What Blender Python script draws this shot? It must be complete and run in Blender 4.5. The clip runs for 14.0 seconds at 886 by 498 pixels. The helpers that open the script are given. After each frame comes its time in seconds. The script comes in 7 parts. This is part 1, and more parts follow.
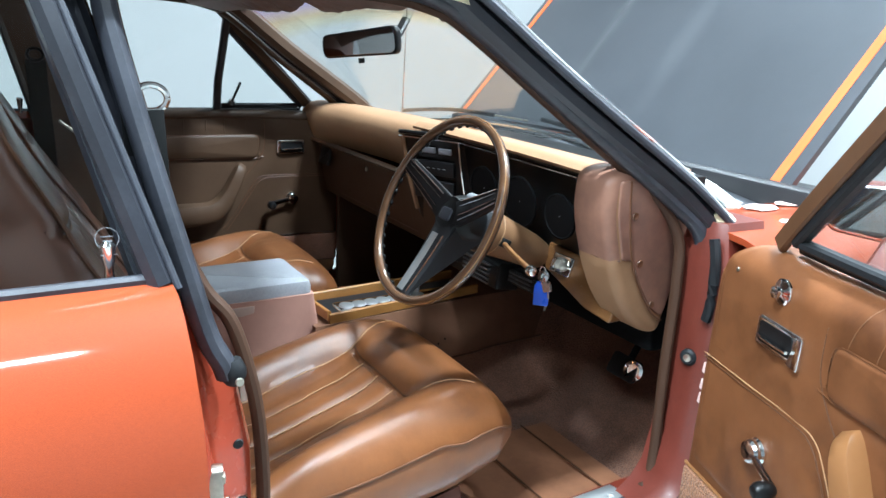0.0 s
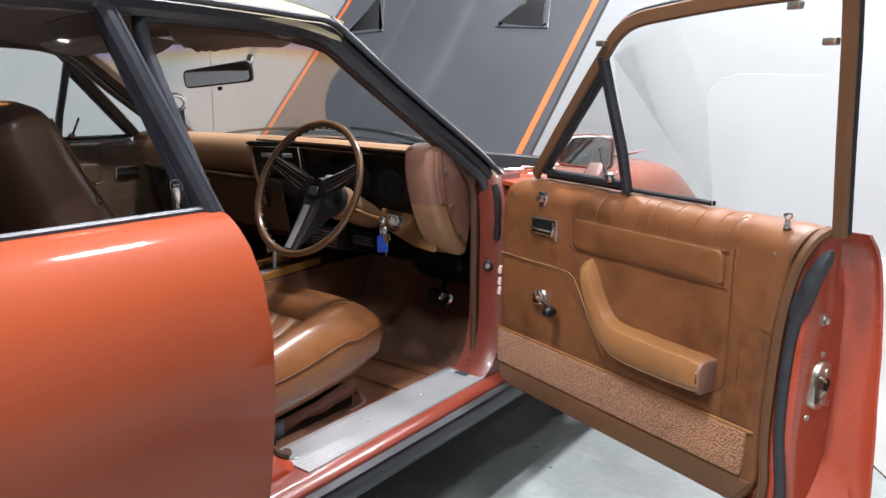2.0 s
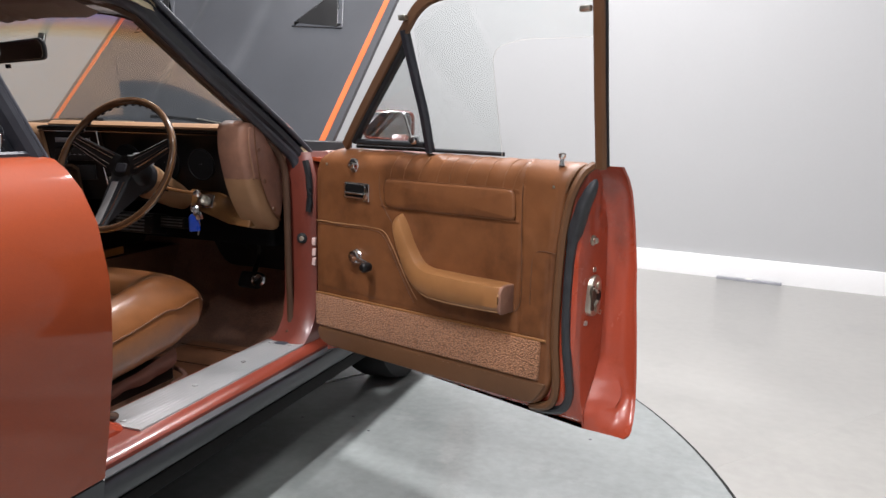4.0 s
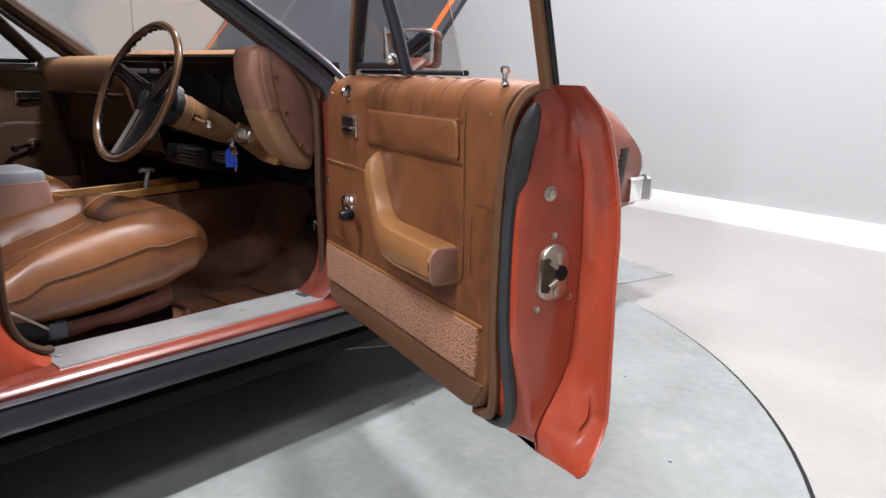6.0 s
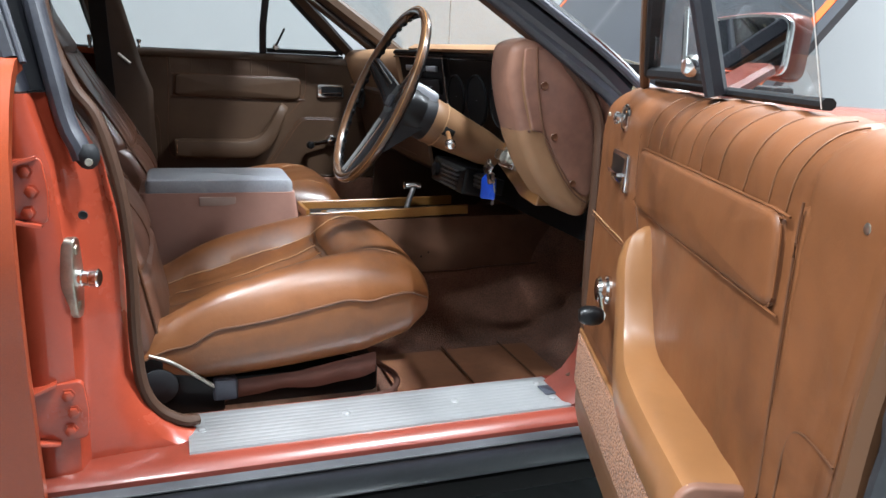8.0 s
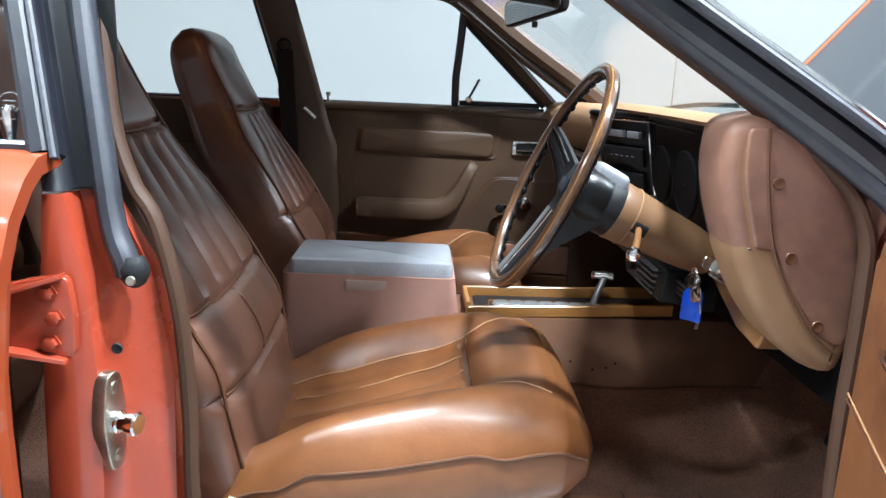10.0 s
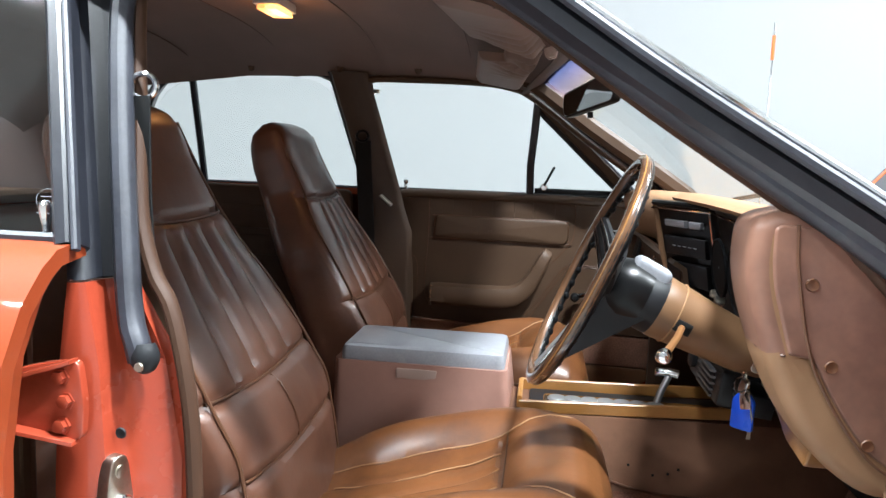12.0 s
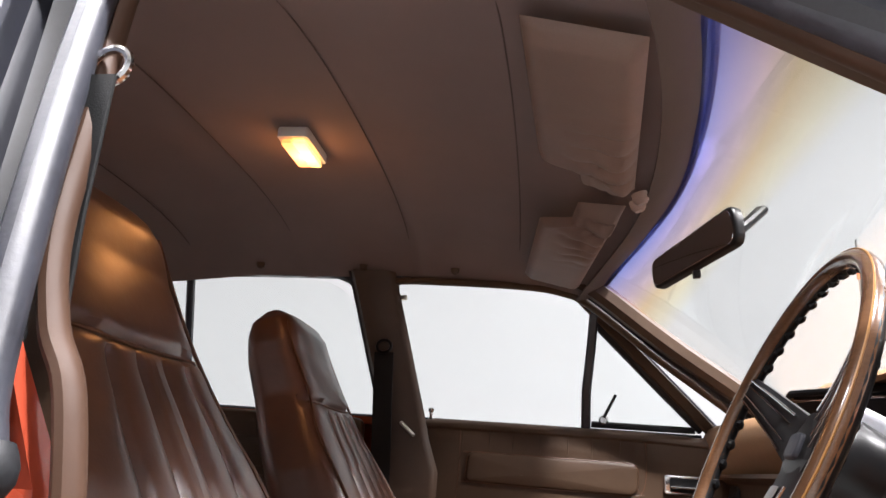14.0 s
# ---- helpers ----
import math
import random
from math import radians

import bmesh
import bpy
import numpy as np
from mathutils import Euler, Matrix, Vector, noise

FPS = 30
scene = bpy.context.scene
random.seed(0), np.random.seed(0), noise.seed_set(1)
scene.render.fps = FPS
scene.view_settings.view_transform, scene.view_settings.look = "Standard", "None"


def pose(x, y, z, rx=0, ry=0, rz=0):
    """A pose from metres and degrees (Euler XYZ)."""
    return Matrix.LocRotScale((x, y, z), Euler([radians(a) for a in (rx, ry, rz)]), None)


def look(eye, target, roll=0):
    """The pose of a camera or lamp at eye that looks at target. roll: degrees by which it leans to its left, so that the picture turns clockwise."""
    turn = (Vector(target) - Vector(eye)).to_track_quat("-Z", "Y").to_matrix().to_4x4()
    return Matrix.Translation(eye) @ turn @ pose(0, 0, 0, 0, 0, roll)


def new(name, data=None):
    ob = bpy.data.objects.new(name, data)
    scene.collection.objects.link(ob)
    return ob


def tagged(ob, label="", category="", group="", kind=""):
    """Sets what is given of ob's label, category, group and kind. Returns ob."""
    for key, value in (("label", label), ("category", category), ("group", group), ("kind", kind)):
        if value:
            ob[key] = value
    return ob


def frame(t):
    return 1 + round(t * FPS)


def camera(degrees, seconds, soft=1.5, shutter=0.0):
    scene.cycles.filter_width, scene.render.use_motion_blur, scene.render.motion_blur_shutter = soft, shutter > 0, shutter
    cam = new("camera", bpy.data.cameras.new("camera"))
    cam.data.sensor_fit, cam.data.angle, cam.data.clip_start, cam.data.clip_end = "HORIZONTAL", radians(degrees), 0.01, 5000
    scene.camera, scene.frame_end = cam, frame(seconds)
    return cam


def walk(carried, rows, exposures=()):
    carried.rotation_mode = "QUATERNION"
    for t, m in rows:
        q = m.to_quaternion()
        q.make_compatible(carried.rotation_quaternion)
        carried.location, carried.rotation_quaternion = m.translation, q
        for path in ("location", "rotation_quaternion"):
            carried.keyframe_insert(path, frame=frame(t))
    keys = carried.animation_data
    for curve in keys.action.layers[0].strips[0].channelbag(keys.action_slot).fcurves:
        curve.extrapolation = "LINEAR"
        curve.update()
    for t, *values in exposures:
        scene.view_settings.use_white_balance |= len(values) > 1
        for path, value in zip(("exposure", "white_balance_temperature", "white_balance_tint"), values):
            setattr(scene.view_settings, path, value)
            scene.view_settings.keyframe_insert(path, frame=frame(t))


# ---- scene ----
cam = camera(62.1, 14.0)
PATH = [
    (0, (1.653, -1.107, 1.289), (0.059, -0.076, 0.733), 3.6),
    (0.5, (1.743, -1.154, 1.331), (0.12, -0.118, 0.791), 2.5),
    (1, (1.758, -1.299, 1.313), (0.265, -0.053, 0.845), 2.6),
    (1.5, (1.83, -1.568, 1.315), (0.475, -0.167, 0.862), 1.6),
    (2, (1.974, -1.775, 1.231), (0.808, -0.208, 0.799), 0.9),
    (2.5, (1.946, -1.991, 1.21), (0.969, -0.296, 0.794), 0.8),
    (3, (1.901, -2.13, 1.246), (1.111, -0.34, 0.832), 0.9),
    (3.5, (1.938, -2.08, 1.174), (1.233, -0.244, 0.813), 1.0),
    (4, (2.005, -1.983, 1.076), (1.334, -0.13, 0.738), 1.3),
    (4.2, (2.063, -1.933, 1.049), (1.382, -0.085, 0.704), 1.2),
    (6.3, (2.424, -1.21, 1.0), (1.007, 0.12, 0.526), 1.6),
    (6.5, (2.382, -1.17, 1.006), (0.895, 0.078, 0.526), 1.9),
    (7, (2.209, -1.017, 1.017), (0.568, 0.017, 0.529), 2.2),
    (7.5, (2.094, -0.857, 1.023), (0.337, -0.043, 0.522), 2.6),
    (8, (1.989, -0.736, 1.026), (0.173, -0.067, 0.521), 2.9),
    (8.5, (1.786, -0.751, 1.002), (-0.071, -0.206, 0.497), 3.1),
    (8.7, (1.703, -0.752, 1.029), (-0.168, -0.25, 0.531), 3.2),
    (11, (1.623, -0.363, 1.106), (-0.333, -0.59, 0.756), 1.9),
    (11.5, (1.619, -0.357, 1.114), (-0.34, -0.638, 0.825), 1.9),
    (12, (1.609, -0.398, 1.113), (-0.359, -0.654, 0.866), 2.2),
    (12.5, (1.546, -0.527, 1.135), (-0.44, -0.703, 0.979), 2.5),
    (13, (1.432, -0.617, 1.081), (-0.565, -0.708, 1.095), 3.0),
    (13.5, (1.302, -0.59, 0.958), (-0.669, -0.722, 1.268), 2.9),
    (14, (1.204, -0.544, 0.881), (-0.692, -0.829, 1.45), 4.3),
]
EXPOSURES = [(0, 0.78, 5400, -2), (1, 0.50, 5500, -1), (1.5, 0.28, 5700, 3), (2, 0.12, 6200, 12), (2.5, -0.04, 6350, 15), (3, -0.14, 6400, 15), (4.2, -0.26, 6450, 14), (6.5, 0.14, 6400, 16), (7, 0.38, 6400, 16), (7.5, 0.52, 6250, 11), (8.5, 0.62, 5600, 3), (11, 1.08, 5650, 2), (12, 1.02, 5900, 4), (13, 1.04, 5900, 4), (14, 1.12, 6450, 15)]
walk(cam, [(t, look(eye, target, roll)) for t, eye, target, roll in PATH], EXPOSURES)

# ---- world and light ----
world = bpy.data.worlds.new("studio_world")
scene.world = world
world.use_nodes = True
world.node_tree.nodes["Background"].inputs[0].default_value = (0.9, 0.95, 1.0, 1)
world.node_tree.nodes["Background"].inputs[1].default_value = 0.05
# the ceiling lights: x, y, length and watts
PANELS = ((-1.6, 2.7, 1.0, 125.0), (1.15, -5.0, 1.0, 190.0), (1.15, -2.3, 0.8, 195.0), (1.15, 0.6, 0.5, 235.0), (1.15, 2.7, 0.8, 135.0), (2.55, -0.95, 0.4, 40.0), (2.9, -3.6, 0.8, 70.0))
scene.view_settings.exposure = 0.0


# ---- materials ----
def nodes_of(name):
    m = bpy.data.materials.new(name)
    m.use_nodes = True
    nt = m.node_tree
    return m, nt, nt.nodes["Principled BSDF"]


def link(nt, a, b):
    nt.links.new(a, b)


def noise_node(nt, scale, detail=4.0, rough=0.55, stretch=None):
    geo = nt.nodes.new("ShaderNodeNewGeometry")
    n = nt.nodes.new("ShaderNodeTexNoise")
    n.inputs["Scale"].default_value = scale
    n.inputs["Detail"].default_value = detail
    n.inputs["Roughness"].default_value = rough
    if stretch:
        mp = nt.nodes.new("ShaderNodeMapping")
        mp.inputs["Scale"].default_value = stretch
        link(nt, geo.outputs["Position"], mp.inputs["Vector"])
        link(nt, mp.outputs["Vector"], n.inputs["Vector"])
    else:
        link(nt, geo.outputs["Position"], n.inputs["Vector"])
    return n


def ramp(nt, fac, stops):
    r = nt.nodes.new("ShaderNodeValToRGB")
    while len(r.color_ramp.elements) < len(stops):
        r.color_ramp.elements.new(0.5)
    for e, (p, c) in zip(r.color_ramp.elements, stops):
        e.position = p
        e.color = (*c, 1) if len(c) == 3 else c
    link(nt, fac, r.inputs[0])
    return r


def mix_rgb(nt, fac, a, b, kind="MIX"):
    m = nt.nodes.new("ShaderNodeMix")
    m.data_type, m.blend_type = "RGBA", kind
    if isinstance(fac, float):
        m.inputs[0].default_value = fac
    else:
        link(nt, fac, m.inputs[0])
    for sock, v in ((m.inputs[6], a), (m.inputs[7], b)):
        if isinstance(v, tuple):
            sock.default_value = (*v, 1)
        else:
            link(nt, v, sock)
    return m.outputs[2]


def bump(nt, bsdf, height, strength, distance=0.002):
    b = nt.nodes.new("ShaderNodeBump")
    b.inputs["Strength"].default_value = strength
    b.inputs["Distance"].default_value = distance
    link(nt, height, b.inputs["Height"])
    link(nt, b.outputs["Normal"], bsdf.inputs["Normal"])


def shade(c, k):
    return tuple(min(1.0, v * k) for v in c)


def surface(name, base, rough=0.5, metal=0.0, coarse=4.0, fine=120.0, var=0.15, relief=0.15, dist=0.001, coat=0.0,
            rough_var=0.08, worn=None, stretch=None):
    """A plain surface with variation at two scales, fine relief, and wear of another colour where given."""
    m, nt, b = nodes_of(name)
    big, small = noise_node(nt, coarse, 5.0, 0.6), noise_node(nt, fine, 3.0, 0.5, stretch)
    r = ramp(nt, big.outputs["Fac"], [(0.3, shade(base, 1 - var)), (0.7, shade(base, 1 + var))])
    col = mix_rgb(nt, 0.25, r.outputs[0], ramp(nt, small.outputs["Fac"], [(0.3, shade(base, 1 - var)), (0.7, shade(base, 1 + var))]).outputs[0])
    if worn:
        spots = noise_node(nt, coarse * 2.3, 6.0, 0.7)
        col = mix_rgb(nt, ramp(nt, spots.outputs["Fac"], [(0.55, (0, 0, 0)), (0.72, (0.75, 0.75, 0.75))]).outputs[0], col, worn)
    link(nt, col, b.inputs["Base Color"])
    b.inputs["Metallic"].default_value = metal
    rr = nt.nodes.new("ShaderNodeMapRange")
    rr.inputs["To Min"].default_value, rr.inputs["To Max"].default_value = max(0.02, rough - rough_var), min(1.0, rough + rough_var)
    link(nt, big.outputs["Fac"], rr.inputs["Value"])
    link(nt, rr.outputs[0], b.inputs["Roughness"])
    b.inputs["Coat Weight"].default_value = coat
    b.inputs["Coat Roughness"].default_value = 0.06
    if relief:
        bump(nt, b, small.outputs["Fac"], relief, dist)
    return m


def mixed(a, b, k):
    return tuple(p + (q - p) * k for p, q in zip(a, b))


def leather(name, base, dark, rough=0.38, crease=0.35, wrinkle=0.0, patch=0.5, run=(1.3, 1.3, 0.7), size=9.0):
    m, nt, b = nodes_of(name)
    big, mid = noise_node(nt, 5.0, 5.0, 0.65), noise_node(nt, 26.0, 5.0, 0.6)
    grain = noise_node(nt, 330.0, 2.0, 0.5)
    col = ramp(nt, big.outputs["Fac"], [(0.33, mixed(dark, base, patch)), (0.52, base), (0.70, shade(base, 1.18))]).outputs[0]
    col = mix_rgb(nt, 0.28, col, ramp(nt, mid.outputs["Fac"], [(0.3, mixed(dark, base, patch)), (0.7, shade(base, 1.1))]).outputs[0])
    link(nt, col, b.inputs["Base Color"])
    b.inputs["Specular IOR Level"].default_value = 0.55 if rough < 0.4 else 0.35
    if rough < 0.4:
        b.inputs["Coat Weight"].default_value = 0.34
        b.inputs["Coat Roughness"].default_value = 0.24
    rr = nt.nodes.new("ShaderNodeMapRange")
    rr.inputs["To Min"].default_value, rr.inputs["To Max"].default_value = rough - 0.06, rough + 0.10
    link(nt, mid.outputs["Fac"], rr.inputs["Value"])
    link(nt, rr.outputs[0], b.inputs["Roughness"])
    add = nt.nodes.new("ShaderNodeMath")
    add.operation = "MULTIPLY_ADD"
    add.inputs[1].default_value = 0.12
    link(nt, grain.outputs["Fac"], add.inputs[0])
    link(nt, mid.outputs["Fac"], add.inputs[2])
    bump(nt, b, add.outputs[0], crease, 0.003)
    if wrinkle:
        sag = noise_node(nt, size, 0.6, 0.4, run)
        wide = nt.nodes.new("ShaderNodeBump")
        wide.inputs["Strength"].default_value = wrinkle
        wide.inputs["Distance"].default_value = 0.03
        link(nt, sag.outputs["Fac"], wide.inputs["Height"])
        link(nt, wide.outputs["Normal"], b.inputs["Normal"].links[0].from_node.inputs["Normal"])
    return m


def carpet_mat(name, base, scale=260.0, loops=False):
    m, nt, b = nodes_of(name)
    small, big = noise_node(nt, scale, 2.0, 0.7), noise_node(nt, 6.0, 5.0, 0.6)
    tuft = small.outputs["Fac"]
    if loops:
        geo, cell = nt.nodes.new("ShaderNodeNewGeometry"), nt.nodes.new("ShaderNodeTexVoronoi")
        cell.inputs["Scale"].default_value = scale
        link(nt, geo.outputs["Position"], cell.inputs["Vector"])
        flip = nt.nodes.new("ShaderNodeMath")
        flip.operation, flip.inputs[0].default_value = "SUBTRACT", 1.0
        link(nt, cell.outputs["Distance"], flip.inputs[1])
        tuft = flip.outputs[0]
    col = ramp(nt, tuft, [(0.35, shade(base, 0.58 if loops else 0.4)), (0.6, shade(base, 1.15 if loops else 1.3))]).outputs[0]
    col = mix_rgb(nt, 0.22 if loops else 0.5, col, ramp(nt, big.outputs["Fac"], [(0.36, shade(base, 0.35)), (0.66, shade(base, 1.4))]).outputs[0])
    link(nt, col, b.inputs["Base Color"])
    b.inputs["Roughness"].default_value = 0.95
    b.inputs["Sheen Weight"].default_value = 0.08
    bump(nt, b, tuft, 0.9, 0.006)
    return m


def paint_mat(name, base, dark):
    m, nt, b = nodes_of(name)
    flake, big = noise_node(nt, 1600.0, 1.0, 0.5), noise_node(nt, 3.0, 4.0, 0.6)
    col = ramp(nt, flake.outputs["Fac"], [(0.35, dark), (0.68, shade(base, 1.25))]).outputs[0]
    col = mix_rgb(nt, 0.5, col, ramp(nt, big.outputs["Fac"], [(0.3, shade(base, 0.88)), (0.7, shade(base, 1.08))]).outputs[0])
    link(nt, col, b.inputs["Base Color"])
    b.inputs["Metallic"].default_value = 0.0
    b.inputs["Roughness"].default_value = 0.5
    b.inputs["Specular IOR Level"].default_value = 0.1
    b.inputs["Coat Weight"].default_value = 0.8
    b.inputs["Coat Roughness"].default_value = 0.06
    bump(nt, b, big.outputs["Fac"], 0.03, 0.01)
    return m


def glass_mat(name, tint=(0.97, 0.985, 0.98), gloss=0.5):
    m = bpy.data.materials.new(name)
    m.use_nodes = True
    nt = m.node_tree
    nt.nodes.remove(nt.nodes["Principled BSDF"])
    t, g, mx = nt.nodes.new("ShaderNodeBsdfTransparent"), nt.nodes.new("ShaderNodeBsdfGlossy"), nt.nodes.new("ShaderNodeMixShader")
    t.inputs[0].default_value = (*tint, 1)
    g.inputs["Roughness"].default_value = 0.02
    f = nt.nodes.new("ShaderNodeFresnel")
    f.inputs[0].default_value = 1.45
    k = nt.nodes.new("ShaderNodeMath")
    k.operation = "MULTIPLY"
    k.inputs[1].default_value = gloss
    link(nt, f.outputs[0], k.inputs[0])
    link(nt, k.outputs[0], mx.inputs[0])
    link(nt, t.outputs[0], mx.inputs[1])
    link(nt, g.outputs[0], mx.inputs[2])
    link(nt, mx.outputs[0], nt.nodes["Material Output"].inputs[0])
    return m


def glow_mat(name, colour, strength):
    m, nt, b = nodes_of(name)
    b.inputs["Base Color"].default_value = (0.8, 0.8, 0.8, 1)
    b.inputs["Emission Color"].default_value = (*colour, 1)
    b.inputs["Emission Strength"].default_value = strength
    return m


M = {}
M["paint"] = paint_mat("orange_red_metallic_paint", (0.275, 0.051, 0.016), (0.18, 0.028, 0.009))
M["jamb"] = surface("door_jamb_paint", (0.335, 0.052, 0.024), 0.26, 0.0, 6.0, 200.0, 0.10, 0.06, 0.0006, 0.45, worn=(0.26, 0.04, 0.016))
# worn jamb red, darkened by colour to offset the lamps on the sill
M["dimjamb"] = surface("worn_sill_paint_toned_down", (0.17, 0.031, 0.017), 0.3, 0.0, 6.0, 200.0, 0.15, 0.08, 0.0006, 0.4, worn=(0.13, 0.026, 0.015))
M["tunnelside"] = leather("rust_brown_tunnel_vinyl", (0.17, 0.085, 0.05), (0.09, 0.042, 0.026), 0.45, 0.2, 0.0, 0.2)
M["column"] = leather("brown_column_vinyl", (0.21, 0.112, 0.055), (0.15, 0.078, 0.038), 0.42, 0.1)
M["panelwood"] = surface("dark_wood_grain_panel", (0.17, 0.078, 0.026), 0.35, 0.0, 6.0, 60.0, 0.3, 0.08, 0.0005, 0.3, stretch=(9.0, 1.0, 9.0))
# jamb red with shade put into the colour, for hinge pillars and wing mirror
M["shadejamb"] = surface("shaded_red_jamb_paint", (0.13, 0.028, 0.018), 0.38, 0.0, 6.0, 200.0, 0.2, 0.1, 0.0006, 0.4, worn=(0.09, 0.022, 0.015))
M["blackout"] = surface("satin_black_paint", (0.016, 0.017, 0.023), 0.36, 0.0, 7.0, 220.0, 0.35, 0.08, 0.0006, 0.1, worn=(0.03, 0.031, 0.038))
M["bonnet"] = surface("satin_black_bonnet_paint", (0.05, 0.053, 0.06), 0.33, 0.0, 2.5, 400.0, 0.15, 0.03, 0.0004, 0.0)
M["stripe"] = surface("orange_stripe_paint", (0.55, 0.11, 0.022), 0.4, 0.0, 8.0, 300.0, 0.06, 0.02, 0.0003, 0.3)
M["rubber"] = surface("aged_black_rubber", (0.014, 0.015, 0.017), 0.55, 0.0, 18.0, 160.0, 0.35, 0.4, 0.0012)
M["sealrubber"] = surface("worn_black_seal_rubber", (0.022, 0.024, 0.028), 0.5, 0.0, 14.0, 120.0, 0.35, 0.4, 0.0012, worn=(0.045, 0.046, 0.05))
M["greyrubber"] = surface("grey_weatherstrip", (0.034, 0.036, 0.046), 0.42, 0.0, 11.0, 150.0, 0.4, 0.3, 0.001, worn=(0.055, 0.055, 0.062))
M["chrome"] = surface("chrome", (0.82, 0.82, 0.82), 0.09, 1.0, 20.0, 300.0, 0.06, 0.03, 0.0003, rough_var=0.05)
M["steel"] = surface("plated_steel", (0.5, 0.47, 0.4), 0.35, 1.0, 30.0, 220.0, 0.3, 0.2, 0.0006)
M["latchdark"] = surface("greasy_dark_latch_steel", (0.05, 0.041, 0.029), 0.45, 0.4, 40.0, 220.0, 0.4, 0.3, 0.0008)
M["alu"] = surface("scuffed_aluminium", (0.42, 0.422, 0.425), 0.44, 0.75, 9.0, 90.0, 0.12, 0.2, 0.0006, stretch=(18.0, 1.0, 18.0))
M["seat"] = leather("brown_seat_leather", (0.116, 0.048, 0.027), (0.06, 0.024, 0.014), 0.38, 0.26, 0.10, 0.25, (0.8, 0.8, 1.9), 11.0)
M["seatlight"] = leather("worn_tan_seat_leather", (0.175, 0.065, 0.020), (0.07, 0.024, 0.010), 0.36, 0.30, 0.09, 0.15, (1.6, 0.8, 1.0), 10.0)
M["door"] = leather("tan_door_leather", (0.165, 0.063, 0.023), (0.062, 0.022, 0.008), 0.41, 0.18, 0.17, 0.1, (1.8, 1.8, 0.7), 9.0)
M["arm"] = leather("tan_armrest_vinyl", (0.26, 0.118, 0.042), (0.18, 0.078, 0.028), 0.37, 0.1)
M["vinyl"] = leather("tan_dash_vinyl", (0.27, 0.155, 0.082), (0.20, 0.11, 0.057), 0.55, 0.12)
M["pod"] = leather("faded_pink_brown_vinyl", (0.25, 0.128, 0.086), (0.10, 0.053, 0.045), 0.42, 0.15, 0.0, 0.25)
# also the closed front door's lining, with its shade put into the colour
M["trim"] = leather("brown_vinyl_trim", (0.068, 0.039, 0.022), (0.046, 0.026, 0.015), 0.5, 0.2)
M["lowertrim"] = leather("olive_brown_kick_vinyl", (0.115, 0.054, 0.025), (0.075, 0.034, 0.015), 0.45, 0.2)
M["darktrim"] = leather("dark_brown_vinyl_trim", (0.065, 0.04, 0.026), (0.04, 0.025, 0.016), 0.42, 0.2)
M["console"] = leather("red_brown_console_vinyl", (0.33, 0.18, 0.14), (0.24, 0.128, 0.098), 0.5, 0.12)
M["skirtvinyl"] = leather("red_brown_skirt_vinyl", (0.15, 0.062, 0.045), (0.08, 0.033, 0.024), 0.45, 0.3)
M["piping"] = surface("brown_piping", (0.10, 0.042, 0.019), 0.42, 0.0, 20.0, 300.0, 0.2, 0.1)
M["pleatline"] = surface("worn_pale_pleat_edge", (0.205, 0.092, 0.040), 0.5, 0.0, 40.0, 500.0, 0.25, 0.2)
M["stitch"] = surface("pale_tan_stitching", (0.38, 0.21, 0.10), 0.6, 0.0, 60.0, 500.0, 0.2, 0.2)
M["carpet"] = carpet_mat("rust_brown_carpet", (0.26, 0.124, 0.078))
M["carpetstrip"] = carpet_mat("tan_loop_carpet", (0.37, 0.17, 0.085), 240.0, loops=True)
M["lid"] = surface("grey_console_lid_vinyl", (0.27, 0.275, 0.30), 0.34, 0.0, 7.0, 220.0, 0.28, 0.25, 0.001, 0.25, worn=(0.38, 0.38, 0.39))
M["slat"] = surface("grey_vent_slat_plastic", (0.10, 0.10, 0.105), 0.3, 0.0, 10.0, 300.0, 0.2, 0.05, 0.0005)
M["lip"] = surface("grey_sill_lip", (0.06, 0.063, 0.068), 0.45, 0.0, 7.0, 120.0, 0.25, 0.2, 0.0006)
M["plastic"] = surface("black_plastic", (0.007, 0.007, 0.0075), 0.32, 0.0, 10.0, 300.0, 0.2, 0.08, 0.0005)
M["blackvinyl"] = surface("black_grained_vinyl", (0.016, 0.016, 0.018), 0.48, 0.0, 9.0, 500.0, 0.2, 0.3, 0.0006)
M["wood"] = surface("walnut_rim", (0.11, 0.055, 0.028), 0.2, 0.0, 14.0, 110.0, 0.4, 0.05, 0.0004, 0.6, stretch=(1.0, 1.0, 9.0))
M["oak"] = surface("oak_veneer", (0.36, 0.17, 0.045), 0.35, 0.0, 6.0, 60.0, 0.25, 0.08, 0.0005, 0.3, stretch=(9.0, 1.0, 9.0))
M["headliner"] = surface("brown_headliner_cloth", (0.203, 0.155, 0.144), 0.9, 0.0, 3.5, 900.0, 0.12, 0.25, 0.0008)
M["headseam"] = surface("dark_headliner_seam", (0.10, 0.076, 0.068), 0.9, 0.0, 5.0, 600.0, 0.15, 0.1)
M["visor"] = surface("pleated_visor_vinyl", (0.38, 0.275, 0.23), 0.5, 0.0, 6.0, 500.0, 0.12, 0.2, 0.0008)
M["cream"] = surface("cream_vinyl_roof", (0.62, 0.54, 0.36), 0.5, 0.0, 4.0, 350.0, 0.08, 0.3, 0.0009)
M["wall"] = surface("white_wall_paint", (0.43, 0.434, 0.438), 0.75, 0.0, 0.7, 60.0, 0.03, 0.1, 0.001)
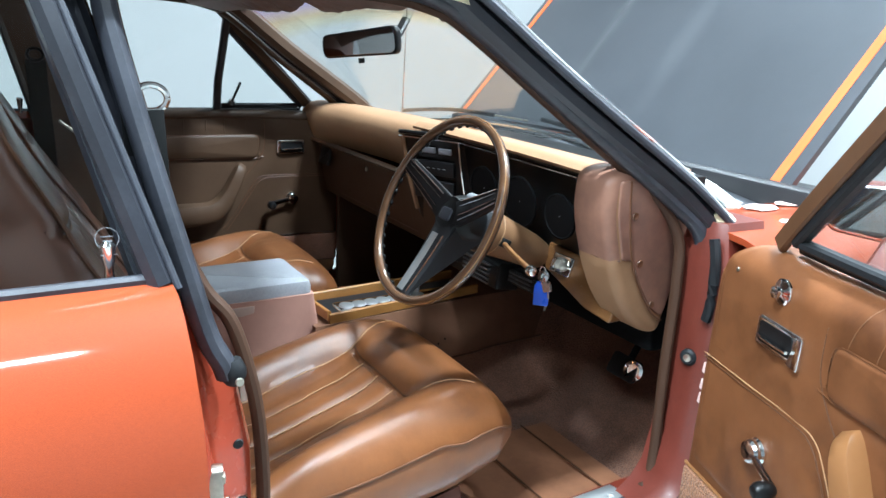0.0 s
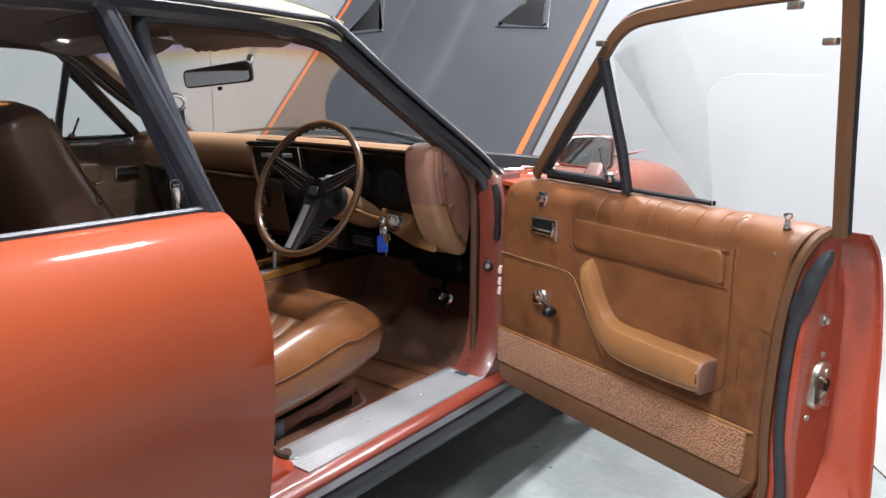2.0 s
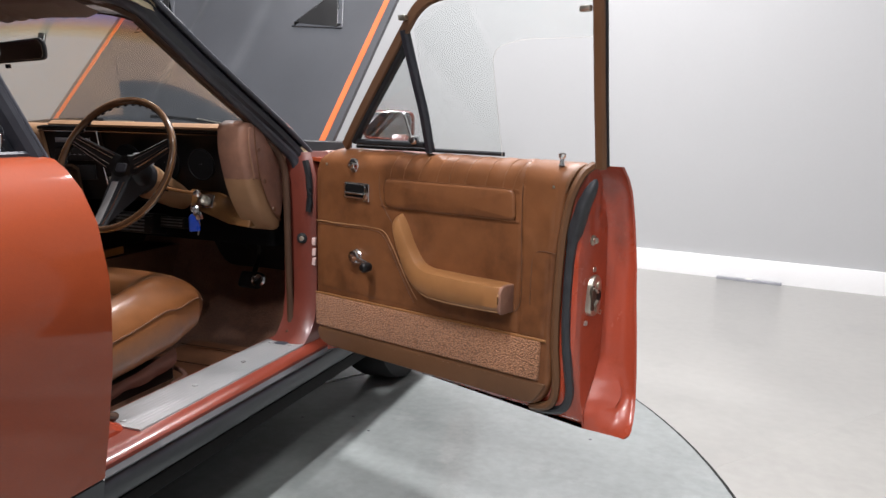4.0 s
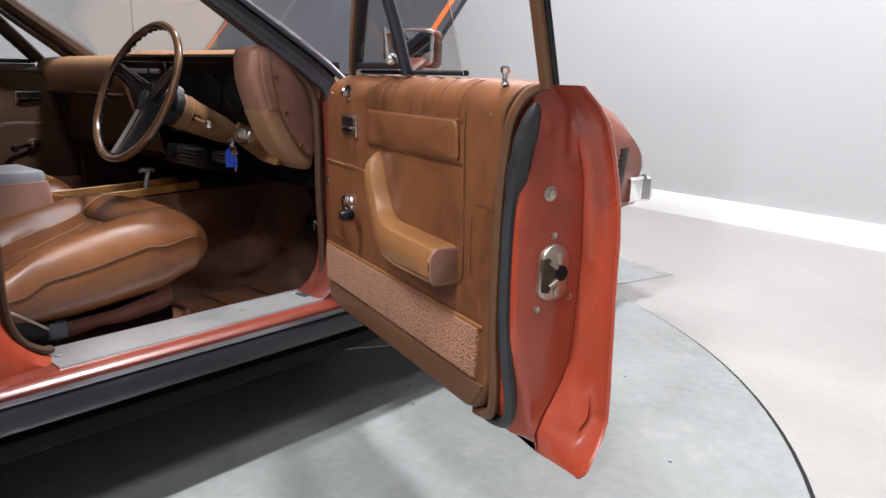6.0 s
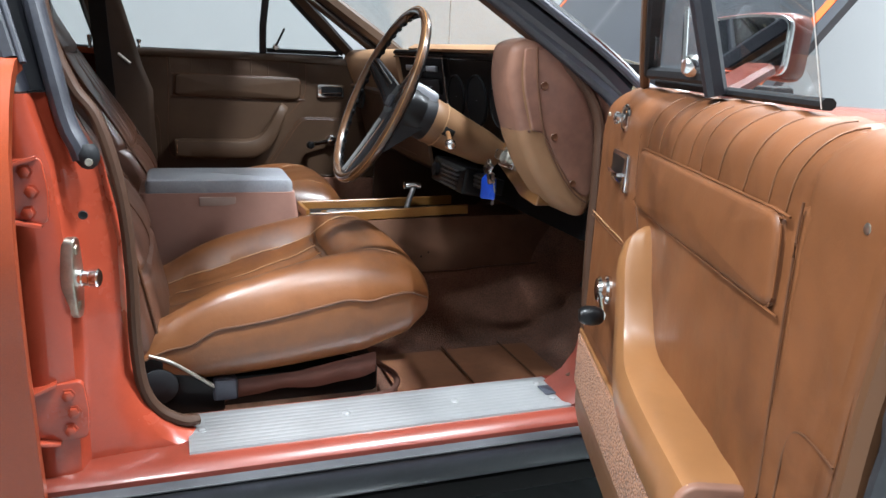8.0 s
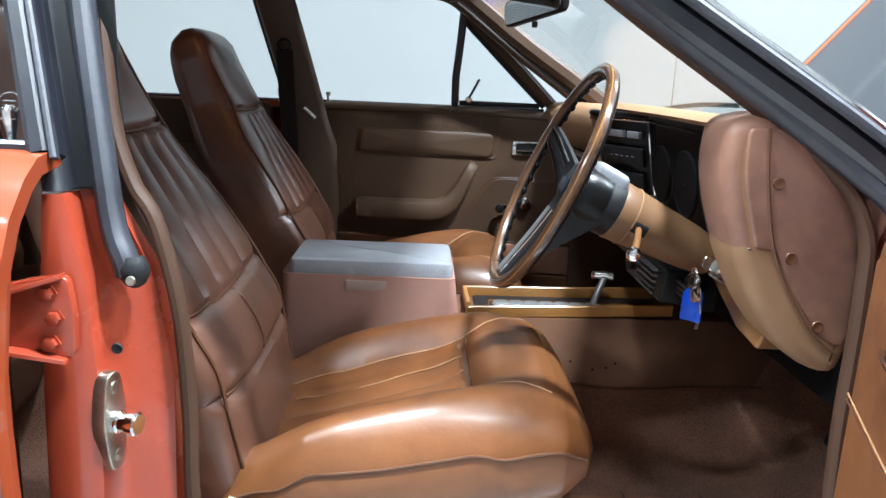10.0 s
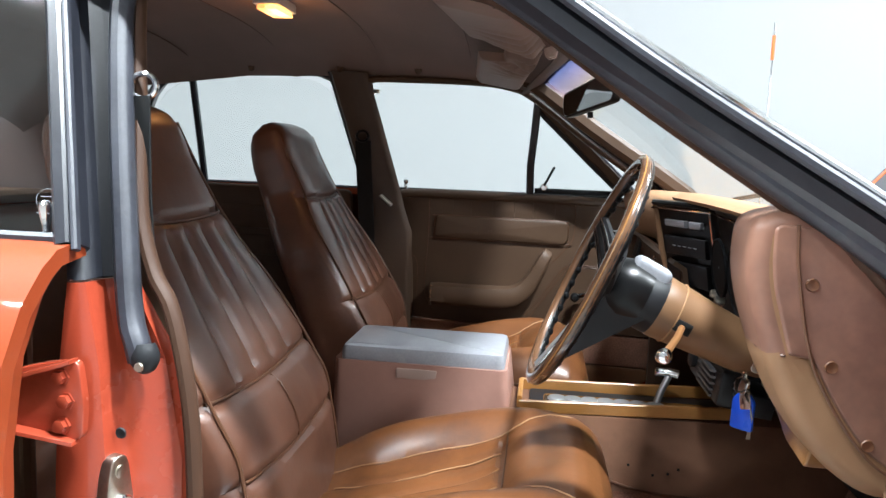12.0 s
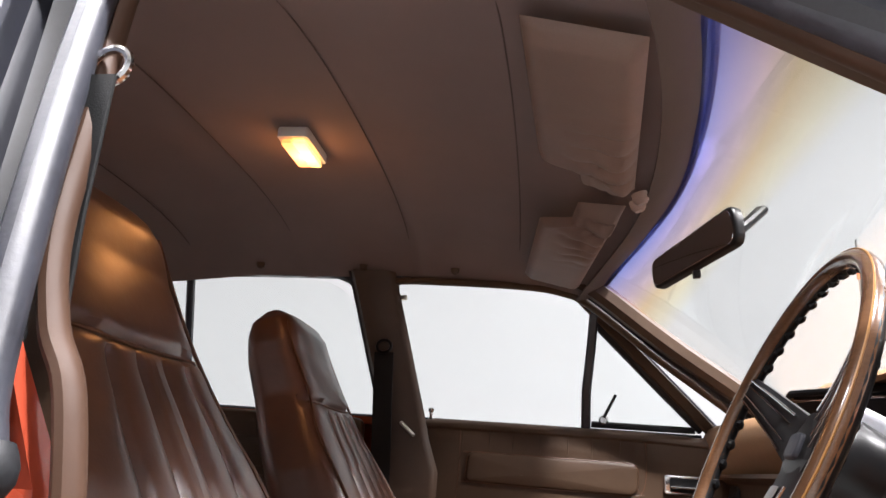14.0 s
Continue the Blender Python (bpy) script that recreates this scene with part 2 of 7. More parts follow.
# white wall paint again, its lower light level put into the colour
M["dimwall"] = surface("white_wall_paint_dimmed", (0.285, 0.29, 0.293), 0.75, 0.0, 0.7, 60.0, 0.03, 0.1, 0.001)
M["ceil"] = surface("grey_ceiling_paint", (0.40, 0.405, 0.41), 0.85, 0.0, 0.6, 50.0, 0.04, 0.1, 0.001)
M["skirt"] = surface("white_gloss_skirting", (0.8, 0.8, 0.8), 0.4, 0.0, 2.0, 80.0, 0.03, 0.05, 0.001)
M["floor"] = surface("pale_sealed_concrete", (0.32, 0.313, 0.294), 0.32, 0.0, 1.1, 24.0, 0.16, 0.06, 0.001, 0.15, worn=(0.27, 0.265, 0.25))
M["disc"] = surface("scuffed_grey_turntable_paint", (0.225, 0.243, 0.237), 0.22, 0.0, 1.8, 30.0, 0.25, 0.03, 0.0006, 0.35, worn=(0.29, 0.305, 0.298), rough_var=0.08)
M["gap"] = surface("dark_gap", (0.008, 0.008, 0.008), 0.8, 0.0, 8.0, 90.0, 0.2, 0.1)
M["tyre"] = surface("tyre_rubber", (0.02, 0.02, 0.021), 0.75, 0.0, 10.0, 150.0, 0.2, 0.3, 0.001)
M["blue"] = surface("blue_key_tag_plastic", (0.01, 0.09, 0.75), 0.3, 0.0, 30.0, 300.0, 0.08, 0.05)
M["white"] = surface("white_plastic", (0.75, 0.74, 0.7), 0.4, 0.0, 20.0, 300.0, 0.05, 0.05)
M["strap"] = surface("black_belt_webbing", (0.009, 0.0095, 0.010), 0.75, 0.0, 20.0, 700.0, 0.2, 0.5, 0.0008)
M["mirror"] = surface("mirror_silver", (0.5, 0.51, 0.52), 0.02, 1.0, 5.0, 100.0, 0.01, 0.0, rough_var=0.01)
M["lace"] = leather("tan_brown_edge_vinyl", (0.054, 0.025, 0.013), (0.038, 0.018, 0.009), 0.6, 0.2)
# tone of the unseen right wall, set by the fill and reflections it gives
M["unseenwall"] = surface("unseen_wall_tone", (0.27, 0.274, 0.282), 0.7, 0.0, 0.7, 60.0, 0.08, 0.1, 0.001)
M["glass"] = glass_mat("clear_window_glass", gloss=0.3)
M["ledge"] = surface("peeled_white_paint", (0.7, 0.5, 0.46), 0.6, 0.0, 30.0, 200.0, 0.2, 0.3)
M["amber"] = glow_mat("lit_amber_lens", (1.0, 0.27, 0.03), 0.9)
M["amberlight"] = glow_mat("lit_yellow_lens", (1.0, 0.46, 0.10), 1.5)
M["deep"] = surface("dull_black_plastic", (0.004, 0.004, 0.0045), 0.6, 0.0, 10.0, 300.0, 0.2, 0.1)
M["heelmat"] = leather("worn_tan_mat_vinyl", (0.34, 0.155, 0.082), (0.13, 0.058, 0.034), 0.5, 0.3)
for key in ("deep", "plastic", "rubber", "blackvinyl", "gap", "tyre", "strap"):
    M[key].node_tree.nodes["Principled BSDF"].inputs["Specular IOR Level"].default_value = 0.08 if key == "deep" else 0.28
M["panelglow"] = glow_mat("lit_ceiling_panel", (1.0, 1.0, 1.0), 3.6)


# ---- mesh helpers ----
def sharpen(bm, degrees=38):
    bmesh.ops.recalc_face_normals(bm, faces=bm.faces)
    for f in bm.faces:
        f.smooth = True
    lim = radians(degrees)
    for e in bm.edges:
        if len(e.link_faces) == 2 and e.calc_face_angle(0.0) > lim:
            e.smooth = False


def part(name, bm, material, parent=None, label=""):
    sharpen(bm)
    me = bpy.data.meshes.new(name)
    bm.to_mesh(me)
    bm.free()
    me.materials.append(M[material])
    ob = new(name, me)
    ob.parent = parent
    if label:
        ob["label"] = label
    return ob


def thing(name, label, category, at=(0, 0, 0), group="", kind=""):
    ob = new(name)
    ob.empty_display_size = 0.05
    return tagged(ob, label, category, group, kind)


def V(*a):
    return Vector(a)


def loft(bm, rings, closed=True, caps=True):
    """Skin a list of rings of equal length."""
    vs = [[bm.verts.new(p) for p in ring] for ring in rings]
    n = len(vs[0])
    for a, b in zip(vs, vs[1:]):
        for i in range(n if closed else n - 1):
            j = (i + 1) % n
            bm.faces.new((a[i], a[j], b[j], b[i]))
    if caps and closed:
        bm.faces.new(list(reversed(vs[0])))
        bm.faces.new(vs[-1])
    return vs


def spline(pts, per=8, closed=False):
    """A smooth curve through points."""
    pts = [Vector(p) for p in pts]
    n, out = len(pts), []
    for i in range(n if closed else n - 1):
        if closed:
            p0, p1, p2, p3 = pts[(i - 1) % n], pts[i], pts[(i + 1) % n], pts[(i + 2) % n]
        else:
            p0, p1, p2, p3 = pts[max(i - 1, 0)], pts[i], pts[i + 1], pts[min(i + 2, n - 1)]
        for k in range(per):
            t = k / per
            out.append(0.5 * (2 * p1 + (p2 - p0) * t + (2 * p0 - 5 * p1 + 4 * p2 - p3) * t * t + (3 * p1 - p0 - 3 * p2 + p3) * t ** 3))
    if not closed:
        out.append(pts[-1])
    return out


def sweep(bm, path, section, up=(0, 0, 1), closed=False, scale=None):
    """Carry a 2D section along a path; its first axis lies across up, its second along it."""
    path, up, n, rings = [Vector(p) for p in path], Vector(up), len(path), []
    for i, p in enumerate(path):
        a = path[(i - 1) % n] if closed else path[max(i - 1, 0)]
        b = path[(i + 1) % n] if closed else path[min(i + 1, n - 1)]
        d = (b - a).normalized()
        side = d.cross(up)
        side = side.normalized() if side.length > 1e-4 else d.orthogonal().normalized()
        v = side.cross(d).normalized()
        k = scale[i] if scale else 1.0
        rings.append([p + side * (x * k) + v * (y * k) for x, y in section])
    if closed:
        rings.append(rings[0])
        vs = loft(bm, rings[:-1], True, False)
        m = len(vs[0])
        for i in range(m):
            j = (i + 1) % m
            bm.faces.new((vs[-1][i], vs[-1][j], vs[0][j], vs[0][i]))
    else:
        loft(bm, rings)


def circle(r, n=10, ry=None):
    ry = r if ry is None else ry
    return [(r * math.cos(2 * math.pi * k / n), ry * math.sin(2 * math.pi * k / n)) for k in range(n)]


def rect(w, h, r=0.2):
    """A rectangle with cut corners."""
    c = min(w, h) * r
    return [(-w / 2 + c, -h / 2), (w / 2 - c, -h / 2), (w / 2, -h / 2 + c), (w / 2, h / 2 - c), (w / 2 - c, h / 2), (-w / 2 + c, h / 2), (-w / 2, h / 2 - c), (-w / 2, -h / 2 + c)]


def tube(path, r, n=10, closed=False, up=(0, 0, 1), bm=None):
    bm = bm or bmesh.new()
    sweep(bm, path, circle(r, n), up, closed)
    return bm


def rounded(pts, r, n=4):
    """The outline with its corners rounded; r: one radius, or one for each corner."""
    out, m = [], len(pts)
    for i, p in enumerate(pts):
        rad = r[i] if isinstance(r, (list, tuple)) else r
        p, a, b = V(*p), V(*pts[i - 1]), V(*pts[(i + 1) % m])
        da, db = (a - p), (b - p)
        k = min(rad, da.length * 0.49, db.length * 0.49)
        if k < 1e-5:
            out.append(p)
            continue
        s, e = p + da.normalized() * k, p + db.normalized() * k
        for j in range(n + 1):
            t = j / n
            out.append((1 - t) ** 2 * s + 2 * t * (1 - t) * p + t * t * e)
    return [tuple(q) for q in out]


def inset(pts, d):
    """The outline moved inwards by d."""
    m = len(pts)
    area = sum(pts[i][0] * pts[(i + 1) % m][1] - pts[(i + 1) % m][0] * pts[i][1] for i in range(m))
    sgn, out = (1 if area > 0 else -1), []
    for i in range(m):
        a, p, b = V(*pts[i - 1]), V(*pts[i]), V(*pts[(i + 1) % m])
        e1, e2 = p - a, b - p
        if e1.length < 1e-7 or e2.length < 1e-7:
            out.append(tuple(p))
            continue
        n1, n2 = V(-e1.y, e1.x).normalized() * sgn, V(-e2.y, e2.x).normalized() * sgn
        q = (n1 + n2)
        q = q / max(0.35, q.length_squared / 2) if q.length > 1e-6 else n1
        out.append(tuple(p + q * d))
    return out


def plate(outline, place, h0, h1, bevel=0.004, steps=3, puff=0.0, bm=None):
    """A padded plate: the outline in the plane of place(a, b, h), from h0 up to h1, with a rounded upper edge."""
    bm = bm or bmesh.new()
    rings = [[place(a, b, h0) for a, b in outline]]
    for k in range(steps + 1):
        t = k / steps * math.pi / 2
        ins = inset(outline, bevel * (1 - math.cos(t))) if k else outline
        rings.append([place(a, b, h1 - bevel + bevel * math.sin(t)) for a, b in ins])
    if puff:
        ca, cb = sum(p[0] for p in outline) / len(outline), sum(p[1] for p in outline) / len(outline)
        base = inset(outline, bevel)
        for k in (0.12, 0.3, 0.55, 0.8):
            rings.append([place(a + (ca - a) * k, b + (cb - b) * k, h1 + puff * (1 - (1 - k) ** 2)) for a, b in base])
    vs = loft(bm, rings, True, True)
    return bm


def box(x0, x1, y0, y1, z0, z1, bevel=0.004, bm=None, m=None):
    bm = bm or bmesh.new()
    m = m or Matrix.Identity(4)
    out = rounded([(x0, y0), (x1, y0), (x1, y1), (x0, y1)], bevel, 3)
    plate(out, lambda a, b, h: m @ V(a, b, h), z0, z1, bevel, 2, bm=bm)
    return bm


def lathe(profile, m, n=20, bm=None):
    """Turn a profile of (radius, height) round the z axis of m."""
    bm = bm or bmesh.new()
    rings = [[m @ V(r * math.cos(2 * math.pi * k / n), r * math.sin(2 * math.pi * k / n), h) for k in range(n)] for r, h in profile]
    loft(bm, rings)
    return bm


def sheet(fn, us, vs, thick=0.0, bm=None):
    """A surface fn(u, v), with thickness along its normals where given."""
    bm = bm or bmesh.new()
    grid = [[bm.verts.new(fn(u, v)) for v in vs] for u in us]
    faces = [bm.faces.new((grid[i][j], grid[i + 1][j], grid[i + 1][j + 1], grid[i][j + 1])) for i in range(len(us) - 1) for j in range(len(vs) - 1)]
    if thick:
        bmesh.ops.recalc_face_normals(bm, faces=bm.faces)
        bmesh.ops.solidify(bm, geom=faces, thickness=thick)
    return bm


def steps(a, b, n):
    return [a + (b - a) * k / n for k in range(n + 1)]


def table(pairs, x):
    """A value between listed pairs."""
    return float(np.interp(x, [p[0] for p in pairs], [p[1] for p in pairs]))


def axis_frame(at, z, x=(1, 0, 0)):
    """A matrix at a place whose z axis points along z."""
    z = Vector(z).normalized()
    x = Vector(x)
    if abs(z.dot(x.normalized())) > 0.98:
        x = Vector((0, 1, 0)) if abs(z.y) < 0.9 else Vector((0, 0, 1))
    x = (x - z * x.dot(z)).normalized()
    y = z.cross(x)
    return Matrix((( x.x, y.x, z.x, at[0]), (x.y, y.y, z.y, at[1]), (x.z, y.z, z.z, at[2]), (0, 0, 0, 1)))

def superring(w, d, n=48, p=3.2):
    fine = []
    for k in range(n * 12):
        a = 2 * math.pi * k / (n * 12)
        c, s_ = math.cos(a), math.sin(a)
        fine.append((w * math.copysign(abs(c) ** (2 / p), c), d * math.copysign(abs(s_) ** (2 / p), s_)))
    run = [0.0]
    for (x0, y0), (x1, y1) in zip(fine, fine[1:] + fine[:1]):
        run.append(run[-1] + math.hypot(x1 - x0, y1 - y0))
    out, i = [], 0
    for k in range(n):
        while run[i + 1] <= run[-1] * k / n:
            i += 1
        out.append(fine[i])
    return out


def soft(pairs, t, r=0.06):
    """A table with its corners rounded off."""
    return sum(table(pairs, t + r * k / 4) * (5 - abs(k)) for k in range(-4, 5)) / 25


def rise(a, b, x):
    k = max(0.0, min(1.0, (x - a) / (b - a)))
    return k * k * (3 - 2 * k)


# ---- the room ----
def structure(name, bm, material, label="", category=""):
    return tagged(part(name, bm, material, None), label, category, "", "structure")


DISC_AT, DISC_R = (-0.30, -0.55), 2.56
structure("floor", box(-4.2, 6.5, -7.5, 6.0, -0.30, -0.012, 0.002), "floor", "pale grey sealed concrete showroom floor", "floor")
structure("turntable_gap", lathe([(DISC_R + 0.014, -0.02), (DISC_R + 0.014, -0.008), (DISC_R - 0.3, -0.008)], Matrix.Translation((*DISC_AT, 0)), 128), "gap", "dark gap round the turntable", "floor gap")
disc = structure("turntable", lathe([(DISC_R, -0.007), (DISC_R, -0.003), (DISC_R - 0.003, 0.0), (0.3, 0.0)], Matrix.Translation((*DISC_AT, 0)), 128), "disc", "scuffed grey painted round turntable floor", "turntable")
FLOOR_SEAM = (V(0.21, 0.02, 0.0012), V(0.72, 0.86, 0.0012))
part("floor_seam", tube(steps(FLOOR_SEAM[0], FLOOR_SEAM[1], 6), 0.0035, 6), "skirt", disc, "pale straight seam line")
rs = random.Random(4)
for k in range(26):
    a, r = rs.uniform(-1.5, 1.2), rs.uniform(1.2, 2.4)
    px, py = DISC_AT[0] + r * math.cos(a), DISC_AT[1] + r * math.sin(a)
    part("rivet", lathe([(0.006, 0.0), (0.005, 0.0012), (0.002, 0.002)], Matrix.Translation((px, py, 0)), 8), "greyrubber", disc)
plate_m = Matrix.Translation((0.45, 2.25, -0.012)) @ pose(0, 0, 0, 0, 0, -14)
structure("floor_hatch", box(-0.3, 0.3, -0.2, 0.2, 0, 0.004, 0.002, m=plate_m), "disc", "flush grey metal floor hatch", "floor hatch")

FW = Matrix.Translation((0.0, 4.12, 0)) @ pose(0, 0, 0, 0, 0, -9)
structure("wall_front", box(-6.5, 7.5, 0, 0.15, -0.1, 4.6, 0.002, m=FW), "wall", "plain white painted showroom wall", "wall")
structure("baseboard_front", box(-6.5, 7.5, -0.03, -0.001, -0.012, 0.15, 0.004, m=FW), "skirt", "white skirting board along the wall", "skirting")
# left and back walls are darkened by colour so they come out less bright
structure("wall_left", box(-3.75, -3.6, -7.5, 5.5, -0.1, 4.6, 0.002), "dimwall", "plain white painted showroom wall", "wall")
structure("baseboard_left", box(-3.598, -3.57, -7.5, 5.0, -0.012, 0.15, 0.004), "skirt", "white skirting board along the wall", "skirting")
structure("wall_right", box(6.2, 6.35, -7.5, 6.0, -0.1, 4.6, 0.002), "unseenwall", "unseen showroom wall, toned for its reflections on the car", "wall")
structure("wall_back", box(-4.2, 6.5, -7.4, -7.25, -0.1, 4.6, 0.002), "dimwall", "plain showroom wall, toned darker to hold back light", "wall")
structure("ceiling", box(-4.2, 6.5, -7.5, 6.0, 4.5, 4.6, 0.002), "ceil", "grey painted showroom ceiling", "ceiling")
socket = thing("cable_cover", "clear plastic cable cover lying along the skirting", "cable cover")
part("cover", box(-0.22, 0.22, -0.075, -0.035, -0.012, 0.006, 0.004, m=FW @ pose(2.35, 0, 0)), "lid", socket)
part("cap", box(-0.02, 0.02, -0.07, -0.04, 0.006, 0.012, 0.003, m=FW @ pose(2.35, 0, 0)), "white", socket)


def ceiling_light(x, y, w, d, power):
    lamp = thing("ceiling_light", "long white ceiling light panel, switched on", "ceiling light", group="ceiling light panels")
    part("housing", box(x - w / 2 - 0.03, x + w / 2 + 0.03, y - d / 2 - 0.03, y + d / 2 + 0.03, 4.44, 4.5, 0.005), "white", lamp)
    part("diffuser", box(x - w / 2, x + w / 2, y - d / 2, y + d / 2, 4.425, 4.439, 0.003), "panelglow", lamp)
    data = bpy.data.lights.new("panel_light", "AREA")
    data.shape, data.size, data.size_y, data.energy = "RECTANGLE", w, d, power
    data.color = (1.0, 1.0, 0.995)
    ob = new("panel_light", data)
    ob.location = (x, y, 4.41)
    ob.parent = lamp


for lx, ly, length, power in PANELS:
    ceiling_light(lx, ly, 0.14, length, power)

# ---- the car ----
car = thing("car", "orange-red four-door saloon, black bonnet raised, one front door open", "car")


def side_x(z):
    """How far out the body's side stands at a height."""
    return table([(0.24, 0.885), (0.30, 0.915), (0.475, 0.945), (0.6, 0.962), (0.70, 0.968), (0.78, 0.966), (0.88, 0.945), (0.94, 0.912), (0.975, 0.878), (0.993, 0.850), (1.0, 0.80)], z)


SIDE_Z = [0.37, 0.42, 0.475, 0.54, 0.6, 0.66, 0.72, 0.78, 0.83, 0.88, 0.91, 0.94, 0.96, 0.975, 0.985, 0.993, 0.997, 1.0]


def tail_taper(y):
    return table([(-3.3, 0.86), (-2.6, 0.97), (-1.9, 1.0), (0.0, 1.0), (0.9, 0.985), (1.7, 0.93)], y)


def body_side(s, y0, y1, zs, n=12, dy=None, thick=0.02):
    return sheet(lambda y, z: V(s * side_x(z) * tail_taper(y), y, z), steps(y0, y1, n), zs, thick)


# rear doors and quarter panels on both sides
def rear_side(s):
    d = part("rear_door", body_side(s, -0.935, -1.86, SIDE_Z), "paint", car, "glossy orange-red rear door with polished paint")
    part("door_edge", sheet(lambda z, k: V(s * (side_x(z) - 0.004 - 0.05 * k), -0.9375 - 0.012 * k, z), SIDE_Z[:-1], (0, 0.5, 1.0)), "paint", d)
    part("lower_band", sheet(lambda y, z: V(s * (side_x(z) + 0.001), y, z), steps(-0.935, -1.86, 6), (0.29, 0.33, 0.366), 0.012), "blackout", d, "satin black lower band")
    inner = sheet(lambda y, z: V(s * 0.80, y, z), (-1.03, -1.84), (0.36, 0.7, 0.985), 0.01)
    part("inner_panel", inner, "trim", d, "brown vinyl rear door lining")
    # glass, with its black frame
    def gp(y, z):
        return V(s * (0.80 - (z - 1.0) * 0.385), y, z)
    front_b, front_t, rear_t, rear_b = (-0.958, 1.0), (-1.068, 1.345), (-1.62, 1.335), (-1.80, 1.02)
    outline = rounded([front_b, front_t, rear_t, rear_b], [0.005, 0.03 if s > 0 else 0.11, 0.15, 0.03], 5)
    g = part("window_glass", plate(outline, lambda a, b, h: gp(a, b) + V(s * h, 0, 0), -0.004, 0.0, 0.001, 1), "glass", d, "clear rear door glass")
    g.visible_shadow = False
    fr = [gp(y, z) + V(s * 0.006, 0, 0) for y, z in rounded([(-0.945 if s > 0 else -0.925, 0.99), (-1.052 if s > 0 else -1.03, 1.37), (-1.64, 1.362), (-1.83, 1.0)], [0.0, 0.025 if s > 0 else 0.11, 0.14, 0.0], 5)]
    bm = bmesh.new()
    sweep(bm, fr, rect(0.03, 0.044, 0.3), (s, 0, 0.3))
    part("window_frame", bm, "blackout", d, "satin black window frame")
    bm = bmesh.new()
    sweep(bm, [p + V(s * 0.016, 0.016, 0) for p in fr[:4]], rect(0.008, 0.012, 0.3), (s, 0, 0.3))
    part("frame_bead", bm, "greyrubber", d)
    bm = bmesh.new()
    sweep(bm, [gp(y, 0.999) + V(s * 0.012, 0, 0) for y in steps(-0.955, -1.84, 8)], rect(0.014, 0.016, 0.3))
    part("glass_seal", bm, "greyrubber", d, "grey rubber seal under the glass")
    bm = bmesh.new()
    sweep(bm, [gp(-1.545, 1.0), gp(-1.535, 1.16), gp(-1.525, 1.345)], rect(0.02, 0.024, 0.3), (s, 0, 0.3))
    part("division_bar", bm, "blackout", d, "black division bar in the window")
    part("lock_button", lathe([(0.006, 0), (0.005, 0.012), (0.008, 0.026), (0.009, 0.04), (0.005, 0.044)], pose(s * 0.785, -0.995, 0.998), 12), "chrome", d, "small chrome lock button")
    if s > 0:
        bm = bmesh.new()
        mk = axis_frame(gp(-0.995, 1.045) + V(0.002, 0, 0), (1, 0, 0.385), (0, 1, 0))
        for q in range(24):
            a0, a1 = 2 * math.pi * q / 24, 2 * math.pi * (q + 1) / 24
            ps = [mk @ V(r * math.cos(a), r * math.sin(a), 0) for r, a in ((0.0121, a0), (0.0128, a0), (0.0128, a1), (0.0121, a1))]
            bm.faces.new([bm.verts.new(p) for p in ps])
        for x0, x1, y0, y1 in ((-0.007, 0.007, 0.002, 0.003), (-0.005, 0.005, -0.003, -0.002), (-0.002, 0.002, -0.007, -0.006), (-0.009, 0.009, -0.019, -0.018)):
            bm.faces.new([bm.verts.new(mk @ V(x, y, 0)) for x, y in ((x0, y0), (x1, y0), (x1, y1), (x0, y1))])
        part("etched_mark", bm, "lid", d, "small white round glass mark")
    q = part("rear_quarter_panel", body_side(s, -1.866, -3.25, SIDE_Z, 14), "paint", car)
    return d


rear_near, rear_far = rear_side(1), rear_side(-1)

# sills
def sill(s):
    prof = [(0.69, 0.30), (0.69, 0.372), (0.835, 0.372), (0.862, 0.368), (0.872, 0.358), (0.873, 0.345), (0.86, 0.335), (0.80, 0.30)]
    bm = bmesh.new()
    loft(bm, [[V(s * x, y, z) for x, z in prof] for y in (-1.95, -1.0, -0.5, 0.12)])
    si = part("sill", bm, "dimjamb", car, "orange-red painted sill")
    bm = bmesh.new()
    rock = [(0.80, 0.335), (0.868, 0.347), (0.889, 0.345), (0.897, 0.338), (0.899, 0.328), (0.897, 0.30), (0.885, 0.283), (0.84, 0.275), (0.78, 0.28)]
    loft(bm, [[V(s * x, y, z) for x, z in rock] for y in (-1.95, -1.0, -0.5, 0.35)])
    part("rocker_cover", bm, "blackout", car, "black rocker cover along the sill")
    bm = bmesh.new()
    sweep(bm, [V(s * 0.884, y, 0.3475) for y in steps(-1.95, 0.35, 8)], rect(0.026, 0.004, 0.3))
    part("rocker_lip", bm, "lip", car, "grey edge strip")
    return si


sill_near, sill_far = sill(1), sill(-1)
scuff_bm = bmesh.new()
ridges = [(0.695, 0.3735)]
for k in range(9):
    x = 0.712 + k * 0.0125
    ridges += [(x, 0.3762), (x + 0.0095, 0.3762), (x + 0.010, 0.37605), (x + 0.0120, 0.37605)]
ridges += [(0.826, 0.377), (0.834, 0.376), (0.838, 0.366), (0.83, 0.366)]
ring = lambda y: [V(x, y, z) for x, z in ridges]
loft(scuff_bm, [ring(y) for y in (-0.737, -0.5, -0.25, -0.02)] , True, True)
part("scuff_plate", scuff_bm, "alu", sill_near, "scuffed ribbed aluminium sill plate")
